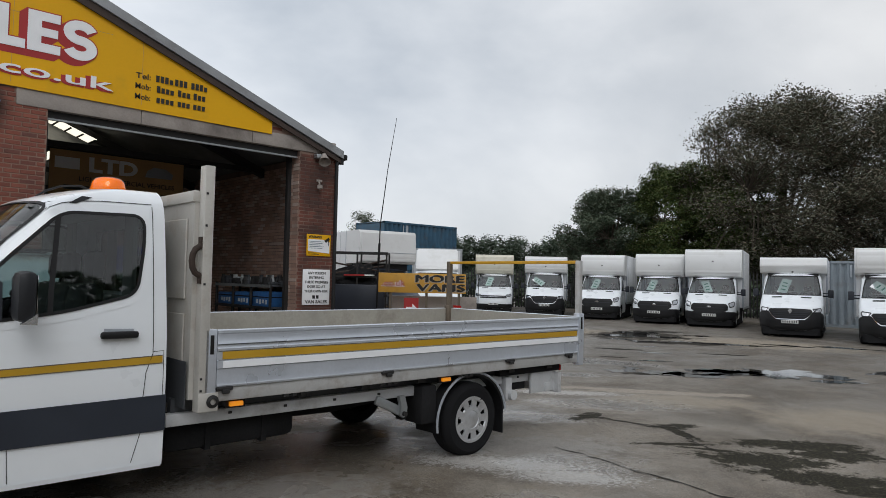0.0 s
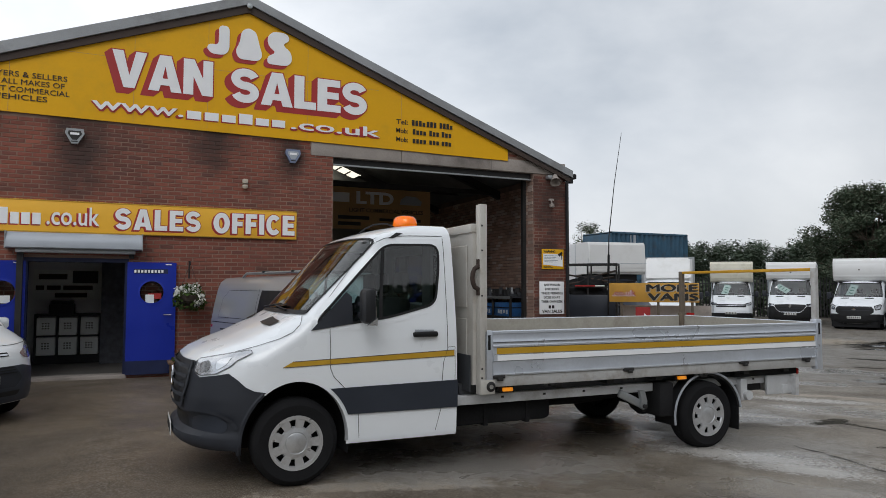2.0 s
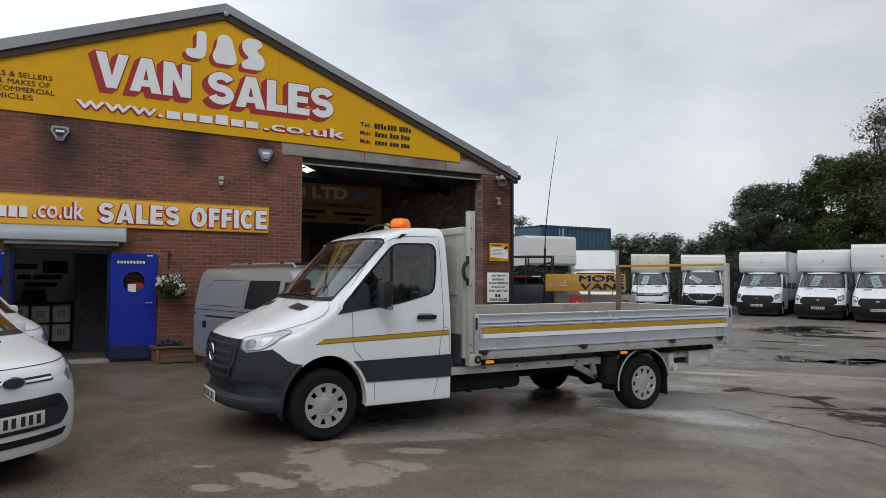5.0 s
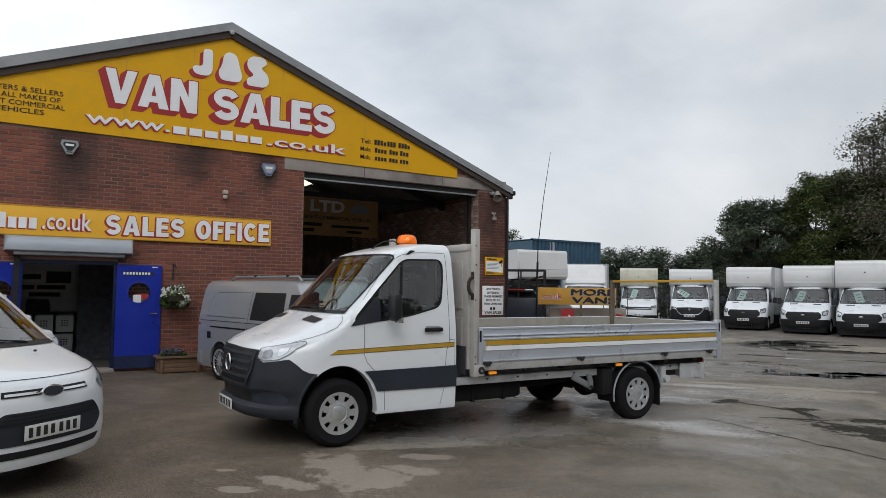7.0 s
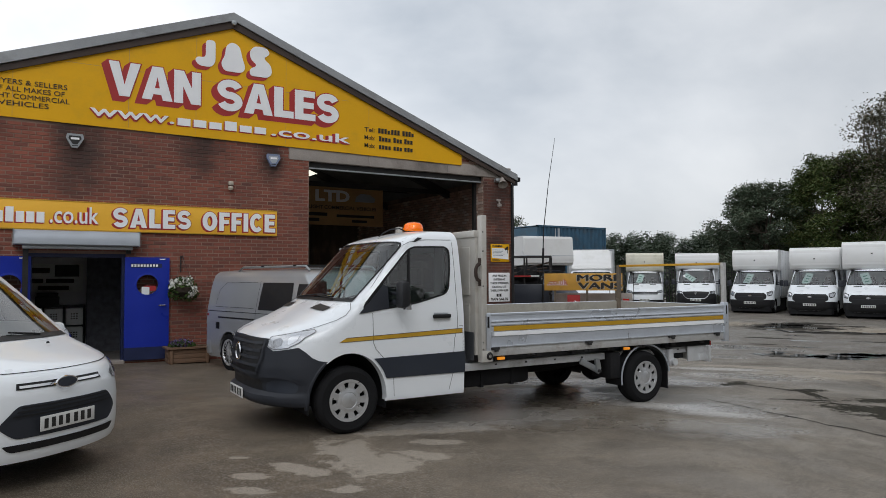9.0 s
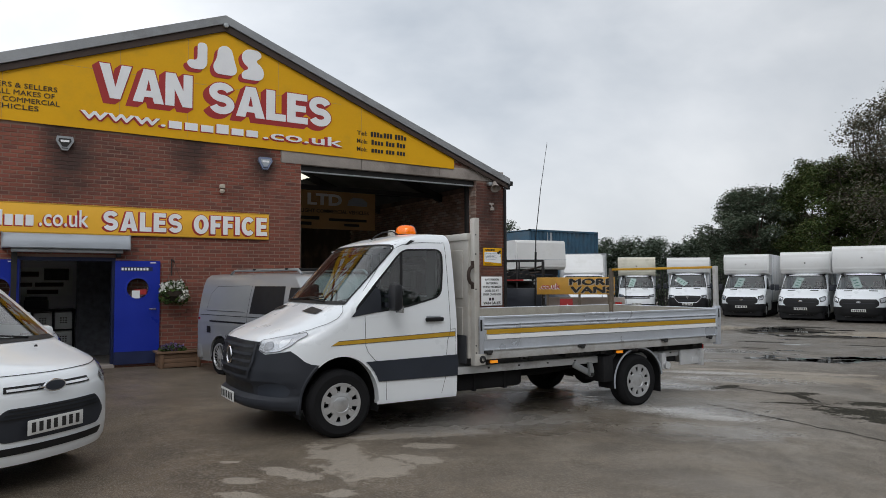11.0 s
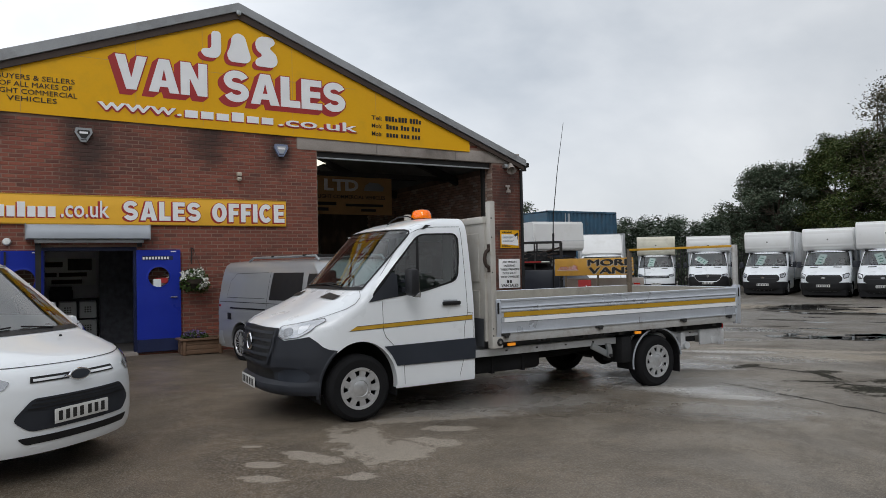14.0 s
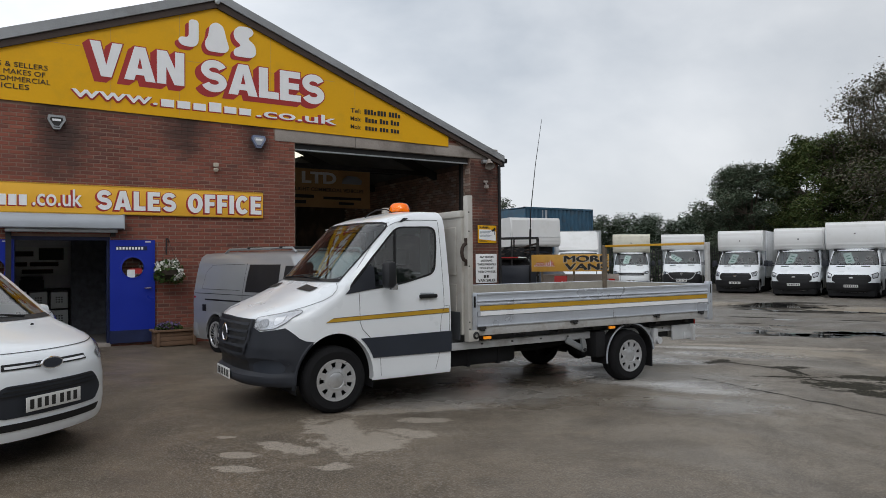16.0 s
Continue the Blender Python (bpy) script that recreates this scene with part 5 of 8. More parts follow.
# ---- vehicles ----
class Shell:
    """A vehicle body as level slices: nose line N(z), half width W(z), corner length C(z). The nose points to -x, the front axle is at x = 0."""

    def __init__(self, N, W, C, rear, m=2.8, n=2.0):
        self.N, self.W, self.C, self.rear, self.m, self.n = N, W, C, rear, m, n

    def at(self, table, z):
        return float(np.interp(z, [a for a, _ in table], [b for _, b in table]))

    def wrap(self, a, z):
        """a: degrees round the nose, 0 in front, -90 to the near side, 90 to the far side; past that, centimetres along the side."""
        N, W, C = self.at(self.N, z), self.at(self.W, z), self.at(self.C, z)
        t, s = abs(a), -1 if a < 0 else 1
        if t <= 90:
            f = radians(t)
            y, x = W * math.sin(f) ** (2 / self.m), N + C - C * max(0.0, math.cos(f)) ** (2 / self.n)
        else:
            y, x = W, N + C + (t - 90) * 0.01
        return Vector((x, s * y, z))

    def side(self, sgn):
        def fn(x, z):
            N, W, C = self.at(self.N, z), self.at(self.W, z), self.at(self.C, z)
            k = min(1.0, max(0.0, (N + C - x) / C))
            return Vector((x, sgn * W * max(0.0, 1 - k ** self.n) ** (1 / self.m), z))
        return fn

    def front(self, y, z):
        N, W, C = self.at(self.N, z), self.at(self.W, z), self.at(self.C, z)
        k = min(1.0, abs(y) / W)
        return Vector((N + C - C * max(0.0, 1 - k ** self.m) ** (1 / self.n), y, z))

    def patch(self, fn, pts, step, off, arches=(), skirt=True):
        """A panel with the outline pts on the surface fn, lifted by off."""
        bm = bmesh.new()
        bm.faces.new([bm.verts.new((a, b, 0)) for a, b in pts])
        sx, sz = step if isinstance(step, tuple) else (step, step)
        for ax, st in ((0, sx), (1, sz)):
            lo, hi = min(p[ax] for p in pts), max(p[ax] for p in pts)
            k = max(1, round((hi - lo) / st))
            for i in range(1, k):
                c = [0, 0, 0]
                c[ax] = lo + (hi - lo) * i / k
                nrm = [0, 0, 0]
                nrm[ax] = 1
                bmesh.ops.bisect_plane(bm, geom=bm.verts[:] + bm.edges[:] + bm.faces[:], dist=1e-6, plane_co=c, plane_no=nrm)
        ex, ez = sx * 0.05, 0.002
        outs = {}
        for v in bm.verts:
            a, b = v.co.x, v.co.y
            p = fn(a, b)
            n = (fn(a + ex, b) - fn(a - ex, b)).cross(fn(a, b + ez) - fn(a, b - ez))
            if n.length < 1e-9:
                n = Vector((-1, 0, 0))
            n.normalize()
            if n.dot(Vector((-0.25 if p.x < 0.9 else 0.0, p.y, max(0.0, p.z - 1.0)))) < 0:
                n.negate()
            v.co = p + n * off
            outs[v] = n
        bmesh.ops.recalc_face_normals(bm, faces=bm.faces)
        if sum(f.normal.dot(outs[f.verts[0]]) for f in bm.faces) < 0:
            bmesh.ops.reverse_faces(bm, faces=bm.faces[:])
        for c, r, *_ in arches:
            dead = [f for f in bm.faces if (Vector((f.calc_center_median().x, 0, f.calc_center_median().z)) - Vector((c[0], 0, c[1]))).length < r and abs(f.calc_center_median().y) > 0.55]
            bmesh.ops.delete(bm, geom=dead, context="FACES")
        return bm

    def body(self, zs, xstep=0.03, nfront=22, holes=(), arches=(), crown=0.05, rear_wall=True, rear_hole=None):
        """The skin, with glazing holes (fn of centre -> bool) and wheel arches left open."""
        bm = bmesh.new()
        rows = []
        top = zs[-1]
        for z in zs:
            N, C = self.at(self.N, z), self.at(self.C, z)
            ns = max(2, round((self.rear - self.at(self.N, zs[0]) - 0.7) / xstep))
            side = [self.rear + (N + C - self.rear) * i / ns for i in range(ns)]
            near = [Vector((x, -self.at(self.W, z), z)) for x in side] + [self.wrap(-90 + 90 * i / nfront, z) for i in range(nfront)]
            far = [Vector((p.x, -p.y, p.z)) for p in reversed(near)]
            rows.append(near + [self.wrap(0, z)] + far)
        cx = (rows[-1][0].x + rows[-1][len(rows[-1]) // 2].x) / 2
        for k in (0.97, 0.9, 0.78, 0.6, 0.35, 0.1):
            rows.append([Vector((cx + (p.x - cx) * (k if p.x < cx else 1), p.y * k, top + crown * (1 - k * k))) for p in rows[len(zs) - 1]])
        V = [[bm.verts.new(p) for p in r] for r in rows]
        for i, (a, b) in enumerate(zip(V, V[1:])):
            for j in range(len(a) - 1):
                c = (a[j].co + a[j + 1].co + b[j].co + b[j + 1].co) / 4
                if any(h(c) for h in holes):
                    continue
                if any((c.x - ax) ** 2 + ((c.z - az) / (kz[0] if kz else 1)) ** 2 < r * r and abs(c.y) > 0.5 for (ax, az), r, *kz in arches):
                    continue
                bm.faces.new((a[j], a[j + 1], b[j + 1], b[j]))
            if rear_wall and not any(h(Vector((self.rear, 0, (a[0].co.z + b[0].co.z) / 2))) for h in holes):
                zm = (a[0].co.z + b[0].co.z) / 2
                if rear_hole and rear_hole[1] < zm < rear_hole[2]:
                    for p, q, s in ((a[0], b[0], -1), (a[-1], b[-1], 1)):
                        bm.faces.new((p, q, bm.verts.new((self.rear, s * rear_hole[0], q.co.z)), bm.verts.new((self.rear, s * rear_hole[0], p.co.z))))
                else:
                    bm.faces.new((a[-1], a[0], b[0], b[-1]))
        bmesh.ops.recalc_face_normals(bm, faces=bm.faces)
        return bm


def inside(poly):
    """Whether (a, b) lies in an outline."""
    def f(a, b):
        hit = False
        for (x0, y0), (x1, y1) in zip(poly, poly[1:] + poly[:1]):
            if (y0 > b) != (y1 > b) and a < (x1 - x0) * (b - y0) / (y1 - y0) + x0:
                hit = not hit
        return hit
    return f


def grow(pts, d):
    """An outline pushed outwards."""
    area = sum(a[0] * b[1] - a[1] * b[0] for a, b in zip(pts, pts[1:] + pts[:1]))
    out = []
    for i, p in enumerate(pts):
        t = (Vector(pts[(i + 1) % len(pts)]) - Vector(pts[i - 1])).normalized()
        n = Vector((t.y, -t.x)) * (1 if area > 0 else -1)
        out.append((p[0] + n.x * d, p[1] + n.y * d))
    return out


def arch_edge(shell, c, r, z0, z1, n=10, kz=1.0):
    """Points (angle, height) round the front of a wheel arch, for outlines that wrap the nose."""
    out = []
    for k in range(n + 1):
        z = z0 + (z1 - z0) * k / n
        x = c[0] - math.sqrt(max(0.0, r * r - ((z - c[1]) / kz) ** 2))
        N, C = shell.at(shell.N, z), shell.at(shell.C, z)
        q = (N + C - x) / C
        out.append((math.degrees(math.acos(min(1.0, q))) if q > 0 else 90 + (x - N - C) * 100, z))
    return out


def arch_ring(shell, c, r0, r1, sgn, a0, a1, off, n=26, kz=1.0):
    """A lip round a wheel arch, on the body side."""
    fn = shell.side(sgn)
    bm = bmesh.new()
    prev = None
    for i in range(n + 1):
        t = radians(a0 + (a1 - a0) * i / n)
        ring = []
        for r, o in ((r0, -0.1), (r0, off * 0.6), ((r0 + r1) / 2, off), (r1, off * 0.3), (r1, -0.01)):
            x, z = c[0] - r * math.cos(t), c[1] + r * kz * math.sin(t)
            p = fn(x, z)
            ring.append(bm.verts.new((p.x, p.y + sgn * o, p.z)))
        if prev:
            for k in range(4):
                bm.faces.new((prev[k], prev[k + 1], ring[k + 1], ring[k]))
        prev = ring
    bmesh.ops.recalc_face_normals(bm, faces=bm.faces)
    return bm


def well(c, r, y0, y1, a0=-14, a1=194, kz=1.0):
    """The dark inside of a wheel arch, open below."""
    bm = bmesh.new()
    prev = None
    for i in range(25):
        t = radians(a0 + (a1 - a0) * i / 24)
        row = [bm.verts.new((c[0] - r * math.cos(t), y, c[1] + r * kz * math.sin(t))) for y in (y0, y1)]
        if prev:
            bm.faces.new((prev[0], prev[1], row[1], row[0]))
        prev = row
    a = [v for v in bm.verts if abs(v.co.y - y0) < 1e-6]
    bm.faces.new(a)
    return bm


def ribbon(shell, fn, pts, w, off):
    """A thin dark seam along a line on the body."""
    bm = bmesh.new()
    prev = None
    fine = []
    for (a0, b0), (a1, b1) in zip(pts, pts[1:]):
        k = max(2, int(math.hypot(a1 - a0, b1 - b0) / 0.04)) if abs(a1 - a0) < 5 else 8
        fine += [(a0 + (a1 - a0) * i / k, b0 + (b1 - b0) * i / k) for i in range(k)]
    fine.append(pts[-1])
    P = [fn(*p) for p in fine]
    for i, p in enumerate(P):
        d = (P[min(i + 1, len(P) - 1)] - P[max(i - 1, 0)]).normalized()
        u, w_ = fine[i]
        eu = 0.5 if abs(u) > 3 else 0.005
        n = (fn(u + eu, w_) - fn(u - eu, w_)).cross(fn(u, w_ + 0.004) - fn(u, w_ - 0.004))
        n = n.normalized() if n.length > 1e-9 else Vector((-1, 0, 0))
        if n.dot(Vector((-0.25 if p.x < 0.9 else 0.0, p.y, max(0.0, p.z - 1.0)))) < 0:
            n.negate()
        s = d.cross(n).normalized()
        row = [bm.verts.new(p + n * off + s * (w / 2) * e) for e in (-1, 1)]
        if prev:
            bm.faces.new((prev[0], prev[1], row[1], row[0]))
        prev = row
    bmesh.ops.recalc_face_normals(bm, faces=bm.faces)
    return bm


def wheel(parent, x, y, z, sgn, r=0.345, rim=0.215, w=0.23, holes=9, style="trim"):
    """A tyre with a rim or trim, facing sgn in y."""
    t = part("wheel", lathe(bmesh.new(), [(rim, -w / 2), (rim + 0.03, -w / 2 - 0.004), (r - 0.05, -w / 2 - 0.008), (r - 0.015, -w / 2 + 0.015), (r, -w / 2 + 0.05), (r, -0.05), (r - 0.008, -0.045), (r - 0.008, -0.035), (r, -0.03), (r, 0.03), (r - 0.008, 0.035), (r - 0.008, 0.045), (r, 0.05), (r, w / 2 - 0.05), (r - 0.015, w / 2 - 0.015), (r - 0.05, w / 2), (rim, w / 2)], 40, "y"), M_TYRE, parent, "black tyre with a silver wheel trim")
    t.location = (x, y, z)
    o = sgn * w / 2
    part("rim_barrel", lathe(bmesh.new(), [(rim + 0.004, o * 0.98), (rim - 0.012, o * 0.95), (rim - 0.02, o * 0.3), (0.0, o * 0.28)], 32, "y"), M_BLACK, t)
    bm = bmesh.new()
    # raised trim: rim ring, centre disc and spokes
    lathe(bm, [(rim + 0.002, o * 0.9), (rim, o * 1.03), (rim - 0.028, o * 1.02), (rim - 0.035, o * 0.9)], 40, "y")
    if style == "trim":
        lathe(bm, [(rim * 0.62, o * 0.86), (rim * 0.58, o * 0.98), (rim * 0.40, o * 1.05), (rim * 0.38, o * 0.99), (rim * 0.34, o * 1.03), (0.0, o * 1.06)], 32, "y")
        spoke = (0.076, holes)
    elif style == "multi":
        lathe(bm, [(rim * 0.3, o * 0.8), (rim * 0.26, o * 0.98), (0.0, o * 1.0)], 24, "y")
        spoke = (0.016, 18)
    else:
        lathe(bm, [(rim * 0.5, o * 0.7), (rim * 0.3, o * 0.8), (0.0, o * 0.86)], 24, "y")
        spoke = (0.05, holes)
    for k in range(spoke[1]):
        a = 2 * math.pi * k / spoke[1]
        rad, tan = Vector((math.cos(a), 0, math.sin(a))), Vector((-math.sin(a), 0, math.cos(a)))
        i, q = rim * (0.55 if style == "trim" else 0.2), rim - 0.02
        vs = [bm.verts.new(rad * rr + tan * (tt * spoke[0] * (0.8 if rr == i else 1.0)) + Vector((0, yy, 0))) for rr in (i, q) for tt in (-0.5, 0.5) for yy in (o * 0.88, o * 1.0)]
        for f in ((0, 1, 3, 2), (4, 6, 7, 5), (0, 4, 5, 1), (2, 3, 7, 6), (1, 5, 7, 3), (0, 2, 6, 4)):
            bm.faces.new([vs[q_] for q_ in f])
    bmesh.ops.recalc_face_normals(bm, faces=bm.faces)
    part("wheel_trim", bm, M_TRIM, t, "silver wheel trim")
    return t


def plate(parent, p, along, w=0.52, h=0.11, tilt=0):
    """A number plate with plain bars."""
    m = Matrix.Translation(p) @ Matrix.Rotation(along, 4, "Z")
    ob = part("number_plate", shift(boxes((-w / 2, w / 2, -0.008, 0.0, -h / 2, h / 2), bevel=0.002), m=m), M_PLATE, parent, "white plate with plain dark bars")
    pieces("plain_bar", shift(boxes(*[(-w / 2 + 0.03 + k * (w - 0.05) / 7 + (0.012 if k > 3 else 0), -w / 2 + 0.03 + k * (w - 0.05) / 7 + 0.034 + (0.012 if k > 3 else 0), -0.011, -0.0075, -h * 0.33, h * 0.33) for k in range(7)]), m=m), M_SBLACK, ob)


def mirror_arm(parent, x, y, z, sgn, big=True, col=None):
    """A door mirror on its arms."""
    col = col or M_PLASTIC
    h, w = (0.285, 0.18) if big else (0.15, 0.17)
    o = 0.16 if big else 0.1
    ob = part("door_mirror", shift(boxes((-0.055, 0.05, 0, sgn * w, -h / 2, h / 2) if sgn > 0 else (-0.055, 0.05, sgn * w, 0, -h / 2, h / 2), bevel=0.04), x, y + sgn * o, z), col, parent, "dark door mirror housing")
    if big:
        part("indicator_lens", shift(prism(bmesh.new(), [(-0.03, -h / 2 - 0.008), (0.05, -h / 2 - 0.014), (0.052, -h / 2 + 0.05), (0.01, -h / 2 + 0.02)], min(sgn * w * 0.78, sgn * (w + 0.004)), max(sgn * w * 0.78, sgn * (w + 0.004))), x, y + sgn * o, z), M_LAMP, ob, "clear indicator lens")
    part("mirror_arm", boxes((x - 0.02, x + 0.02, min(y - sgn * 0.06, y + sgn * (o + 0.02)), max(y - sgn * 0.06, y + sgn * (o + 0.02)), z - h * 0.38, z - h * 0.2), (x - 0.02, x + 0.02, min(y - sgn * 0.06, y + sgn * (o + 0.02)), max(y - sgn * 0.06, y + sgn * (o + 0.02)), z - h * 0.02, z + h * 0.1), bevel=0.008), M_PLASTIC, parent)
    part("mirror_glass", shift(boxes((0.0505, 0.0535, min(sgn * 0.03, sgn * (w - 0.03)), max(sgn * 0.03, sgn * (w - 0.03)), -h * 0.42, h * 0.42), bevel=0.001), x, y + sgn * o, z), M_CHROME, ob)
    return ob


def cabin(parent, x0, x1, half, z0, seats, wheel_y, zc, zt=1.98):
    """Dark seats, dashboard, floor and steering wheel behind the glass."""
    part("cab_floor", boxes((x0 + 0.25, x1 + 0.25, -half, half, z0 - 0.04, z0)), M_UNDER, parent)
    pieces("cab_lining", boxes((x1 + 0.26, x1 + 0.29, -half * 0.97, half * 0.97, z0, zc + 0.12), (x1 + 0.26, x1 + 0.29, -half * 0.97, -0.64, zc + 0.12, zt), (x1 + 0.26, x1 + 0.29, 0.64, half * 0.97, zc + 0.12, zt), (x0 + 0.35, x1 + 0.26, -half * 0.9, half * 0.9, zt - 0.02, zt)), M_HEADL, parent)
    pieces("cab_lining", boxes((x0 - 0.1, x1 + 0.26, -half - 0.03, -half, z0 + 0.3, zc - 0.06), (x0 - 0.1, x1 + 0.26, half, half + 0.03, z0 + 0.3, zc - 0.06)), M_SEAT, parent)
    part("dashboard", shift(prism(bmesh.new(), [(x0 - 0.4, z0 + 0.3), (x0 + 0.05, z0 + 0.3), (x0 + 0.1, zc - 0.1), (x0 - 0.05, zc), (x0 - 0.4, zc - 0.08)], -half * 0.8, half * 0.8)), M_DASH, parent)
    for y in seats:
        s = part("cab_seat", boxes((x1 - 0.5, x1, y - 0.24, y + 0.24, z0, zc - 0.35), bevel=0.05), M_SEAT, parent)
        part("seat_back", shift(boxes((-0.06, 0.07, y - 0.24, y + 0.24, 0, 0.62), bevel=0.06), m=Matrix.Translation((x1, 0, zc - 0.42)) @ Matrix.Rotation(radians(8), 4, "Y")), M_SEAT, s)
        part("headrest", boxes((x1 + 0.08, x1 + 0.17, y - 0.13, y + 0.13, zc + 0.22, zc + 0.42), bevel=0.04), M_SEAT, s)
    part("steering_wheel", shift(lathe(bmesh.new(), [(0.19, -0.015), (0.205, 0.0), (0.19, 0.015), (0.175, 0.0)], 24, "z", closed=True), m=Matrix.Translation((x0 + 0.18, wheel_y, zc + 0.02)) @ Matrix.Rotation(radians(-62), 4, "Y")), M_BLACK, parent)


# --- the dropside pickup ---
def dropside():
    ZS = [0.24, 0.28, 0.32, 0.36, 0.4, 0.44, 0.48, 0.52, 0.56, 0.6, 0.64, 0.68, 0.72, 0.76, 0.8, 0.84, 0.88, 0.92, 0.96, 1.0, 1.025, 1.05, 1.07, 1.09, 1.11, 1.13, 1.15, 1.17, 1.19, 1.21, 1.23, 1.25, 1.27, 1.29, 1.31, 1.33, 1.35, 1.37] + [1.37 + 0.03 * k for k in range(1, 22)] + [2.02, 2.045, 2.065, 2.085, 2.105, 2.125, 2.14]
    sh = Shell(N=[(0.22, -0.72), (0.315, -0.81), (0.35, -0.87), (0.39, -0.882), (0.425, -0.875), (0.45, -0.82), (0.54, -0.82), (0.60, -0.855), (0.7, -0.86), (0.9, -0.84), (1.0, -0.815), (1.05, -0.75), (1.1, -0.635), (1.17, -0.44), (1.25, -0.26), (1.32, -0.105), (1.36, -0.03), (2.0, 0.55), (2.045, 0.62), (2.085, 0.73), (2.12, 0.85), (2.145, 1.0)],
               W=[(0.22, 0.97), (0.35, 1.0), (0.6, 1.01), (0.9, 1.015), (1.15, 1.005), (1.25, 0.995), (1.4, 0.975), (1.7, 0.93), (1.95, 0.885), (2.025, 0.86), (2.075, 0.83), (2.115, 0.78), (2.145, 0.7)],
               C=[(0.22, 0.50), (0.315, 0.59), (0.35, 0.65), (0.39, 0.662), (0.425, 0.655), (0.45, 0.60), (0.54, 0.60), (0.60, 0.635), (0.9, 0.655), (1.0, 0.655), (1.05, 0.65), (1.1, 0.595), (1.17, 0.48), (1.25, 0.38), (1.32, 0.27), (1.36, 0.24), (2.0, 0.23), (2.145, 0.22)], rear=1.39)
    KZ = 1.15
    v = thing("pickup_truck", "white dropside pickup truck with grey bumpers and yellow stripes", "truck", pose(0.794, 5.22, -0.05, 0, 0, -0.6) @ Matrix.Scale(1.022, 4))
    near, far = sh.side(-1), sh.side(1)
    arch = [((0.0, 0.35), 0.442, KZ)]
    WIN = rounded([(0.13, 1.27), (0.45, 1.285), (0.78, 1.33), (1.20, 1.435), (1.25, 1.75), (1.258, 1.955), (0.76, 1.945), (0.46, 1.63)], 0.09, 6)
    EDGE = 71.25
    half_ws = [(58, 1.372), (EDGE, 1.93), (EDGE - 1.5, 1.965), (EDGE - 5, 1.985), (EDGE - 14, 1.998), (40, 2.005), (20, 2.01)]
    ws = half_ws + [(0, 2.012)] + [(-a, z) for a, z in reversed(half_ws)]

    def round_nose(c):
        """The angle round the nose at which a place of the skin lies."""
        k = min(1.0, abs(c.y) / sh.at(sh.W, c.z))
        return math.copysign(math.degrees(math.asin(k ** (sh.m / 2))), c.y)

    in_win, in_ws = inside(grow(WIN, 0.025)), inside([(a * 1.004, z + 0.012 if z > 1.5 else z) for a, z in ws])
    holes = [lambda c: abs(c.y) > 0.6 and in_win(c.x, c.z), lambda c: c.x < sh.front(c.y, c.z).x + 0.12 and in_ws(round_nose(c), c.z), lambda c: c.x > 0.38 and c.z < 0.315, lambda c: c.x < -0.3 and c.z < 0.7]
    cab = part("cab", sh.body(ZS, 0.03, 24, holes, arch, 0.03, rear_hole=(0.62, 1.44, 1.9)), M_WHITE, v, "white cab")
    part("windscreen", sh.patch(sh.wrap, ws, (3.75, 0.06), 0.003), M_GLASS, cab, "raked windscreen")
    part("screen_surround", ribbon(sh, sh.wrap, [(a, z + 0.022) for a, z in ws[1:-1]], 0.05, 0.003), M_WHITE, cab)
    part("screen_rubber", ribbon(sh, sh.wrap, ws, 0.022, 0.006), M_BLACK, cab)
    part("windscreen_band", sh.patch(sh.wrap, [(-60, 1.352), (60, 1.352), (59.5, 1.386), (-59.5, 1.386)], (3, 0.02), 0.009), M_BLACK, cab, "black cowl under the windscreen")
    for sgn, fn in ((-1, near), (1, far)):
        part("side_window", sh.patch(fn, WIN, 0.1, 0.003), M_SGLASS, cab, "tinted door window")
        # rubber frame round the glass
        rim = WIN + WIN[:1]
        part("window_rubber", ribbon(sh, fn, rim, 0.02, 0.007), M_BLACK, cab)
        big = grow(WIN, 0.034)
        part("window_surround", ribbon(sh, fn, big + big[:1], 0.05, 0.002), M_WHITE, cab)
        part("window_divider", ribbon(sh, fn, [(0.695, 1.318), (0.70, 1.45), (0.74, 1.915)], 0.03, 0.008), M_BLACK, cab)
        part("mirror_base", sh.patch(fn, [(0.10, 1.229), (0.24, 1.25), (0.45, 1.28), (0.45, 1.5), (0.40, 1.54), (0.25, 1.38)], 0.08, 0.012), M_PLASTIC, cab)
        part("rub_strip", sh.patch(fn, [(1.392, 0.78), (1.392, 0.545)] + [(math.sqrt(0.445 ** 2 - ((z - 0.35) / KZ) ** 2), z) for z in (0.55, 0.58, 0.61, 0.64, 0.67, 0.70, 0.735, 0.765)], 0.08, 0.014), M_STRIP, cab, "dark blue-grey side trim")
        part("yellow_stripe", sh.patch(fn, [(-0.12, 0.947), (1.365, 0.986), (1.365, 1.036), (-0.04, 0.99)], 0.1, 0.003), M_YTAPE, cab, "yellow reflective stripe")
        part("stripe_edge", ribbon(sh, fn, [(-0.12, 0.947), (1.365, 0.986)], 0.006, 0.005), M_BROWN, cab)
        part("stripe_edge", ribbon(sh, fn, [(-0.04, 0.99), (1.365, 1.036)], 0.006, 0.005), M_BROWN, cab)
        part("sill", sh.patch(fn, [(0.40, 0.315), (1.38, 0.315), (1.38, 0.345), (0.40, 0.345)], 0.1, 0.012), M_WHITE, cab)
        part("arch_lip", arch_ring(sh, (0, 0.35), 0.420, 0.476, sgn, 52, 184, 0.003, kz=KZ), M_WHITE, cab)
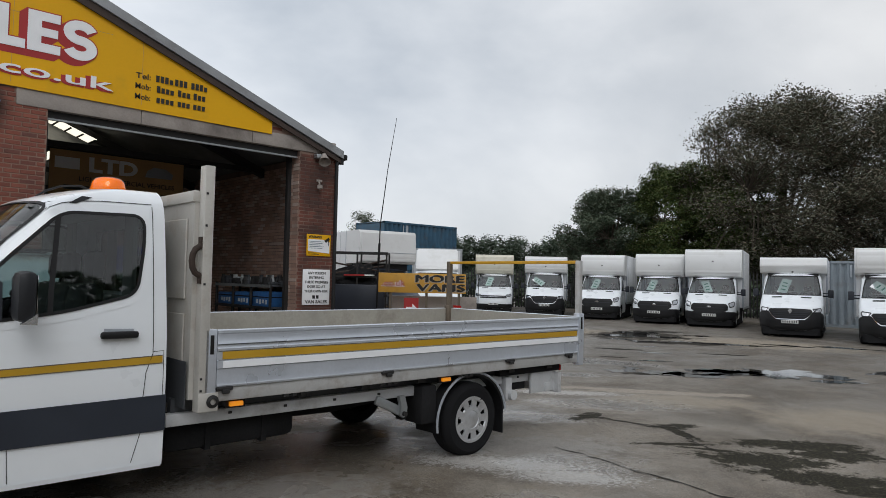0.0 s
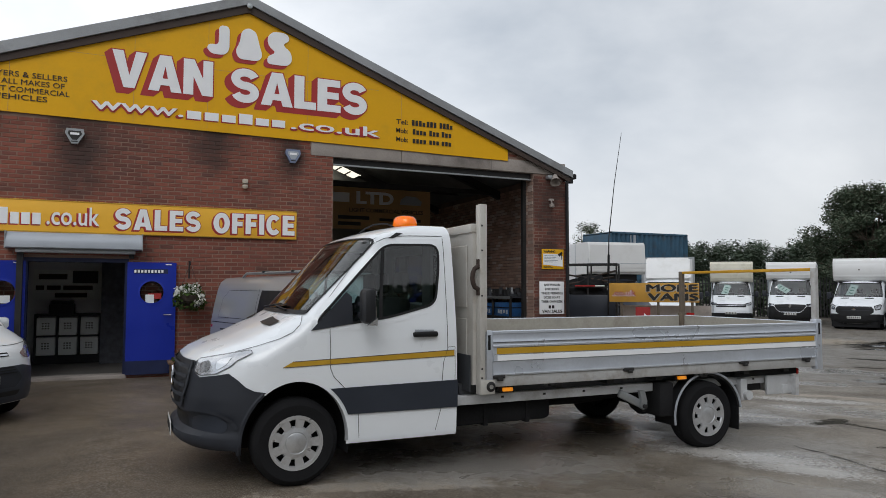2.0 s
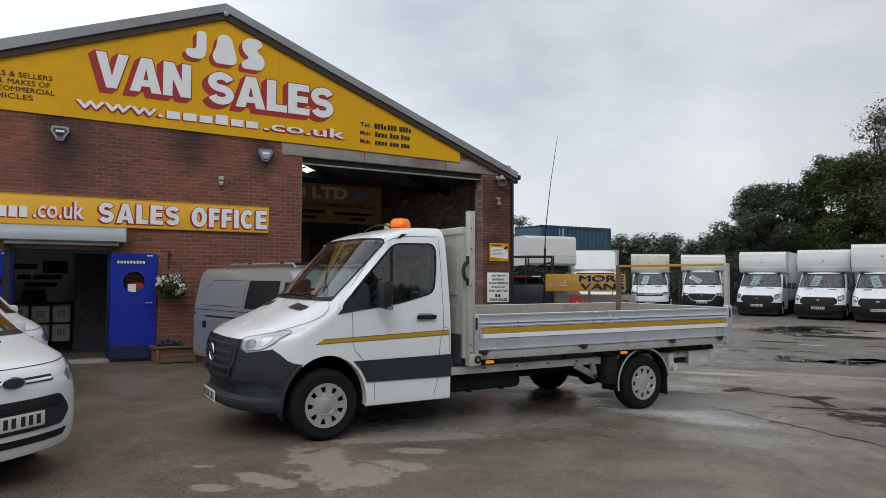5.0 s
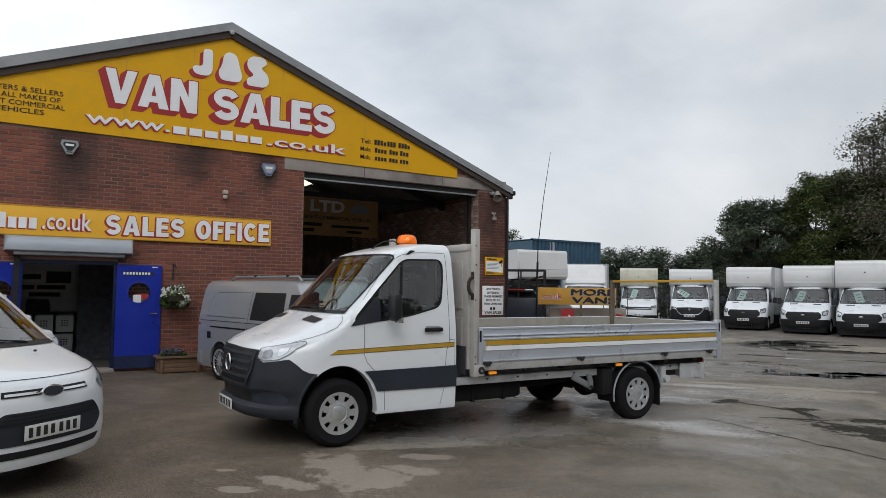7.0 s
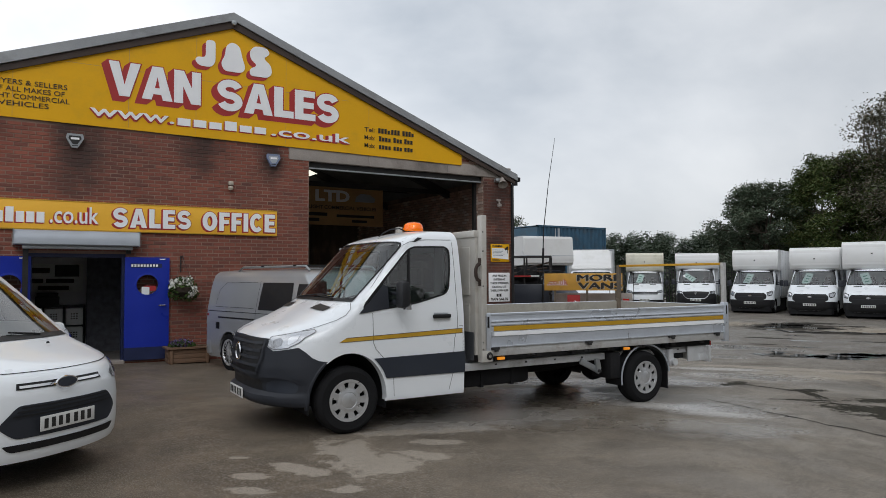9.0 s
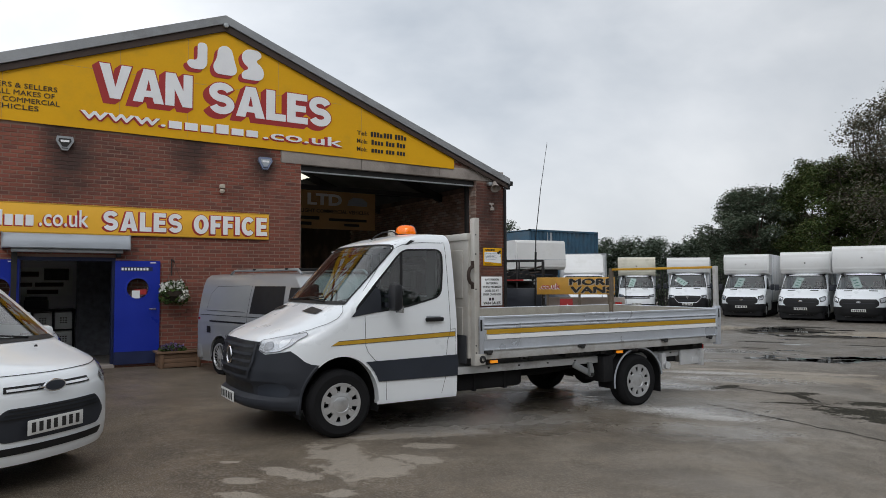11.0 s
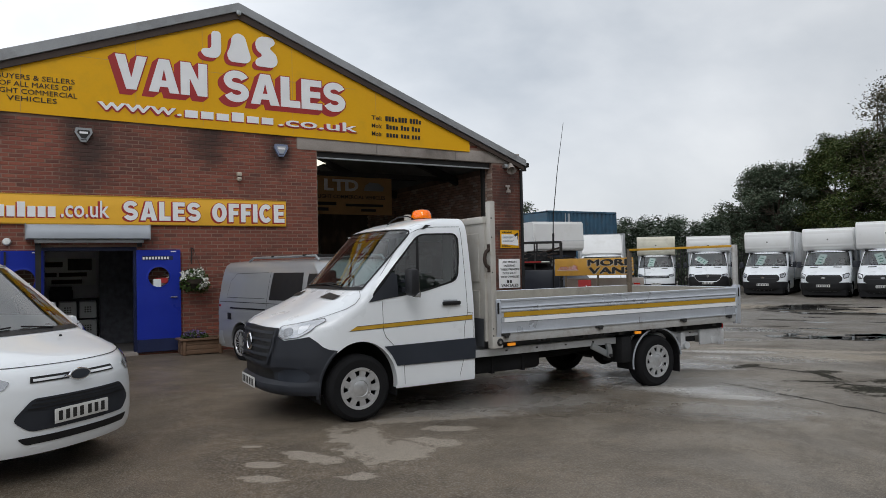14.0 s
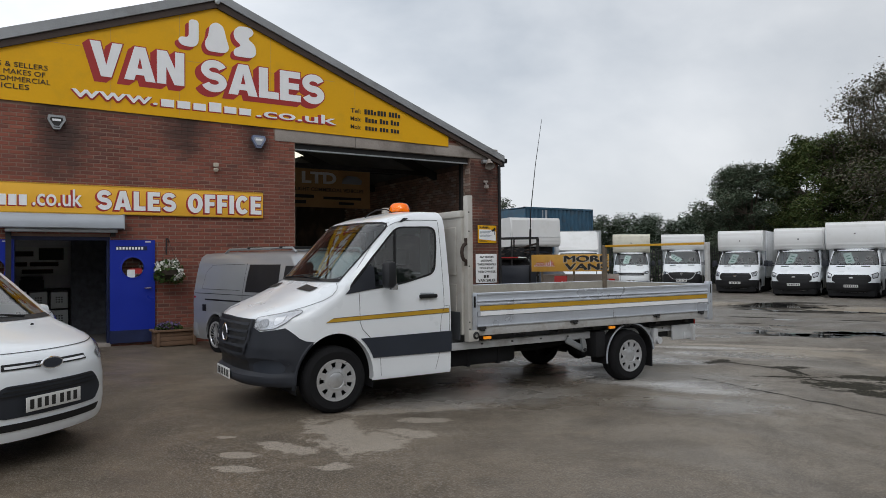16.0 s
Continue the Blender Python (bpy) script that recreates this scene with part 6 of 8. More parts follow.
        part("arch_lip", arch_ring(sh, (0, 0.35), 0.420, 0.455, sgn, -8, 53, 0.014, kz=KZ), M_PLASTIC, cab)
        part("door_seam", ribbon(sh, fn, [(0.26, 1.24), (0.262, 0.93), (0.29, 0.86), (0.40, 0.745)], 0.0048, 0.003), M_BLACK, cab)
        part("door_seam", ribbon(sh, fn, [(1.31, 2.02), (1.302, 1.05), (1.26, 0.93), (1.245, 0.745)], 0.0048, 0.003), M_BLACK, cab)
        part("door_seam", ribbon(sh, fn, [(0.50, 0.545), (0.51, 0.35)], 0.0045, 0.003), M_BLACK, cab)
        part("door_seam", ribbon(sh, fn, [(1.24, 0.545), (1.19, 0.36)], 0.0045, 0.003), M_BLACK, cab)
        part("flap_seam", ribbon(sh, fn, [(1.302, 1.062), (1.372, 1.066), (1.37, 0.745)], 0.004, 0.003), M_BLACK, cab)
        part("roof_seam", ribbon(sh, fn, [(0.27, 1.5), (0.5, 1.785), (0.6, 1.895), (0.68, 1.96), (0.76, 2.0), (0.86, 2.022), (1.0, 2.032), (1.31, 2.036)], 0.005, 0.004), M_BLACK, cab)
        part("bonnet_seam", ribbon(sh, fn, [(-0.46, 1.07), (-0.30, 1.115), (-0.13, 1.17), (-0.03, 1.22), (0.03, 1.28), (0.06, 1.345)], 0.005, 0.004), M_BLACK, cab)
        h = sgn * 1.0
        hd = part("door_handle", shift(boxes((0.97, 1.2, -0.018, 0.018, -0.022, 0.024), bevel=0.016), 0, h + sgn * 0.035, 1.18), M_BLACK, cab, "black door handle")
        part("handle_bowl", sh.patch(fn, [(0.99, 1.155), (1.17, 1.155), (1.18, 1.215), (1.0, 1.22)], 0.06, 0.003), M_SHUT, cab)
        mirror_arm(cab, 0.52, sgn * 0.94, 1.43, sgn, True, M_MIRR)
        lamp = rounded([(32 * sgn, 1.005), (62 * sgn, 1.085), (67 * sgn, 1.06), (60 * sgn, 0.965), (51 * sgn, 0.905), (38 * sgn, 0.885), (31 * sgn, 0.915)], 1.2, 3)
        hl = part("headlight", sh.patch(sh.wrap, lamp, (4, 0.03), 0.008), M_LAMP, cab, "clear headlight")
        part("lamp_core", sh.patch(sh.wrap, rounded([(36 * sgn, 0.985), (44 * sgn, 1.005), (45 * sgn, 0.925), (37 * sgn, 0.90)], 2.5, 4), (3, 0.02), 0.012), M_LAMPIN, hl)
        part("lamp_core", sh.patch(sh.wrap, rounded([(49 * sgn, 1.005), (57 * sgn, 1.035), (58 * sgn, 0.985), (50 * sgn, 0.925)], 2.5, 4), (3, 0.02), 0.012), M_CHROME, hl)
        part("lamp_edge", ribbon(sh, sh.wrap, lamp + lamp[:1], 0.004, 0.011), M_PLASTIC, hl)
        part("bonnet_vent", sh.patch(lambda a, b: sh.front(a, b), [(sgn * 0.36, 1.275), (sgn * 0.70, 1.255), (sgn * 0.72, 1.295), (sgn * 0.40, 1.322)], 0.03, 0.008), M_BLACK, cab, "black bonnet vent")
        part("roof_gutter_vent", sh.patch(fn, [(0.80, 2.003), (0.84, 2.003), (0.94, 2.05), (0.88, 2.055)], 0.03, 0.006), M_BLACK, cab)
    # bumper and grille wrap
    ARC = arch_edge(sh, (0, 0.35), 0.432, 0.32, 0.76, 12, KZ)
    bumper = part("bumper", sh.patch(sh.wrap, [(-a, z) for a, z in reversed(ARC)] + ARC + [(79, 0.775), (73, 0.805), (67, 0.86), (60, 0.91), (51, 0.892), (38, 0.87), (31, 0.91), (31, 0.99), (0, 1.0), (-31, 0.99), (-31, 0.91), (-38, 0.87), (-51, 0.892), (-60, 0.91), (-67, 0.86), (-73, 0.805), (-79, 0.775)], (3, 0.02), 0.007), M_PLASTIC, cab, "dark grey plastic front bumper")
    part("grille_mouth", sh.patch(sh.wrap, [(-28.5, 0.985), (28.5, 0.985), (27, 0.80), (22, 0.64), (-22, 0.64), (-27, 0.80)], (4, 0.05), 0.012), M_BLACK, bumper, "black slatted grille")
    for k in range(4):
        z = 0.70 + 0.075 * k
        part("grille_slat", sh.patch(sh.wrap, [(-24 - k, z), (24 + k, z), (24.5 + k, z + 0.03), (-24.5 - k, z + 0.03)], (4, 0.03), 0.028), M_PLASTIC, bumper)
    part("grille_surround", ribbon(sh, sh.wrap, [(-29.5, 0.985), (-28, 0.80), (-22.5, 0.635), (22.5, 0.635), (28, 0.80), (29.5, 0.985)], 0.03, 0.03), M_PLASTIC, bumper)
    part("badge_ring", lathe(bmesh.new(), [(0.09, -0.01), (0.1, 0.0), (0.09, 0.01), (0.08, 0.0)], 28, "x", (-0.877, 0, 0.82), closed=True), M_CHROME, bumper, "chrome ring badge")
    part("badge_disc", lathe(bmesh.new(), [(0.08, -0.004), (0.0, -0.004)], 24, "x", (-0.873, 0, 0.82)), M_BLACK, bumper)
    for s in (-1, 1):
        part("bumper_ridge", ribbon(sh, sh.wrap, [(s * 27, 0.615), (s * 36, 0.622), (s * 48, 0.62), (s * 57, 0.6), (s * 64, 0.555), (s * 68, 0.49)], 0.03, 0.024), M_PLASTIC, bumper)
        part("lower_intake", sh.patch(sh.wrap, rounded([(s * 30, 0.45), (s * 58, 0.452), (s * 62, 0.51), (s * 56, 0.59), (s * 40, 0.585), (s * 30, 0.55)], 2.0), (4, 0.04), 0.012), M_STRIP, bumper)
    part("centre_intake", sh.patch(sh.wrap, [(-26, 0.47), (26, 0.47), (24, 0.58), (-24, 0.58)], (4, 0.04), 0.011), M_BLACK, bumper)
    plate(bumper, (-0.892, 0.0, 0.40), radians(-90))
    for s in (-1, 1):
        part("wiper", rod(bmesh.new(), [sh.front(y, z) + Vector((-0.02, 0, 0.012)) for y, z in ((s * 0.55, 1.375), (s * 0.1, 1.40), (s * 0.1 - 0.35, 1.42))], 0.009, 6), M_BLACK, cab)
    part("rear_window", boxes((1.385, 1.39, -0.63, 0.63, 1.43, 1.91)), M_SGLASS, cab, "rear cab window")
    # inside of the cab, wheel wells, underside
    cabin(cab, 0.25, 0.95, 0.85, 0.62, (-0.45, 0.1, 0.5), 0.45, 1.3, 1.99)
    for s in (-1, 1):
        a, b = sorted((s * 0.45, s * 0.97))
        part("wheel_well", well((0, 0.35), 0.435, s * 0.45, s * 0.975, kz=KZ), M_UNDER, cab)
    part("underside", boxes((-0.5, 1.4, -0.5, 0.5, 0.27, 0.6), (0.45, 1.4, -0.9, 0.9, 0.33, 0.6)), M_UNDER, cab)
    # beacon
    bc = part("beacon", shift(lathe(bmesh.new(), [(0.0, 0.0), (0.11, 0.0), (0.115, 0.02), (0.105, 0.03), (0.0, 0.03)], 28, "z"), m=Matrix.Translation((1.28, 0, 2.158)) @ Matrix.Diagonal((1.1, 1.2, 1, 1))), M_BLACK, v, "amber flashing roof beacon")
    part("dome", shift(lathe(bmesh.new(), [(0.106, 0.0), (0.11, 0.015), (0.098, 0.06), (0.08, 0.078), (0.05, 0.085), (0.0, 0.087)], 28, "z"), m=Matrix.Translation((1.28, 0, 2.182)) @ Matrix.Diagonal((1.18, 1.3, 1.4, 1))), M_BEACON, bc)
    part("dome_liner", shift(lathe(bmesh.new(), [(0.102, 0.003), (0.106, 0.016), (0.094, 0.058), (0.077, 0.075), (0.048, 0.082), (0.0, 0.084)], 28, "z"), m=Matrix.Translation((1.28, 0, 2.182)) @ Matrix.Diagonal((1.18, 1.3, 1.4, 1))), M_AMBER, bc)
    part("lamp", lathe(bmesh.new(), [(0.0, 0.0), (0.022, 0.0), (0.025, 0.06), (0.0, 0.075)], 12, "z", (1.27, -0.02, 2.186)), M_BULB, bc)
    part("wire", rod(bmesh.new(), [(1.19, 0.0, 2.175), (1.08, -0.02, 2.215), (0.95, -0.02, 2.2), (0.84, -0.05, 2.15), (0.78, -0.05, 2.1)], 0.008, 6), M_BLACK, bc)
    # wheels
    wheel(v, 0.0, -0.875, 0.35, -1)
    wheel(v, 0.0, 0.875, 0.35, 1)
    wheel(v, 4.27, -0.90, 0.262, -1)
    wheel(v, 4.27, 0.90, 0.262, 1)
    part("rear_axle", rod(bmesh.new(), [(4.27, -0.85, 0.262), (4.27, 0.85, 0.262)], 0.07), M_UNDER, v)
    part("differential", lathe(bmesh.new(), [(0.0, -0.17), (0.14, -0.1), (0.17, 0.0), (0.14, 0.1), (0.0, 0.17)], 16, "y", (4.27, 0, 0.27)), M_UNDER, v)
    # chassis
    X0, X1 = 1.45, 5.55
    for s in (-1, 1):
        a, b = sorted((s * 0.80, s * 0.88))
        part("chassis_rail", boxes((X0, X1, a, b, 0.525, 0.612), bevel=0.01), M_CHASSIS, v, "light grey chassis rail")
        a, b = sorted((s * 0.77, s * 0.83))
        # The rail's dark colour carries the shade under the bed; itself it is lighter.
        part("subframe_rail", boxes((X0 + 0.05, X1, a, b, 0.613, 0.709)), M_FENCE, v, "subframe rail coloured dark for the shade under the bed")
        a, b = sorted((s * 0.88, s * 0.883))
        pieces("rail_bolt", boxes(*[(1.9 + 0.45 * k, 1.925 + 0.45 * k, a - 0.006, b + 0.006, 0.57, 0.588) for k in range(8)]), M_STEEL, v)
    pieces("cross_bearer", boxes(*[(1.8 + 0.6 * k, 1.88 + 0.6 * k, -1.0, 1.0, 0.655, 0.71) for k in range(7)]), M_STEEL, v)
    part("fuel_tank", boxes((1.5, 2.55, -0.72, -0.3, 0.3, 0.53), bevel=0.06), M_UNDER, v)
    pieces("tank_strap", boxes((1.8, 1.84, -0.73, -0.3, 0.295, 0.53), (2.25, 2.29, -0.73, -0.3, 0.295, 0.53)), M_UNDER, v)
    part("exhaust", rod(bmesh.new(), [(1.4, -0.2, 0.4), (3.2, -0.25, 0.38), (4.0, -0.3, 0.45)], 0.045), M_UNDER, v)
    part("silencer", rod(bmesh.new(), [(2.75, 0.2, 0.42), (3.7, 0.2, 0.42)], 0.11, 14), M_UNDER, v)
    part("spare_wheel", lathe(bmesh.new(), [(0.12, -0.1), (0.33, -0.1), (0.34, 0.0), (0.33, 0.1), (0.12, 0.1)], 28, "z", (5.0, 0.1, 0.38)), M_TYRE, v)
    hinge = part("lock_lever", shift(boxes((0, 0.3, -0.02, 0.02, -0.045, 0.035), bevel=0.015), m=Matrix.Translation((3.22, -0.9, 0.54)) @ Matrix.Rotation(radians(25), 4, "Y")), M_GALV, v, "painted steel lever under the bed")
    part("lever_plate", prism(bmesh.new(), [(3.44, 0.55), (3.5, 0.55), (3.53, 0.45), (3.525, 0.375), (3.485, 0.36), (3.45, 0.385), (3.46, 0.46)], -0.95, -0.91), M_GALV, v)
    part("lever_pin", lathe(bmesh.new(), [(0.0, -0.045), (0.022, -0.045), (0.022, 0.03), (0.0, 0.03)], 12, "y", (3.492, -0.93, 0.395)), M_STEEL, v)
    part("leaf_spring", boxes((3.6, 4.9, -0.78, -0.7, 0.3, 0.36), (3.8, 4.7, -0.78, -0.7, 0.26, 0.3)), M_UNDER, v)
    for x in (1.89, 3.92):
        m_ = part("side_marker", boxes((x - 0.052, x + 0.052, -1.035, -1.005, 0.648, 0.683), bevel=0.008), M_AMBER, v, "amber side marker lamp")
        part("marker_base", boxes((x - 0.075, x + 0.075, -1.008, -0.98, 0.635, 0.7)), M_BLACK, m_)
    # mudguards
    for s in (-1, 1):
        bm = bmesh.new()
        prev = None
        for i in range(25):
            t = radians(-12 + 186 * i / 24)
            ring = []
            for r, y in ((0.425, 0.72), (0.425, 1.01), (0.445, 1.02), (0.45, 0.72)):
                ring.append(bm.verts.new((4.27 - r * math.cos(t), s * y, 0.27 + r * 0.95 * math.sin(t))))
            if prev:
                for k in range(4):
                    bm.faces.new((prev[k], prev[(k + 1) % 4], ring[(k + 1) % 4], ring[k]))
            prev = ring
        bmesh.ops.recalc_face_normals(bm, faces=bm.faces)
        mg = part("mudguard", bm, M_BLACK, v, "black rear mudguard with a pale edge")
        part("edge_trim", rod(bmesh.new(), [(4.27 - 0.45 * math.cos(radians(t)), s * 1.022, 0.27 + 0.43 * math.sin(radians(t))) for t in range(-10, 175, 8)], 0.012, 6), M_SHUT, mg)
        part("mud_flap", boxes((4.69, 4.705, min(s * 0.74, s * 1.01), max(s * 0.74, s * 1.01), 0.08, 0.36)), M_BLACK, mg)
        part("side_skirt", boxes((3.66, 3.84, min(s * 0.74, s * 0.99), max(s * 0.74, s * 0.99), 0.28, 0.62), bevel=0.02), M_UNDER, mg)
    # rear underrun and lamps
    part("underrun_plate", boxes((5.22, 5.62, -0.93, -0.90, 0.40, 0.615), (5.60, 5.65, -0.99, -0.62, 0.38, 0.60), bevel=0.006), M_CHASSIS, v, "light grey rear bracket plate")
    part("underrun_plate", boxes((4.85, 5.5, 0.78, 0.82, 0.42, 0.66), (5.46, 5.52, 0.62, 0.9, 0.40, 0.655), bevel=0.006), M_CHASSIS, v)
    # Black boxes fill the space above and ahead of the bracket plate.
    part("rear_black_band", boxes((4.72, 5.66, -0.95, -0.885, 0.617, 0.70), (4.75, 5.2, -0.86, -0.83, 0.45, 0.60)), M_UNDER, v, "black band above and ahead of the rear bracket plate")
    part("underrun_bar", boxes((5.44, 5.52, -0.95, 0.95, 0.4, 0.5), bevel=0.01), M_CHASSIS, v)
    part("tail_lamp", boxes((5.66, 5.69, -0.96, -0.7, 0.61, 0.675), bevel=0.01), M_REDL, v, "red tail lamp cluster")
    part("tail_lamp", boxes((5.49, 5.53, 0.7, 0.98, 0.61, 0.675), bevel=0.01), M_REDL, v, "red tail lamp cluster")
    part("lamp_bracket", boxes((4.82, 4.92, -0.94, -0.84, 0.36, 0.6), bevel=0.02), M_CHASSIS, v)
    part("work_lamp", lathe(bmesh.new(), [(0.0, -0.03), (0.05, -0.03), (0.055, 0.02), (0.0, 0.03)], 16, "y", (4.9, -0.95, 0.42)), M_CHASSIS, v)
    # bed
    B0, B1, HW = 1.62, 5.86, 1.06
    floor_ = part("bed_floor", boxes((B0, B1, -HW + 0.02, HW - 0.02, 0.71, 0.80)), M_ALUIN, v, "worn bed floor")
    part("bed_side_rail", boxes((B0 - 0.02, B1, -HW - 0.005, -HW + 0.06, 0.70, 0.80), bevel=0.008), M_GALVP, v, "grey bed side rail")
    part("bed_side_rail", boxes((B0 - 0.02, B1, HW - 0.06, HW + 0.005, 0.70, 0.80), bevel=0.008), M_GALVP, v, "grey bed side rail")
    part("bed_end_rail", boxes((B1, B1 + 0.04, -HW, HW, 0.70, 0.80), bevel=0.008), M_GALVP, v)

    def board(name, length, m, inner):
        """An aluminium profile board along x with ribs on its face."""
        prof = [(0.0, 0.80), (-0.022, 0.80), (-0.026, 0.812), (-0.022, 0.825), (-0.02, 0.90), (-0.02, 0.925), (-0.03, 0.93), (-0.03, 0.982), (-0.018, 0.987), (-0.018, 1.045), (-0.024, 1.05), (-0.026, 1.065), (-0.018, 1.075), (-0.018, 1.09), (-0.027, 1.097), (-0.024, 1.11), (-0.02, 1.12), (-0.02, 1.165), (-0.028, 1.172), (-0.028, 1.19), (-0.012, 1.197), (0.0, 1.19)]
        bm = bmesh.new()
        rows = [[bm.verts.new((x, y, z)) for y, z in prof] for x in (0, length)]
        for k in range(len(prof) - 1):
            bm.faces.new((rows[0][k], rows[0][k + 1], rows[1][k + 1], rows[1][k]))
        bm.faces.new(rows[0])
        bm.faces.new(list(reversed(rows[1])))
        bmesh.ops.recalc_face_normals(bm, faces=bm.faces)
        b = part(name, shift(bm, m=m), M_ALU, v, "ribbed aluminium drop side", smooth=25)
        part("inner_face", shift(boxes((0, length, 0.0005, 0.006, 0.80, 1.19)), m=m), M_ALUIN, b, "scuffed beige inner face")
        return b

    ml = Matrix.Translation((B0 + 0.09, -HW, 0))
    bl = board("side_board", B1 - B0 - 0.13, ml, True)
    part("yellow_tape", boxes((B0 + 0.13, B1 - 0.06, -HW - 0.0215, -HW - 0.0185, 0.99, 1.043)), M_YTAPE, bl, "yellow reflective tape")
    part("white_tape", boxes((B0 + 0.13, B1 - 0.06, -HW - 0.0325, -HW - 0.0302, 0.932, 0.98)), M_WTAPE, bl, "white reflective tape")
    # Thin dark strips laid on for the shadow lines in the profile's grooves.
    for z, d in ((0.928, 0.0235), (0.9845, 0.0245), (1.0475, 0.022), (1.0925, 0.0235)):
        part("groove_shade_line", boxes((B0 + 0.1, B1 - 0.05, -HW - d - 0.001, -HW - d + 0.003, z - 0.0018, z + 0.0018)), M_FENCE, bl)
    board("side_board", B1 - B0 - 0.13, Matrix.Translation((B1 - 0.04, HW, 0)) @ Matrix.Rotation(math.pi, 4, "Z"), True)
    board("tail_board", 2 * HW - 0.06, Matrix.Translation((B1 + 0.02, -HW + 0.03, 0)) @ Matrix.Rotation(math.pi / 2, 4, "Z"), True)
    for s in (-1, 1):
        y0, y1 = sorted((s * (HW - 0.05), s * (HW + 0.03)))
        part("corner_catch", boxes((B0, B0 + 0.085, y0, y1, 0.72, 1.20), bevel=0.008), M_ALU, v, "aluminium corner pillar with slot")
        part("catch_slot", boxes((B0 + 0.035, B0 + 0.06, s * (HW + 0.033) - 0.003, s * (HW + 0.033) + 0.003, 1.03, 1.16), bevel=0.002), M_BLACK, v)
        part("corner_catch", boxes((B1 - 0.035, B1 + 0.055, y0, y1, 0.67, 1.23), bevel=0.008), M_ALU if s < 0 else M_BROWN, v, "aluminium corner pillar with slot" if s < 0 else "rusty brown corner pillar")
        part("catch_slot", boxes((B1 - 0.005, B1 + 0.02, s * (HW + 0.033) - 0.003, s * (HW + 0.033) + 0.003, 1.06, 1.19), bevel=0.002), M_BLACK, v)
        # rear post of the gantry
        py0, py1 = sorted((s * (HW - 0.045), s * (HW + 0.015)))
        part("rear_post", boxes((B1 - 0.02, B1 + 0.04, py0, py1, 0.68, 1.81), bevel=0.008), M_GALVP if s < 0 else M_BROWN, v, "grey gantry post" if s < 0 else "rusty brown gantry post")
    for x in (B0 + 0.15, 3.2, 4.72, B1 - 0.2):
        lt = part("board_latch", boxes((x - 0.06, x + 0.06, -HW - 0.035, -HW - 0.004, 0.775, 0.805), bevel=0.008), M_STEEL, v, "dark steel board latch")
        part("latch_hook", boxes((x - 0.02, x + 0.03, -HW - 0.05, -HW - 0.02, 0.755, 0.785), bevel=0.006), M_STEEL, lt)
    pieces("rail_loop", boxes(*[(2.25 + 0.9 * k + dx, 2.29 + 0.9 * k + dx, -HW + 0.0, -HW + 0.03, 0.68, 0.70) for k in range(3) for dx in (0, 0.07, 0.14)]), M_STEEL, v)
    part("gantry_bar", boxes((B1 - 0.01, B1 + 0.03, -HW + 0.015, HW - 0.015, 1.775, 1.81), bevel=0.006), M_YBAR, v, "yellow painted cross bar between the rear posts")
    part("reflector", boxes((B1 - 0.03, B1 - 0.02, HW - 0.28, HW - 0.14, 1.205, 1.235)), M_REDL, v)
    # headboard
    hb = part("headboard", boxes((B0 - 0.07, B0 - 0.035, -HW + 0.06, HW - 0.06, 0.72, 2.07)), M_POST, v, "pale grey steel headboard behind the cab")
    pieces("pressed_panel", boxes((B0 - 0.085, B0 - 0.071, -HW + 0.16, -0.05, 1.4, 1.96), (B0 - 0.085, B0 - 0.071, 0.05, HW - 0.16, 1.4, 1.96), (B0 - 0.085, B0 - 0.071, -HW + 0.16, HW - 0.16, 0.8, 1.3), bevel=0.012), M_POST, hb)
    # Dark sheet stands for the shade between the cab and the headboard's foot.
    part("lower_shade_sheet", boxes((B0 - 0.092, B0 - 0.086, -HW + 0.07, HW - 0.07, 0.66, 0.98)), M_FENCE, hb, "dark sheet put in for the shade low on the headboard")
    part("top_rail", boxes((B0 - 0.09, B0 - 0.02, -HW + 0.05, HW - 0.05, 2.07, 2.15), bevel=0.01), M_POST, hb)
    for s in (-1, 1):
        a, b = sorted((s * (HW - 0.06), s * (HW + 0.03)))
        part("head_post", boxes((B0 - 0.04, B0 + 0.03, a, b, 0.64, 2.32), bevel=0.006), M_POST, hb, "tall pale grey headboard post")
        pieces("post_hole", boxes(*[(B0 - 0.03, B0 - 0.015, s * (HW + 0.031) - 0.002, s * (HW + 0.031) + 0.002, z, z + 0.015) for z in (0.7, 0.78, 0.86, 1.5, 1.9, 2.12)]), M_STEEL, hb)
    part("grab_handle", rod(bmesh.new(), [(B0 - 0.025, -HW, 1.765), (B0 - 0.050, -HW, 1.765), (B0 - 0.080, -HW, 1.745), (B0 - 0.097, -HW, 1.71), (B0 - 0.103, -HW, 1.665), (B0 - 0.097, -HW, 1.62), (B0 - 0.080, -HW, 1.585), (B0 - 0.050, -HW, 1.567), (B0 - 0.025, -HW, 1.565)], 0.021, 10), M_RUST, hb, "rusty grab handle")
    part("handle_foot", boxes((B0 - 0.050, B0 - 0.033, -HW - 0.02, -HW + 0.03, 1.51, 1.58)), M_RUST, hb)
    part("handle_foot", boxes((B0 - 0.050, B0 - 0.033, -HW - 0.02, -HW + 0.03, 1.75, 1.83)), M_RUST, hb)
    part("foot_plate", boxes((B0 - 0.04, B0 + 0.1, -HW - 0.036, -HW - 0.031, 0.645, 0.77), bevel=0.002), M_POST, hb)
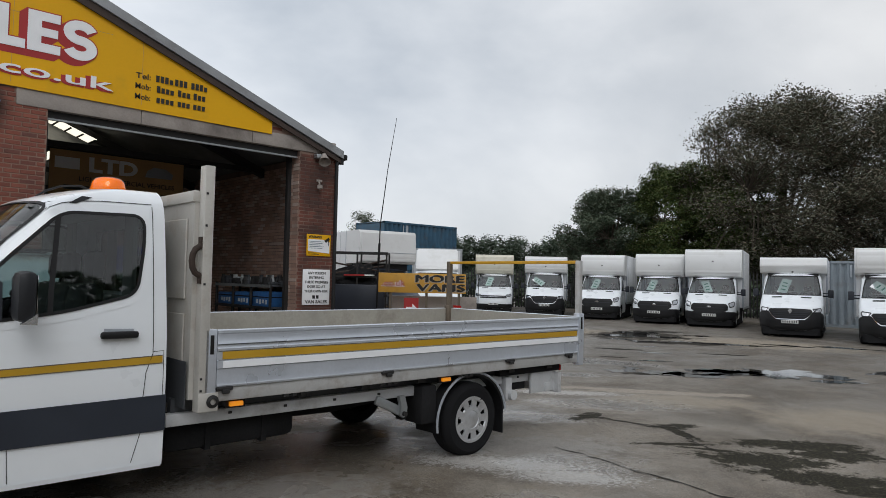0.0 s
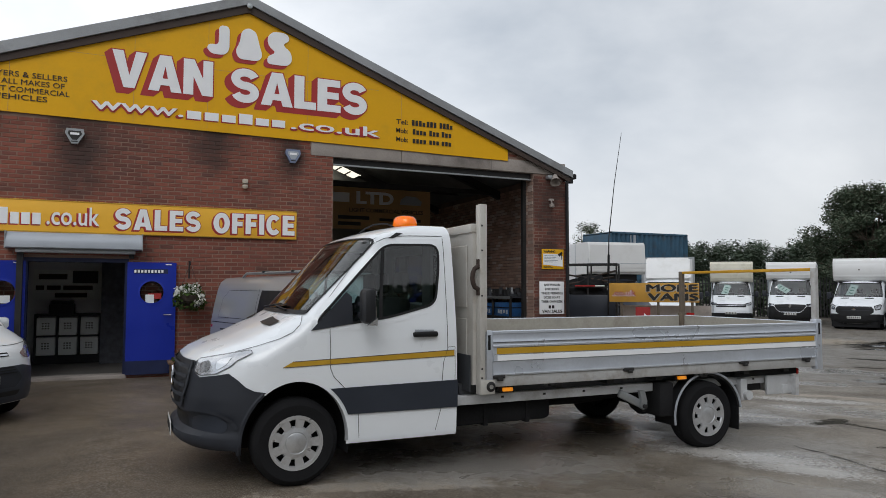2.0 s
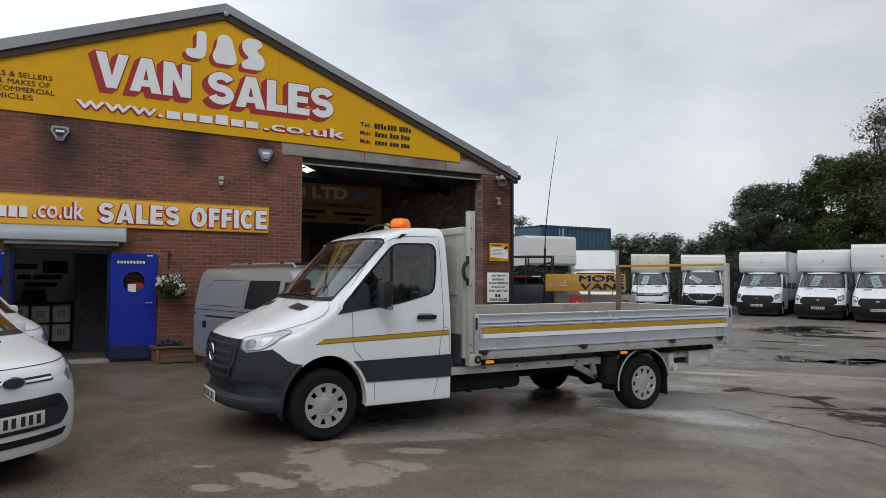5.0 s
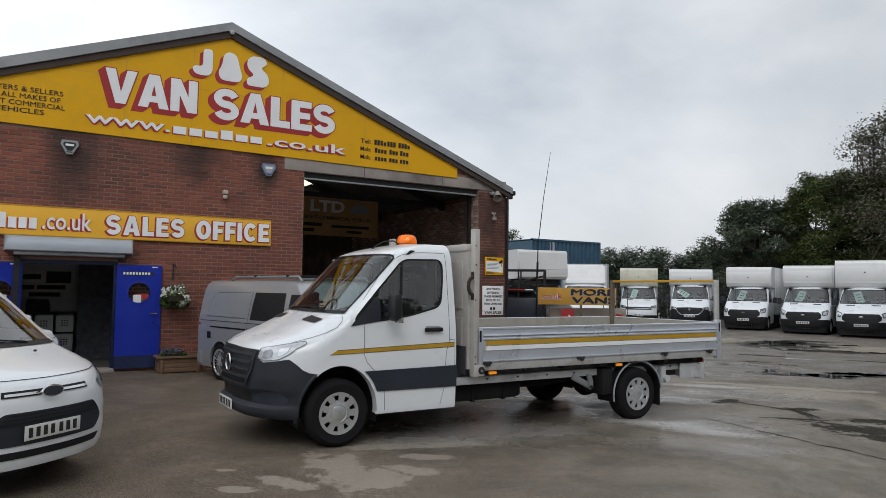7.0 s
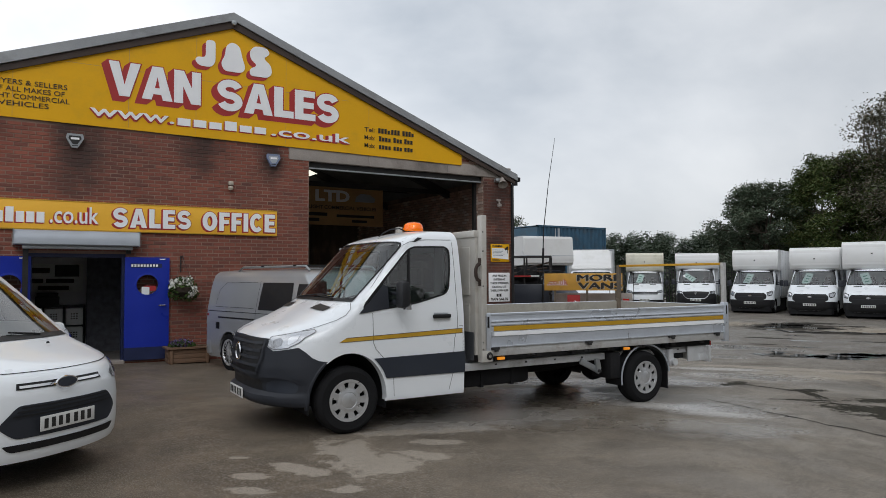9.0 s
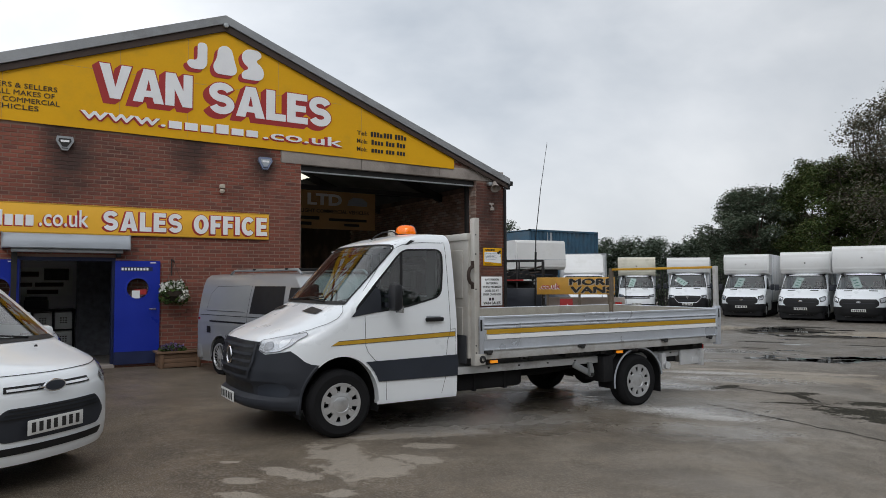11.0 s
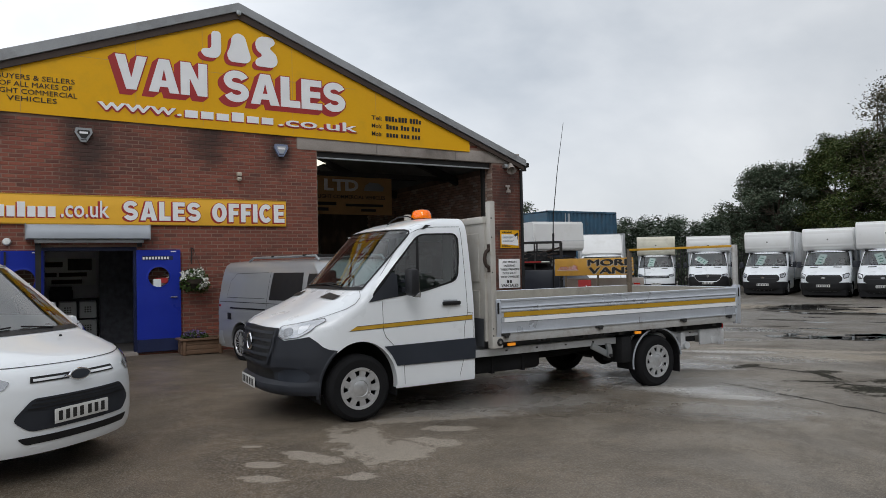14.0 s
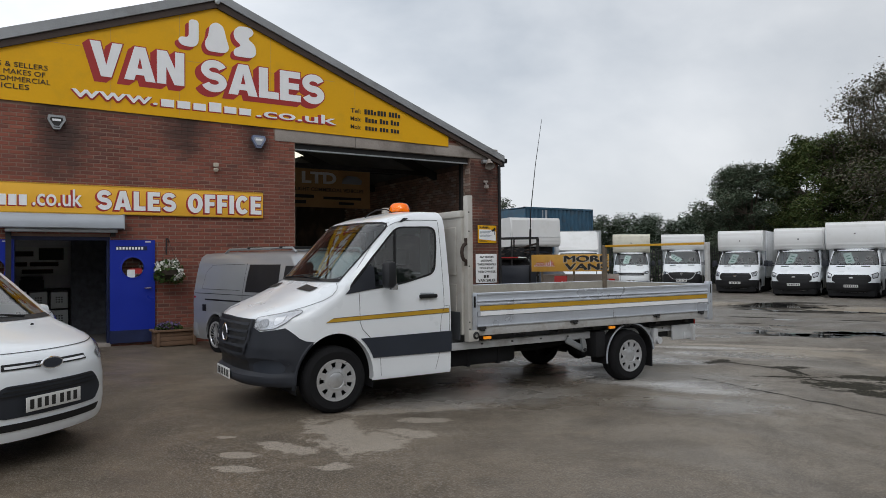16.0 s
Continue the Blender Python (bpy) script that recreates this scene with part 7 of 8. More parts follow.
    part("foot_eye", lathe(bmesh.new(), [(0.02, -0.01), (0.045, 0.0), (0.02, 0.01)], 16, "y", (B0 + 0.06, -HW - 0.04, 0.71)), M_STEEL, hb)
    return v


dropside()
# --- small white panel vans ---
def small_van(m, label, dark=False):
    ZS = [0.24 + 0.04 * k for k in range(16)] + [0.87, 0.89, 0.91, 0.93, 0.95, 0.97, 0.99, 1.01, 1.03, 1.05, 1.07, 1.09, 1.11, 1.13, 1.15] + [1.15 + 0.03 * k for k in range(1, 20)] + [1.75, 1.78, 1.8]
    sh = Shell(N=[(0.18, -0.82), (0.26, -0.88), (0.4, -0.9), (0.6, -0.9), (0.75, -0.88), (0.85, -0.83), (0.92, -0.72), (0.97, -0.55), (1.02, -0.34), (1.06, -0.17), (1.09, -0.06), (1.65, 0.72), (1.72, 0.86), (1.77, 1.02), (1.8, 1.2)],
               W=[(0.18, 0.86), (0.3, 0.9), (0.6, 0.915), (0.9, 0.915), (1.1, 0.9), (1.4, 0.85), (1.65, 0.79), (1.75, 0.73), (1.8, 0.64)],
               C=[(0.18, 0.66), (0.85, 0.74), (0.95, 0.64), (1.05, 0.42), (1.09, 0.26), (1.8, 0.24)], rear=3.5, m=2.25)
    v = thing("panel_van", label, "van", m, group="small white vans")
    ws = [(-0.78, 1.10), (0.78, 1.10), (0.72, 1.4), (0.65, 1.65), (-0.65, 1.65), (-0.72, 1.4)]
    win = [(0.42, 1.18), (1.55, 1.2), (1.5, 1.6), (0.98, 1.6)]
    in_ws, in_win = inside(ws), inside(win)
    arches = [((0, 0.32), 0.37), ((2.66, 0.32), 0.37)]
    holes = [lambda c: c.x < sh.front(c.y, c.z).x + 0.1 and in_ws(c.y, c.z), lambda c: abs(c.y) > 0.5 and in_win(c.x, c.z)]
    body = part("body", sh.body(ZS, 0.04, 22, holes, arches, 0.05), M_WHITE, v, "white van body")
    part("windscreen", sh.patch(sh.front, ws, 0.1, 0.004), M_VGLASS, body)
    part("cowl", sh.patch(sh.front, [(-0.8, 1.075), (0.8, 1.075), (0.77, 1.11), (-0.77, 1.11)], 0.08, 0.006), M_BLACK, body)
    if dark:
        part("bumper", sh.patch(sh.wrap, [(-74, 0.25), (74, 0.25), (76, 0.5), (60, 0.60), (34, 0.66), (-34, 0.66), (-60, 0.60), (-76, 0.5)], (3, 0.03), 0.005), M_STRIP, body, "dark grey lower bumper")
    part("lower_grille", sh.patch(sh.wrap, rounded([(-34, 0.515), (-24, 0.66), (24, 0.66), (34, 0.515), (26, 0.42), (-26, 0.42)], 2.5), (3, 0.03), 0.008), M_PLASTIC, body, "dark lower grille")
    for k in range(3):
        z = 0.58 + 0.028 * k
        part("grille_slat", sh.patch(sh.wrap, [(-27 + 2 * k, z), (27 - 2 * k, z), (26.5 - 2 * k, z + 0.012), (-26.5 + 2 * k, z + 0.012)], (4, 0.02), 0.02), M_BLACK, body)
    part("upper_grille", sh.patch(sh.wrap, [(-20, 0.77), (24, 0.77), (23, 0.815), (-19, 0.815)], (4, 0.03), 0.008), M_BLACK, body)
    part("grille_chrome", sh.patch(sh.wrap, [(-18.5, 0.778), (22.5, 0.778), (22.3, 0.796), (-18.3, 0.796)], (4, 0.02), 0.016), M_CHROME, body, "chrome grille bar")
    part("badge_oval", shift(lathe(bmesh.new(), [(0.11, 0.0), (0.105, -0.012), (0.0, -0.014)], 28, "x"), m=Matrix.Translation((-0.905, 0.055, 0.798)) @ Matrix.Diagonal((1, 0.92, 0.44, 1))), M_CHROME, body, "oval badge")
    part("badge_field", shift(lathe(bmesh.new(), [(0.092, -0.015), (0.0, -0.017)], 28, "x"), m=Matrix.Translation((-0.906, 0.055, 0.798)) @ Matrix.Diagonal((1, 0.92, 0.41, 1))), M_STRIP, body)
    part("bottom_slit", sh.patch(sh.wrap, rounded([(-28, 0.325), (28, 0.325), (32, 0.38), (-32, 0.38)], 1.5), (3, 0.03), 0.008), M_BLACK, body)
    part("bonnet_seam", ribbon(sh, sh.wrap, [(-68, 0.94), (-50, 0.905), (-30, 0.89), (0, 0.885), (30, 0.89), (50, 0.905), (68, 0.94)], 0.008, 0.003), M_BLACK, body)
    plate(body, (-0.918, 0.045, 0.51), radians(-90), 0.5, 0.11)
    for s in (-1, 1):
        hl = part("headlight", sh.patch(sh.wrap, rounded([(s * 32, 0.795), (s * 36, 0.745), (s * 47, 0.725), (s * 61, 0.77), (s * 68, 0.95), (s * 60, 0.935), (s * 43, 0.865)], 1.2, 3), (3, 0.03), 0.006), M_LAMP, body, "tall swept headlight")
        part("lamp_core", sh.patch(sh.wrap, [(s * 43, 0.775), (s * 52, 0.76), (s * 58, 0.835), (s * 48, 0.84)], (3, 0.02), 0.01), M_LAMPIN, hl)
        part("fog_corner", sh.patch(sh.wrap, [(s * 62, 0.3), (s * 72, 0.33), (s * 74, 0.5), (s * 67, 0.42)], (3, 0.03), 0.006), M_WTAPE, body)
        part("side_window", sh.patch(sh.side(s), win, 0.12, 0.003), M_GLASS, body)
        part("window_rubber", ribbon(sh, sh.side(s), win + win[:1], 0.03, 0.005), M_BLACK, body)
        part("arch_lip", arch_ring(sh, (0, 0.32), 0.355, 0.39, s, -5, 185, 0.008), M_WHITE, body)
        part("arch_lip", arch_ring(sh, (2.66, 0.32), 0.355, 0.39, s, -5, 185, 0.008), M_WHITE, body)
        part("side_moulding", sh.patch(sh.side(s), [(0.45, 0.46), (2.2, 0.46), (2.2, 0.54), (0.45, 0.54)], 0.12, 0.012), M_PLASTIC, body)
        mirror_arm(body, 0.46, s * 0.86, 1.09, s, False, M_WHITE)
        wheel(v, 0.0, s * 0.79, 0.318, s, r=0.318, rim=0.2, w=0.2)
        wheel(v, 2.66, s * 0.79, 0.318, s, r=0.318, rim=0.2, w=0.2)
        part("wheel_well", well((0, 0.32), 0.37, s * 0.5, s * 0.89), M_UNDER, body)
        part("washer_jet", lathe(bmesh.new(), [(0.015, 0.0), (0.01, 0.015), (0.0, 0.018)], 8, "z", (-0.3, s * 0.3, 1.045)), M_BLACK, body)
        part("wiper", rod(bmesh.new(), [sh.front(y, z) + Vector((-0.02, 0, 0.01)) for y, z in ((s * 0.45, 1.10), (s * 0.05 - 0.1, 1.13))], 0.008, 6), M_BLACK, body)
    cabin(body, 0.5, 1.2, 0.76, 0.5, (-0.4, 0.4), 0.4, 1.08, 1.68)
    part("bulkhead", boxes((1.62, 1.65, -0.78, 0.78, 0.4, 1.7)), M_HEADL, body)
    part("screen_notice", shift(boxes((-0.22, 0.22, -0.002, 0.002, -0.12, 0.1)), m=Matrix.Translation((0.32, 0.3, 1.36)) @ Matrix.Rotation(radians(-90), 4, "Z") @ Matrix.Rotation(radians(-50), 4, "X")), M_PAPER, body, "white notice with green print behind the windscreen")
    pieces("notice_print", shift(boxes((-0.18, 0.18, -0.006, -0.003, -0.08, -0.02), (-0.15, 0.15, -0.006, -0.003, 0.02, 0.06)), m=Matrix.Translation((0.32, 0.3, 1.36)) @ Matrix.Rotation(radians(-90), 4, "Z") @ Matrix.Rotation(radians(-50), 4, "X")), M_GPRINT, body)
    part("underside", boxes((-0.6, 3.4, -0.45, 0.45, 0.18, 0.4)), M_UNDER, body)
    return v


def facing(hx, hy):
    """Degrees that turn a vehicle, built nose to -x, towards a heading."""
    return math.degrees(math.atan2(-hy, -hx))


HEAD = facing(0.64, -0.768)


def park(nx, ny, deg, front=0.9):
    """A pose that puts the nose of a vehicle at a place."""
    a = radians(deg)
    x, y = nx + front * math.cos(a), ny + front * math.sin(a)
    return pose(x, y, gz(x), 0, 0, deg)


small_van(park(-1.81, 3.72, HEAD), "white small panel van with oval badge parked nose out")
small_van(park(-1.94, 7.6, HEAD), "white small panel van with dark bumper behind another van", True)


# --- silver-grey panel van by the wall ---
def grey_van():
    ZS = [0.22 + 0.04 * k for k in range(20)] + [1.0 + 0.035 * k for k in range(1, 19)] + [1.67, 1.71, 1.75, 1.78]
    sh = Shell(N=[(0.2, -0.8), (0.4, -0.92), (0.8, -0.9), (0.95, -0.75), (1.05, -0.3), (1.12, 0.0), (1.6, 0.75), (1.74, 0.95), (1.785, 1.15)],
               W=[(0.2, 0.9), (0.4, 0.94), (0.9, 0.95), (1.1, 0.935), (1.4, 0.88), (1.6, 0.83), (1.72, 0.78), (1.785, 0.68)],
               C=[(0.2, 0.6), (0.95, 0.6), (1.1, 0.4), (1.74, 0.3)], rear=4.15, m=2.8)
    m = pose(1.94, 10.05, gz(2.2), 0, 0, facing(0.24, -0.97)) @ Matrix.Translation((-3.15, 0, 0))
    v = thing("panel_van", "silver-grey panel van with roof rails and dark side glass", "van", m)
    arches = [((0, 0.32), 0.37), ((3.32, 0.34), 0.37)]
    body = part("body", sh.body(ZS, 0.04, 16, (), arches, 0.04), M_GREYV, v, "silver-grey body")
    for s in (-1, 1):
        fn = sh.side(s)
        part("side_glass", sh.patch(fn, [(1.35, 1.12), (2.35, 1.12), (2.33, 1.58), (1.4, 1.58)], 0.12, 0.006), M_BLACK, body, "black privacy glass")
        part("blank_panel", sh.patch(fn, [(2.5, 1.14), (3.85, 1.14), (3.75, 1.45), (3.6, 1.56), (2.5, 1.58)], 0.12, 0.005), M_GREYV, body)
        part("panel_edge", ribbon(sh, fn, [(2.5, 1.14), (3.85, 1.14), (3.78, 1.45), (3.6, 1.57), (2.5, 1.585)], 0.006, 0.007), M_STEEL, body)
        part("door_glass", sh.patch(fn, [(0.3, 1.12), (1.25, 1.12), (1.25, 1.56), (0.82, 1.56)], 0.1, 0.006), M_BLACK, body)
        part("slide_rail", sh.patch(fn, [(2.45, 0.94), (3.7, 0.94), (3.7, 0.965), (2.45, 0.965)], 0.1, 0.008), M_BLACK, body)
        part("filler_flap", sh.patch(fn, [(3.66, 0.74), (3.8, 0.74), (3.8, 0.86), (3.66, 0.86)], 0.05, 0.006), M_BLACK, body)
        part("tail_lamp", boxes((4.06, 4.165, min(s * 0.86, s * 0.945), max(s * 0.86, s * 0.945), 0.72, 1.02), bevel=0.02), M_REDL, body)
        part("rear_bumper", boxes((3.98, 4.2, min(s * 0.2, s * 0.95), max(s * 0.2, s * 0.95), 0.25, 0.55), bevel=0.05), M_GREYV, body)
        part("door_seam", ribbon(sh, fn, [(2.42, 1.6), (2.42, 0.35)], 0.008, 0.003), M_BLACK, body)
        part("waist_line", ribbon(sh, fn, [(1.2, 1.06), (4.1, 1.06)], 0.01, 0.004), M_STEEL, body)
        part("arch_lip", arch_ring(sh, (3.32, 0.34), 0.36, 0.395, s, -5, 185, 0.008), M_GREYV, body)
        part("arch_lip", arch_ring(sh, (0, 0.32), 0.36, 0.395, s, -5, 185, 0.008), M_GREYV, body)
        rr = part("roof_rail", rod(bmesh.new(), [(1.2, s * 0.68, 1.78), (1.3, s * 0.68, 1.85), (3.3, s * 0.68, 1.85), (3.45, s * 0.68, 1.78)], 0.02), M_GALV, body, "silver roof rail")
        wheel(v, 0.0, s * 0.82, 0.32, s, r=0.32, rim=0.22, w=0.21, style="multi")
        wheel(v, 3.32, s * 0.84, 0.335, s, r=0.335, rim=0.235, w=0.21, style="multi")
        part("wheel_well", well((3.32, 0.34), 0.37, s * 0.5, s * 0.92), M_UNDER, body)
    for x in (1.6, 2.6):
        part("cross_bar", boxes((x - 0.03, x + 0.03, -0.72, 0.72, 1.85, 1.88), bevel=0.008), M_BLACK, body)
    part("underside", boxes((-0.6, 4.0, -0.5, 0.5, 0.2, 0.4)), M_UNDER, body)
    return v


grey_van()


# --- box vans in the row ---
def box_van(m, style, label, pod=True, top=3.15, box_w=2.08, note=1, group="row of white box vans", length=4.0, blunt=False, paint=None, tall=1.0):
    """A chassis cab with a box body. style: oval (grille), vee (dark lower face) or slim."""
    def up(z):
        return z if z < 1 else 1 + (z - 1) * tall

    ZS = [0.26 + 0.06 * k for k in range(13)] + [1.02, 1.06, 1.1, 1.13, 1.16, 1.19, 1.22, 1.25, 1.28, 1.31, 1.34, 1.37, 1.4] + [1.4 + 0.06 * k for k in range(1, 11)] + [2.05, 2.1, 2.14]
    ZS = [up(z) for z in ZS]
    sh = Shell(N=[(0.22, -0.86), (0.35, -0.95), (0.6, -0.97), (0.9, -0.93), (1.02, -0.88), (1.1, -0.76), (1.2, -0.52), (1.3, -0.3), (1.4, -0.14), (2.0, 0.4), (2.1, 0.55), (2.15, 0.8)],
               W=[(0.22, 0.95), (0.4, 0.99), (0.9, 1.0), (1.2, 0.99), (1.4, 0.965), (1.95, 0.9), (2.08, 0.84), (2.15, 0.7)],
               C=[(0.22, 0.6), (0.9, 0.62), (1.1, 0.58), (1.3, 0.4), (1.4, 0.34), (2.15, 0.3)], rear=1.35, m=3.0)
    sh.N, sh.W, sh.C = ([(up(z), q) for z, q in tab] for tab in (sh.N, sh.W, sh.C))
    v = thing("box_van", label, "van", m, group=group)
    ws = [(y, up(z)) for y, z in ((-0.9, 1.40), (0.9, 1.40), (0.85, 1.7), (0.78, 1.98), (-0.78, 1.98), (-0.85, 1.7))]
    win = [(x, up(z)) for x, z in ((0.2, 1.34), (1.15, 1.42), (1.15, 1.9), (0.75, 1.9))]
    in_ws, in_win = inside(ws), inside(win)
    holes = [lambda c: c.x < sh.front(c.y, c.z).x + 0.12 and in_ws(c.y, c.z), lambda c: abs(c.y) > 0.55 and in_win(c.x, c.z)]
    arches = [((0, 0.34), 0.4)]
    cab = part("cab", sh.body(ZS, 0.06, 16, holes, arches, 0.04), paint or M_WHITE, v, "dark cab" if paint else "white cab")
    part("windscreen", sh.patch(sh.front, ws, 0.15, 0.004), M_BGLASS, cab)
    part("windscreen_edge", ribbon(sh, sh.front, ws + ws[:1], 0.045, 0.006), M_BLACK, cab)
    for s in (-1, 1):
        part("side_window", sh.patch(sh.side(s), win, 0.15, 0.003), M_DGLASS, cab)
        part("door_seam", ribbon(sh, sh.side(s), [(0.3, 1.33), (0.32, 0.8), (0.45, 0.5)], 0.01, 0.003), M_BLACK, cab)
        mirror_arm(cab, 0.42, s * 0.95, up(1.45), s)
        lamps = {"oval": [(38, 1.0), (60, 1.07), (67, 1.03), (60, 0.88), (42, 0.84)], "vee": [(34, 0.99), (58, 1.02), (64, 0.98), (60, 0.88), (40, 0.88)], "slim": [(34, 0.98), (62, 1.03), (66, 0.96), (55, 0.9), (36, 0.9)]}[style]
        part("headlight", sh.patch(sh.wrap, [(s * a, z) for a, z in lamps], (5, 0.04), 0.008), M_LAMP, cab, "clear headlight")
        part("lamp_edge", ribbon(sh, sh.wrap, [(s * a, z) for a, z in lamps + lamps[:1]], 0.03, 0.011), M_BLACK, cab)
        wheel(v, 0.0, s * 0.85, 0.34, s, r=0.34, w=0.22, style="steel")
        wheel(v, 3.6, s * 0.85, 0.34, s, r=0.34, w=0.22, style="steel")
        part("wheel_well", well((0, 0.34), 0.4, s * 0.5, s * 0.96), M_UNDER, cab)
        part("bonnet_vent", sh.patch(sh.front, [(s * 0.3, up(1.31)), (s * 0.62, up(1.30)), (s * 0.62, up(1.335)), (s * 0.3, up(1.345))], 0.08, 0.01), M_BLACK, cab)
    if style == "oval":
        part("bumper", sh.patch(sh.wrap, [(-92, 0.27), (92, 0.27), (92, 0.62), (60, 0.66), (-60, 0.66), (-92, 0.62)], (5, 0.06), 0.012, arches), M_BLACK, cab, "black lower bumper")
        part("grille", sh.patch(sh.wrap, [(-27, 0.66), (-36, 0.73), (-37, 0.87), (-29, 0.985), (29, 0.985), (37, 0.87), (36, 0.73), (27, 0.66)], (4, 0.04), 0.012), M_BLACK, cab, "black oval grille")
        part("grille_bar", sh.patch(sh.wrap, [(-26, 0.80), (26, 0.80), (26, 0.825), (-26, 0.825)], (4, 0.04), 0.022), M_PLASTIC, cab)
        part("badge_oval", shift(lathe(bmesh.new(), [(0.09, 0.0), (0.085, -0.012), (0.0, -0.014)], 20, "x"), m=Matrix.Translation((-0.955, 0, 0.86)) @ Matrix.Diagonal((1, 1, 0.45, 1))), M_CHROME, cab)
        plate(cab, (-0.99, 0, 0.52), radians(-90))
    elif style == "vee":
        part("bumper", sh.patch(sh.wrap, [(-92, 0.27), (92, 0.27), (92, 0.7), (70, 0.84), (58, 0.87), (34, 0.9), (30, 0.98), (0, 1.0), (-30, 0.98), (-34, 0.9), (-58, 0.87), (-70, 0.84), (-92, 0.7)], (5, 0.06), 0.012, arches), M_BLACK, cab, "black bumper and grille")
        part("grille", sh.patch(sh.wrap, [(-28, 0.95), (28, 0.95), (24, 0.76), (14, 0.66), (-14, 0.66), (-24, 0.76)], (4, 0.04), 0.018), M_BLACK, cab)
        part("grille_chrome", ribbon(sh, sh.wrap, [(-36, 0.93), (-30, 0.86), (-25, 0.74), (-16, 0.63), (16, 0.63), (25, 0.74), (30, 0.86), (36, 0.93)], 0.025, 0.026), M_CHROME, cab, "chrome line round the grille")
        for k in range(3):
            part("grille_bar", sh.patch(sh.wrap, [(-22, 0.72 + 0.07 * k), (22, 0.72 + 0.07 * k), (22, 0.74 + 0.07 * k), (-22, 0.74 + 0.07 * k)], (4, 0.04), 0.026), M_PLASTIC, cab)
        part("badge_diamond", prism(bmesh.new(), [(-0.07, 0.9), (0, 0.8), (0.07, 0.9), (0, 1.0)], -0.01, 0.01), M_CHROME, cab).matrix_basis = Matrix.Translation((-0.97, 0, 0.02)) @ Matrix.Rotation(radians(90), 4, "Z")
        plate(cab, (-1.0, 0, 0.55), radians(-90))
    else:
        part("bumper", sh.patch(sh.wrap, [(-92, 0.27), (92, 0.27), (92, 0.45), (60, 0.5), (-60, 0.5), (-92, 0.45)], (5, 0.06), 0.012, arches), M_BLACK, cab)
        part("grille", sh.patch(sh.wrap, [(-36, 0.80), (36, 0.80), (34, 0.94), (-34, 0.94)], (4, 0.04), 0.012), M_BLACK, cab)
        part("grille_bar", sh.patch(sh.wrap, [(-33, 0.86), (33, 0.86), (33, 0.88), (-33, 0.88)], (4, 0.04), 0.022), M_CHROME, cab)
        plate(cab, (-0.985, 0, 0.5), radians(-90))
    part("wiper", rod(bmesh.new(), [(-0.12, 0.5, up(1.42)), (-0.1, 0.1, up(1.45))], 0.01, 5), M_BLACK, cab)
    if note:
        ny, lean = {1: (0.24, 14), 2: (0.34, -50), 3: (0.2, -18)}[note]
        mm = Matrix.Translation((0.14, ny, up(1.67))) @ Matrix.Rotation(radians(-90), 4, "Z") @ Matrix.Rotation(radians(-42), 4, "X") @ Matrix.Rotation(radians(lean), 4, "Y")
        nt = part("screen_notice", shift(boxes((-0.16, 0.16, -0.003, 0.003, -0.33, 0.33)), m=mm), M_WTAPE, cab, "white notice in the windscreen")
        pieces("notice_print", shift(boxes(*[(-0.08, 0.08, -0.007, -0.004, z, z + 0.05) for z in (-0.2, -0.04, 0.12)]), m=mm), M_GPRINT, nt)
    cabin(cab, 0.3, 0.95, 0.82, 0.62, (-0.45, 0.1, 0.5), 0.45, up(1.32), up(1.99))
    # box body
    b0, hw = 1.42, box_w / 2
    bx = part("box_body", boxes((b0, b0 + length, -hw, hw, 0.78, top), bevel=0.03), M_WBOX, v, "white panelled box body")
    for s in (-1, 1):
        for k in range(4):
            part("panel_rivet_line", boxes((b0 + 0.5 + k * 0.9, b0 + 0.515 + k * 0.9, s * (hw + 0.001) - 0.003, s * (hw + 0.001) + 0.003, 0.85, top - 0.05)), M_GALV, bx)
        part("corner_trim", boxes((b0 - 0.006, b0 + 0.05, min(s * (hw - 0.05), s * (hw + 0.006)), max(s * (hw - 0.05), s * (hw + 0.006)), 0.78, top), bevel=0.01), M_SHUT, bx)
        part("skirt_rail", boxes((b0, b0 + length, min(s * (hw - 0.02), s * (hw + 0.005)), max(s * (hw - 0.02), s * (hw + 0.005)), 0.70, 0.79)), M_GALV, bx)
    if pod:
        bm = prism(bmesh.new(), [(b0 + 0.02, 2.22), (b0 + 0.02, top), (0.36, top), (0.29, top - 0.05), (0.24, top - 0.72), (0.22, 2.4), (0.27, 2.26), (0.36, 2.22)] if blunt else [(b0 + 0.02, up(2.06)), (b0 + 0.02, top), (0.58, top), (0.47, top - 0.06), (0.41, top - 0.25), (0.40, up(2.06) + 0.3), (0.47, up(2.06) + 0.14), (0.56, up(2.08))], -hw, hw)
        bmesh.ops.bevel(bm, geom=[e for e in bm.edges if e.calc_length() > 0.3 and min(v_.co.x for v_ in e.verts) < 1.0 and max(v_.co.x for v_ in e.verts) < 1.0 or abs(abs(e.verts[0].co.y) - abs(e.verts[1].co.y)) < 1e-6 and e.verts[0].co.y == e.verts[1].co.y and max(v_.co.x for v_ in e.verts) < 1.3], offset=0.07, segments=3, affect="EDGES", clamp_overlap=True)
        pd = part("over_cab_pod", bm, M_CPOD if style == "slim" and not blunt else M_GRP, v, "white moulded pod over the cab")
        part("marker_lamp", boxes((0.385, 0.42, -0.03, 0.03, top - 0.55, top - 0.5)), M_BLACK, pd)
        part("pod_seal", boxes((0.5, 1.4, -0.82, 0.82, up(2.0), 2.23 if blunt else up(2.07))), M_BLACK, pd)
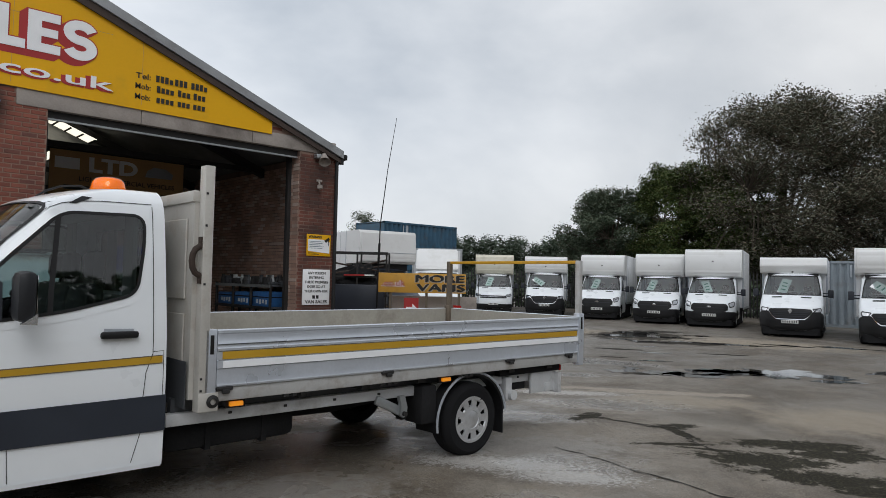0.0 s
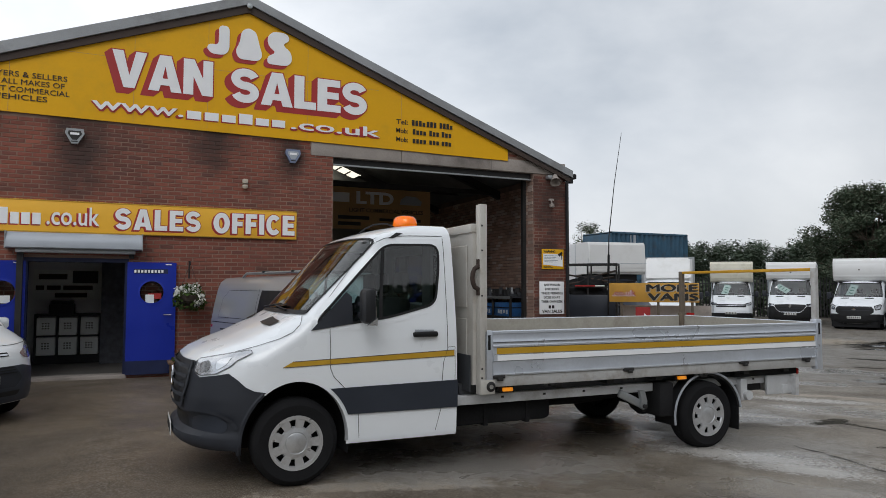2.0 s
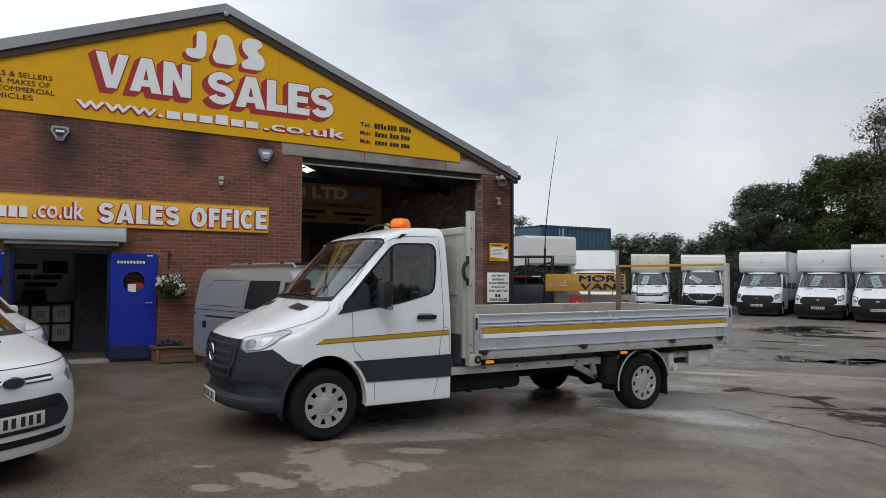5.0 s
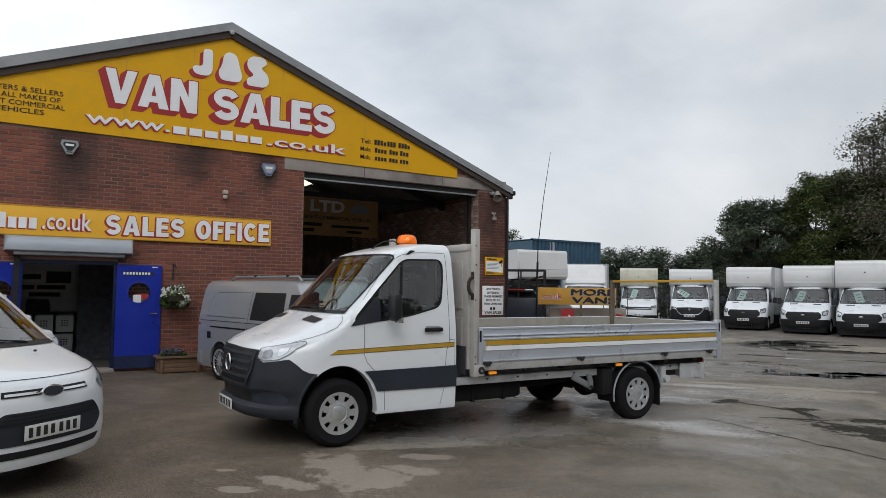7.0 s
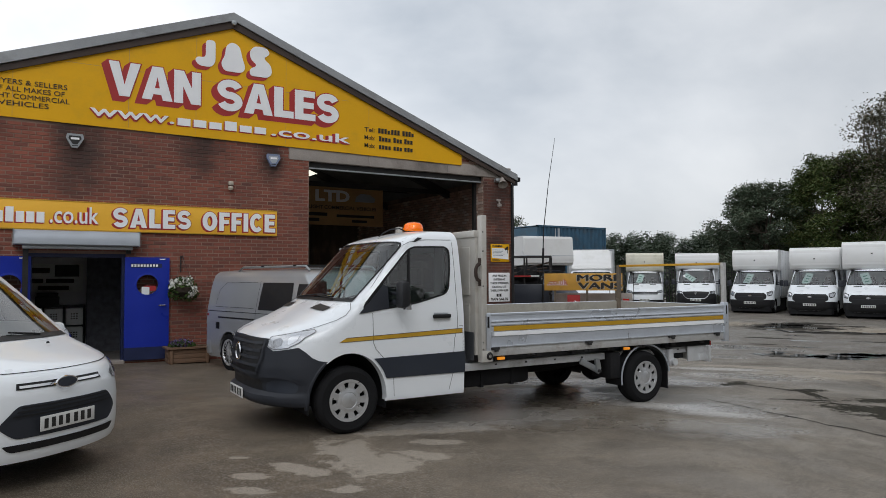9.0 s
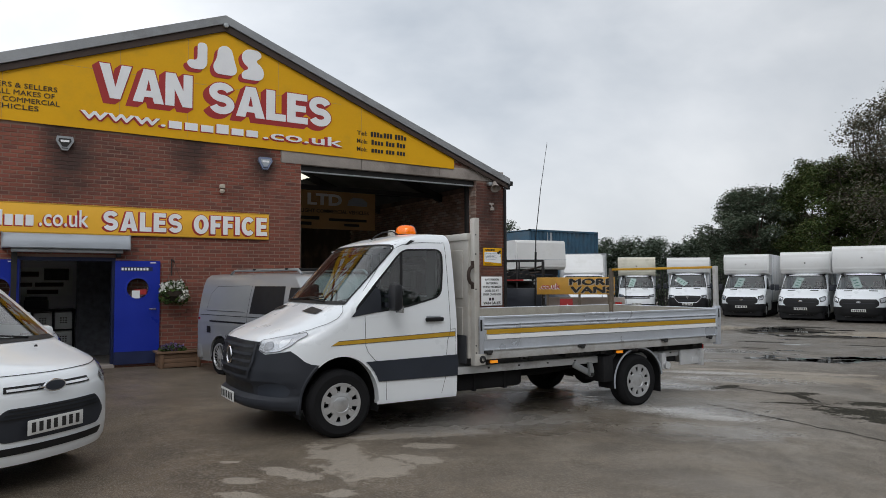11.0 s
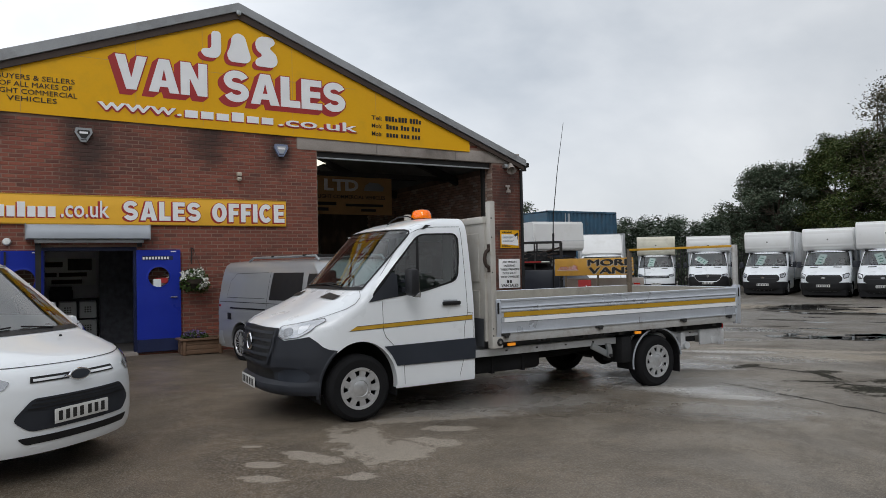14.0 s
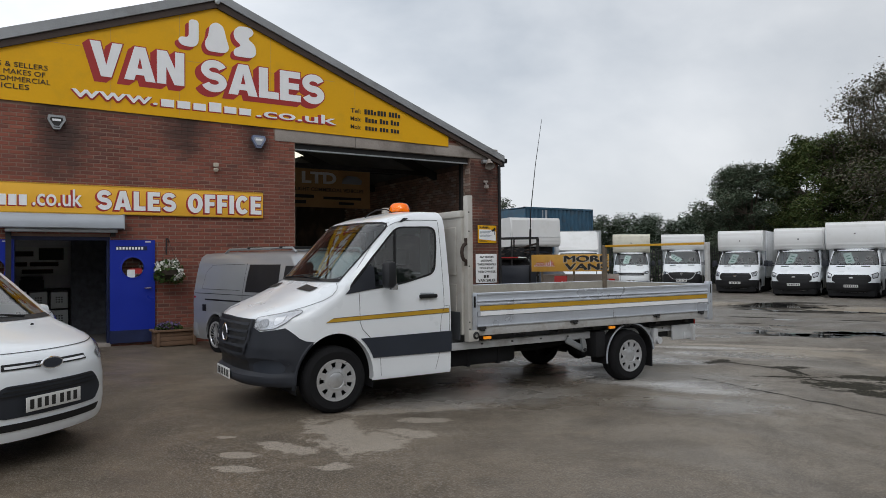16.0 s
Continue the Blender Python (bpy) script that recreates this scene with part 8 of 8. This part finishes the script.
        if blunt:
            part("pod_seam", boxes((0.226, 1.4, -hw - 0.004, hw + 0.004, 2.58, 2.595)), M_SHUT, pd)
    else:
        bm = prism(bmesh.new(), [(b0 + 0.02, 2.1), (b0 + 0.02, top - 0.02), (1.2, top - 0.03), (0.72, 2.55), (0.5, 2.2), (0.5, 2.1)], -0.86, 0.86)
        bmesh.ops.bevel(bm, geom=bm.edges[:], offset=0.05, segments=2, affect="EDGES", clamp_overlap=True)
        pieces("front_frame", boxes((b0 - 0.03, b0 - 0.007, -hw - 0.01, -hw + 0.07, 0.8, top + 0.01), (b0 - 0.03, b0 - 0.007, hw - 0.07, hw + 0.01, 0.8, top + 0.01), (b0 - 0.032, b0 - 0.005, -hw, hw, top - 0.06, top + 0.012)), M_GALV, bx)
        part("wind_deflector", bm, M_GRP, v, "white moulded roof deflector")
    part("chassis", boxes((1.2, b0 + length, -0.45, 0.45, 0.45, 0.72)), M_UNDER, v)
    # Black blocks added to keep light out and make the van's underside dark.
    part("under_shade_block", boxes((1.5, b0 + length - 0.6, -0.8, 0.8, 0.18, 0.6)), M_UNDER, v)
    part("front_shade_block", boxes((-0.84, -0.76, -0.84, 0.84, 0.1, 0.34), (-0.7, -0.6, -0.9, 0.9, 0.1, 0.4)), M_UNDER, v, "black block filling bumper bottom and the shade below it")
    for s in (-1, 1):
        part("side_shade_block", boxes((0.46, 3.15, min(s * 0.9, s * 0.97), max(s * 0.9, s * 0.97), 0.06, 0.69), bevel=0.02), M_UNDER, v, "black block added to darken below the box body")
    return v


def row(nx, ny, deg=18.0):
    """A place in the row, by the van's nose."""
    return park(nx, ny, deg, 0.97)


oval = box_van(row(27.6, 18.0, 24), "oval", "white box van with black oval grille and rounded pod", top=3.1, box_w=2.1)
copy_thing(oval, row(27.4, 14.94, 21))
big = box_van(row(27.46, 12.5, 19.5), "oval", "taller white box van with black oval grille", top=3.27, box_w=2.28, note=3)
box_van(row(25.1, 8.5, 16.5), "vee", "white box van with dark bumper and chrome grille line", top=2.8, box_w=2.16, note=1, tall=1.14)
vee2 = box_van(row(24.2, 5.12, 16), "vee", "white box van with dark bumper and tall pod", top=3.05, box_w=2.2, note=2, tall=1.1)
copy_thing(vee2, row(27.8, 21.26, 36))
box_van(row(27.1, 24.1, 41), "slim", "older white box van with weathered cream pod", top=3.15)
box_van(pose(18.9, 19.6, -0.2, 0, 0, 48), "slim", "white box van standing behind the sign", top=3.02, pod=False, note=0, group="", length=3.4)
box_van(park(14.6, 17.3, 78, -0.22), "slim", "box van with dark cab and blunt white pod beside the building", top=3.32, note=0, group="", box_w=2.08, blunt=True, paint=M_STRIP)

# ---- clutter beside the building ----
board = thing("roadside_board", "orange sales board with black lettering on legs", "sign", pose(12.05, 14.56, -0.2, 0, 0, -43))
part("panel", boxes((0, 2.42, -0.02, 0.02, 1.36, 1.9), bevel=0.006), M_SIGNBG, board)
for k in range(3):
    lettering(board, "MORE", 1.02 + 0.02 * k, 1.655 + 0.01 * k, 1.33, 0.19, M_SBLACK, y=-0.03 - 0.004 * k, depth=0.012, bold=0.0)
    lettering(board, "VANS", 1.05 + 0.02 * k, 1.405 + 0.01 * k, 1.31, 0.19, M_SBLACK, y=-0.03 - 0.004 * k, depth=0.012, bold=0.0)
for x, z in ((1.0, 1.64), (1.08, 1.64), (1.03, 1.39), (1.1, 1.39)):
    lettering(board, "MORE" if z > 1.5 else "VANS", x, z, 1.33, 0.215, M_CREAM, y=-0.022, depth=0.008, bold=0.0)
lettering(board, ".co.uk", 0.1, 1.54, 0.64, 0.17, M_RED, y=-0.034, shadow=M_LETTER, depth=0.008, bold=0.01, off=0.02)
for x in (0.3, 1.3, 2.2):
    part("leg", boxes((x, x + 0.07, 0.02, 0.09, 0, 1.85)), M_BROWN, board)
part("backing_panel", boxes((0.35, 2.75, 0.45, 0.53, 0, 1.26), bevel=0.01), M_CONC, board, "grey concrete panel behind the board")
part("arrow_panel", boxes((0.72, 1.12, -0.03, 0.0, 0.75, 1.22)), M_RED, board, "red panel with a white arrow")
part("arrow", prism(bmesh.new(), [(0.78, 0.97), (0.95, 0.97), (0.95, 1.06), (1.08, 0.94), (0.95, 0.82), (0.95, 0.91), (0.78, 0.91)], -0.036, -0.029), M_LETTER, board)
rack = thing("steel_rack", "dark steel rack stacked with scrap", "rack", pose(11.5, 16.3, -0.2, 0, 0, -43))
for x in (0.0, 0.85, 1.7):
    for y in (0.0, 1.0):
        part("upright", boxes((x, x + 0.05, y, y + 0.05, 0, 2.5)), M_STEEL, rack)
for z in (0.6, 1.2, 1.75, 2.45):
    pieces("shelf_bar", boxes((0, 1.75, 0, 0.05, z, z + 0.05), (0, 1.75, 1.0, 1.05, z, z + 0.05), (0, 0.05, 0, 1.05, z, z + 0.05), (1.7, 1.75, 0, 1.05, z, z + 0.05)), M_STEEL, rack)
rnd = random.Random(8)
for z in (0.0, 0.65, 1.25):
    for k in range(9):
        x, y = rnd.uniform(0.1, 1.5), rnd.uniform(0.15, 0.7)
        w, d, h = rnd.uniform(0.15, 0.4), rnd.uniform(0.15, 0.3), rnd.uniform(0.12, 0.42)
        sc = part("scrap_piece", boxes((x, min(1.7, x + w), y, y + d, z, z + h), bevel=0.02), rnd.choice((M_STEEL, M_UNDER, M_BLACK, M_UNDER)))
        sc.matrix_basis = pose(11.5, 16.3, -0.2, 0, 0, -43)
        tagged(sc, "dark piece of scrap lying on the steel rack", "scrap", "scrap on the rack")
# One dark lump added in place of the heaped scrap.
bm = bmesh.new()
bmesh.ops.create_icosphere(bm, subdivisions=4, radius=0.5)
for v_ in bm.verts:
    v_.co *= 1 + 0.5 * noise.noise(v_.co * 3) + 0.25 * noise.noise(v_.co * 9)
    v_.co = Vector((0.87 + v_.co.x * 1.5, 0.5 + v_.co.y * 0.8, 1.45 + max(-0.75, v_.co.z * 1.3)))
part("scrap_lump", bm, M_UNDER, rack, "dark lump standing in for heaped scrap", smooth=0)
part("navy_bin", boxes((0.06, 1.69, -0.03, 0.12, 0.66, 1.55), bevel=0.03), M_STRIP, rack, "dark navy bin on the rack")
part("red_white_panel", boxes((0.5, 1.35, -0.05, 0.5, 1.80, 1.84), bevel=0.01), M_PAPER, rack)
part("red_edge", boxes((0.5, 1.1, -0.06, -0.049, 1.80, 1.84)), M_RED, rack)
for ends, r_ in (([(0.1, 0.2, 1.85), (1.6, 0.5, 2.1)], 0.03), ([(0.0, 0.4, 2.2), (1.5, 0.3, 1.95)], 0.025), ([(0.2, 0.6, 1.9), (1.7, 0.7, 2.3)], 0.03)):
    part("loose_bar", rod(bmesh.new(), ends, r_), M_RUST, rack)
aerial = thing("whip_aerial", "thin dark whip aerial leaning over the rack", "aerial", pose(12.5, 15.16, -0.2))
part("whip", rod(bmesh.new(), [(0.0, 0.05, 0), (0.02, 0.03, 2.2), (0.03, 0.0, 3.3), (0.16, -0.12, 4.9), (0.3, -0.3, 6.4)], 0.028, 6, 0.007), M_BLACK, aerial)
part("coil", rod(bmesh.new(), [(0.02, 0.03, 2.2), (0.03, 0.02, 2.75)], 0.035, 8), M_BLACK, aerial)
tripod = thing("steel_props", "bare steel props leaning beside the board", "props", pose(13.8, 13.45, -0.2))
for a in ((0.0, 0.0), (0.35, -0.2), (0.6, -0.45)):
    part("prop", rod(bmesh.new(), [(a[0], a[1], 0), (a[0] + 0.12, a[1] + 0.1, 1.9)], 0.012, 6), M_STEEL, tripod)


def container(m, h, label, paint):
    c = thing("shipping_container", label, "container", m)
    L, D = 5.3, 2.4
    bm = bmesh.new()
    n = 17
    for y in (0.0, D):
        cols = []
        for k in range(n * 4 + 1):
            x = L * k / (n * 4)
            d = 0.1 if k % 4 in (1, 2) else 0.0
            cols.append([bm.verts.new((x, y + (d if y == 0 else -d), z)) for z in (0.12, h - 0.1)])
        for p, q in zip(cols, cols[1:]):
            bm.faces.new((p[0], q[0], q[1], p[1]))
    part("corrugated_side", bm, paint, c, smooth=0)
    pieces("end_panel", boxes((0.01, 0.04, 0.05, D - 0.05, 0.1, h - 0.1), (L - 0.04, L - 0.01, 0.05, D - 0.05, 0.1, h - 0.1)), paint, c)
    part("roof_panel", boxes((0, L, 0, D, h - 0.06, h - 0.02)), paint, c)
    pieces("frame_rail", boxes((0, L, -0.02, 0.08, h - 0.1, h), (0, L, D - 0.08, D + 0.02, h - 0.1, h), (0, L, -0.02, 0.08, 0, 0.13), (0, L, D - 0.08, D + 0.02, 0, 0.13), (0, 0.1, -0.02, 0.1, 0, h), (L - 0.1, L, -0.02, 0.1, 0, h), (0, 0.1, D - 0.1, D + 0.02, 0, h), (L - 0.1, L, D - 0.1, D + 0.02, 0, h)), paint, c)
    pieces("data_plate", boxes((1.3, 1.36, -0.03, -0.022, h - 0.7, h - 0.15), (1.5, 1.66, -0.03, -0.022, h - 0.7, h - 0.15)), M_SHUT, c)
    return c


container(pose(22.4, 27.6, -0.2), 2.3, "blue corrugated container carrying another container", M_CONT)
container(pose(22.4, 27.6, 2.1), 2.42, "blue corrugated shipping container stacked on another", M_CONT)
M_CONTG = surf("faded_grey_container_paint", (0.26, 0.3, 0.33), 0.6, var=0.2, scale=1.5, dirt=(0.18, 0.17, 0.16, 0.6), dscale=1.4)
container(pose(33.6, 10.4, -0.2, 0, 0, -90), 2.9, "faded grey container behind the box vans", M_CONTG)

# palisade fence behind the vans
me_p = None
for fx, fy, turn, count in ((36.6, 8.0, 0, 100), (36.6, 26.0, 47, 66)):
    fence = thing("palisade_fence", "dark steel palisade fence behind the vans", "fence", pose(fx, fy, -0.2, 0, 0, turn), group="yard fence")
    for k in range(count):
        if me_p is None:
            ob = part("pale", prism(bmesh.new(), [(-0.035, 0.05), (0.035, 0.05), (0.035, 2.35), (0, 2.45), (-0.035, 2.35)], -0.004, 0.004), M_STEEL, fence)
            me_p = ob.data
        else:
            ob = new("pale", me_p)
            ob.parent = fence
        ob.matrix_basis = Matrix.Translation((0, 0.18 * k, 0)) @ Matrix.Rotation(radians(90), 4, "Z")
    part("rail", boxes((0.01, 0.06, -0.1, 0.18 * count - 0.1, 0.5, 0.56)), M_STEEL, fence)
    part("rail", boxes((0.01, 0.06, -0.1, 0.18 * count - 0.1, 2.0, 2.06)), M_STEEL, fence)


# ---- trees ----
def tree(x, y, h, spread, seed, leafmat, label, n=9000, leaf=0.2, base=0.1, clumpn=170):
    rnd = random.Random(seed)
    t = thing("tree", label, "tree", pose(x, y, gz(x)), group="trees behind the vans")
    bm = bmesh.new()
    rod(bm, [(0, 0, 0), (0.1, 0.05, h * 0.2), (-0.1, 0.1, h * 0.45), (0.05, 0, h * 0.75)], h * 0.028, 8, h * 0.008)
    clumps = []
    forks = []
    for k in range(9):
        a, e = k * 2.4 + rnd.uniform(-0.4, 0.4), rnd.uniform(0.5, 0.9)
        z0 = h * (0.1 + 0.035 * k)
        tip = Vector((spread * 0.62 * math.cos(a) * (1.1 - e * 0.5), spread * 0.62 * math.sin(a) * (1.1 - e * 0.5), min(h * 0.9, z0 + h * e * 0.6)))
        mid_ = Vector((tip.x * 0.42, tip.y * 0.42, z0 + (tip.z - z0) * 0.6))
        rod(bm, [(0, 0, z0), mid_, tip], h * 0.012, 6, h * 0.003)
        forks += [mid_, tip, (mid_ + tip) / 2]
    for k in range(clumpn):
        a = rnd.uniform(0, 6.28)
        zz = h * (base + (0.97 - base) * rnd.random() ** 0.85)
        rr = spread * math.sqrt(max(0.05, 1 - ((zz / h - 0.45) / 0.58) ** 2)) * rnd.uniform(0.05, 0.95) ** 0.55
        p = Vector((rr * math.cos(a), rr * math.sin(a), zz))
        s = h * rnd.uniform(0.035, 0.09)
        clumps.append((*p, s * 1.25, s * 1.25, s * rnd.uniform(0.7, 1.0)))
        q = min(forks, key=lambda w: (w - p).length + (2.0 if w.z > p.z else 0))
        rod(bm, [q, (q + p) / 2 + Vector((rnd.gauss(0, 0.15), rnd.gauss(0, 0.15), -0.1)), p], h * 0.0055, 4, h * 0.0015)
    part("trunk", bm, M_BARK, t)
    leaves("crown", clumps, n, leaf, leafmat, t, seed, 0.55, lift=0.5)
    # larger leaves close the heart of each clump
    hearts = [(c[0] * 0.97, c[1] * 0.97, c[2] - 0.05, c[3] * 0.8, c[4] * 0.8, c[5] * 0.8) for c in clumps]
    leaves("inner_leaves", hearts, n // (7 if h > 12 else 4), leaf * 1.75, leafmat, t, seed + 90, 0.6, lift=0.9)
    # loose twigs at the outline
    twigs = [(c[0] * 1.04, c[1] * 1.04, c[2] + h * 0.015, c[3] * 1.1, c[4] * 1.1, c[5] * 1.15) for c in clumps]
    leaves("outer_leaves", twigs, n // 9, leaf * 0.8, leafmat, t, seed + 50, 0.5, lift=0.5)
    return t


tree(44.2, 15.9, 13.2, 7.1, 1, M_LEAFB, "tall browning broadleaf tree with dense crown", 100000, 0.074, 0.1, 430)
tree(49.0, 10.6, 13.4, 5.8, 2, M_LEAFB, "tall browning broadleaf tree with thinning top", 85000, 0.072, 0.1, 320)
tree(47.0, 4.5, 13.0, 5.2, 9, M_LEAF, "broad dark tree at the edge of the yard", 75000, 0.07, 0.1, 200)
tree(41.4, 21.2, 9.4, 3.6, 3, M_LEAF2, "mid-height green tree behind the vans", 60000, 0.07, 0.06)
tree(39.6, 24.9, 7.7, 3.7, 4, M_LEAF, "bushy dark tree behind the vans", 50000, 0.07, 0.05)
tree(42.6, 18.3, 9.0, 3.4, 5, M_LEAF2, "green tree with yellowing leaves behind the vans", 50000, 0.07, 0.06)
tree(41.5, 27.4, 6.2, 2.9, 6, M_LEAF, "low dark bush behind the fence", 32000, 0.065, 0.03)
tree(29.9, 39.8, 6.5, 1.2, 7, M_LEAF, "thin bare-topped tree behind the container", 2600, 0.06, 0.5, 60)


def woods():
    rnd = random.Random(4)
    spots = []
    for k in range(170):
        lat = -45 + 90 * k / 169
        d = rnd.uniform(86, 110)
        x, y = 0.4 + d * 0.683 + lat * 0.73, -0.5 + d * 0.73 - lat * 0.683
        h = rnd.uniform(6.9, 8.0)
        for q in range(6):
            spots.append((x + rnd.uniform(-2, 2), y + rnd.uniform(-2, 2), h * (0.15 + 0.14 * q), 2.2 - 0.2 * q, 2.2 - 0.2 * q, 1.1))
    w = leaves("far_woods", spots, 400000, 0.12, M_LEAF3, None, 77, 0.6, lift=0.8)
    core = [(a, b, c - 0.3, d * 0.85, e * 0.85, f * 0.8) for a, b, c, d, e, f in spots]
    w2 = leaves("far_undergrowth", core, 90000, 0.3, M_LEAF3, None, 76, 0.6, lift=0.9)
    tagged(w2, "dense green growth inside the distant tree line", "woods", kind="stuff")
    tagged(w, "distant green tree line beyond the yard", "woods", kind="stuff")
    back = [(-22 + 2.1 * k + rnd.uniform(-1, 1), -34 + rnd.uniform(-4, 4), z, 2.4, 2.4, 1.6) for k in range(48) for z in (1.5, 4.0, 6.5, 9.0, rnd.uniform(10.0, 12.5))]
    bk = leaves("tree_line", back, 60000, 0.42, M_LEAF, None, 79, 0.6)
    tagged(bk, "dark tree line across the road from the yard", "trees", kind="stuff")
    h = leaves("hedge", [(39.5 + 0.4 * math.sin(k), 2 + k * 1.1, 0.6, 0.9, 0.9, 1.5) for k in range(26)] + [(38.0 - 0.73 * k, 27.0 + 0.68 * k, 0.6, 0.9, 0.9, 1.5) for k in range(16)], 15000, 0.16, M_LEAF, None, 78, 0.6)
    tagged(h, "dark undergrowth behind the fence", "hedge", kind="stuff")


woods()

# ---- bricks, last ----
def bricks():
    """Stretcher courses over the front wall, the pier and the gable strip."""
    L, H, J = 0.225, 0.075, 0.013
    rects = [(-5.86, -2.1, -0.15, 2.1), (-0.5, 3.17, -0.15, 2.1), (-5.86, 3.17, 2.1, 4.2), (-5.86, 2.72, 4.2, 4.44), (7.85, 8.75, -0.2, 4.165)]
    rnd = random.Random(2)
    pieces = []
    for x0, x1, z0, z1 in rects:
        k = math.ceil(z0 / H - 1e-6)
        while (k + 1) * H <= z1 + 0.03:
            off = (k % 2) * L / 2
            i = math.floor((x0 - off) / L)
            while i * L + off < x1:
                a, b = max(x0, i * L + off), min(x1, (i + 1) * L + off)
                if b - a > 0.04:
                    pieces.append((a + J / 2, b - J / 2, k * H + J / 2, min(z1, (k + 1) * H) - J / 2))
                i += 1
            k += 1
    # strip between the sign and the verge
    k = 0
    for k in range(60, 94):
        z = k * H
        off = (k % 2) * L / 2
        for i in range(-26, 40):
            a, b = i * L + off, (i + 1) * L + off
            c = (a + b) / 2
            top = 7.0 - abs(c - 1.47) * 0.392 - 0.12
            if z + H < top and (z > 6.80 - abs(c - 1.47) * 0.366 - 0.25 or c > 7.0):
                pieces.append((a + J / 2, b - J / 2, z + J / 2, z + H - J / 2))
    singles = [p for p in pieces if 0.3 < p[0] < 2.2 and 0.9 < p[2] < 2.4 and abs(p[1] - p[0] - (L - J)) < 1e-6][:290]
    return pieces, singles


def brick_mesh(pieces, singles):
    me = bpy.data.meshes.new("brick_courses")
    verts, faces = [], []
    rnd = random.Random(2)
    chosen = set(singles)
    for a, b, c, d in pieces:
        if (a, b, c, d) in chosen:
            continue
        y, o = FY + rnd.uniform(-0.003, 0.003), len(verts)
        e = 0.004
        verts += [(a, FY + 0.02, c), (b, FY + 0.02, c), (b, FY + 0.02, d), (a, FY + 0.02, d), (a + e, y, c + e), (b - e, y, c + e), (b - e, y, d - e), (a + e, y, d - e)]
        faces += [(o + 4, o + 5, o + 6, o + 7), (o, o + 1, o + 5, o + 4), (o + 1, o + 2, o + 6, o + 5), (o + 2, o + 3, o + 7, o + 6), (o + 3, o, o + 4, o + 7)]
    me.from_pydata(verts, [], faces)
    me.materials.append(M_BRICK)
    ob = new("brick_courses", me)
    ob.parent = WALL
    tagged(ob, "weathered red brick courses", kind="stuff")
    w, h, e = 0.212, 0.062, 0.004
    m1 = bpy.data.meshes.new("brick")
    m1.from_pydata([(0, 0.02, 0), (w, 0.02, 0), (w, 0.02, h), (0, 0.02, h), (e, 0, e), (w - e, 0, e), (w - e, 0, h - e), (e, 0, h - e)], [], [(4, 5, 6, 7), (0, 1, 5, 4), (1, 2, 6, 5), (2, 3, 7, 6), (3, 0, 4, 7)])
    m1.materials.append(M_BRICK1)
    for a, b, c, d in singles:
        o = new("brick", m1)
        o.parent = WALL
        o.location = (a, FY + rnd.uniform(-0.003, 0.003), c)


brick_mesh(*bricks())


def inner_bricks():
    """Courses on the inside of the workshop's side wall and the pier's reveal."""
    verts, faces = [], []
    rnd = random.Random(12)
    spots = [(8.438, 12.36 + i * 0.225 + (k % 2) * 0.112, k) for k in range(54) for i in range(38)]
    spots += [(7.838, 11.915 + i * 0.218, k) for k in range(-2, 54) for i in range(2)]
    for x0, y, k in spots:
        z, x, o = k * 0.075 + 0.02, x0 + rnd.uniform(-0.003, 0.003), len(verts)
        verts += [(x, y, z), (x, y + 0.213, z), (x, y + 0.213, z + 0.064), (x, y, z + 0.064), (x + 0.02, y, z), (x + 0.02, y + 0.213, z), (x + 0.02, y + 0.213, z + 0.064), (x + 0.02, y, z + 0.064)]
        faces += [(o, o + 1, o + 2, o + 3), (o, o + 4, o + 5, o + 1), (o + 1, o + 5, o + 6, o + 2), (o + 2, o + 6, o + 7, o + 3), (o + 3, o + 7, o + 4, o)]
    me = bpy.data.meshes.new("inner_brick_courses")
    me.from_pydata(verts, [], faces)
    me.materials.append(M_INBRICK)
    ob = new("inner_brick_courses", me)
    tagged(ob, "brown brick courses on the inner workshop wall", "brickwork", kind="stuff")


inner_bricks()
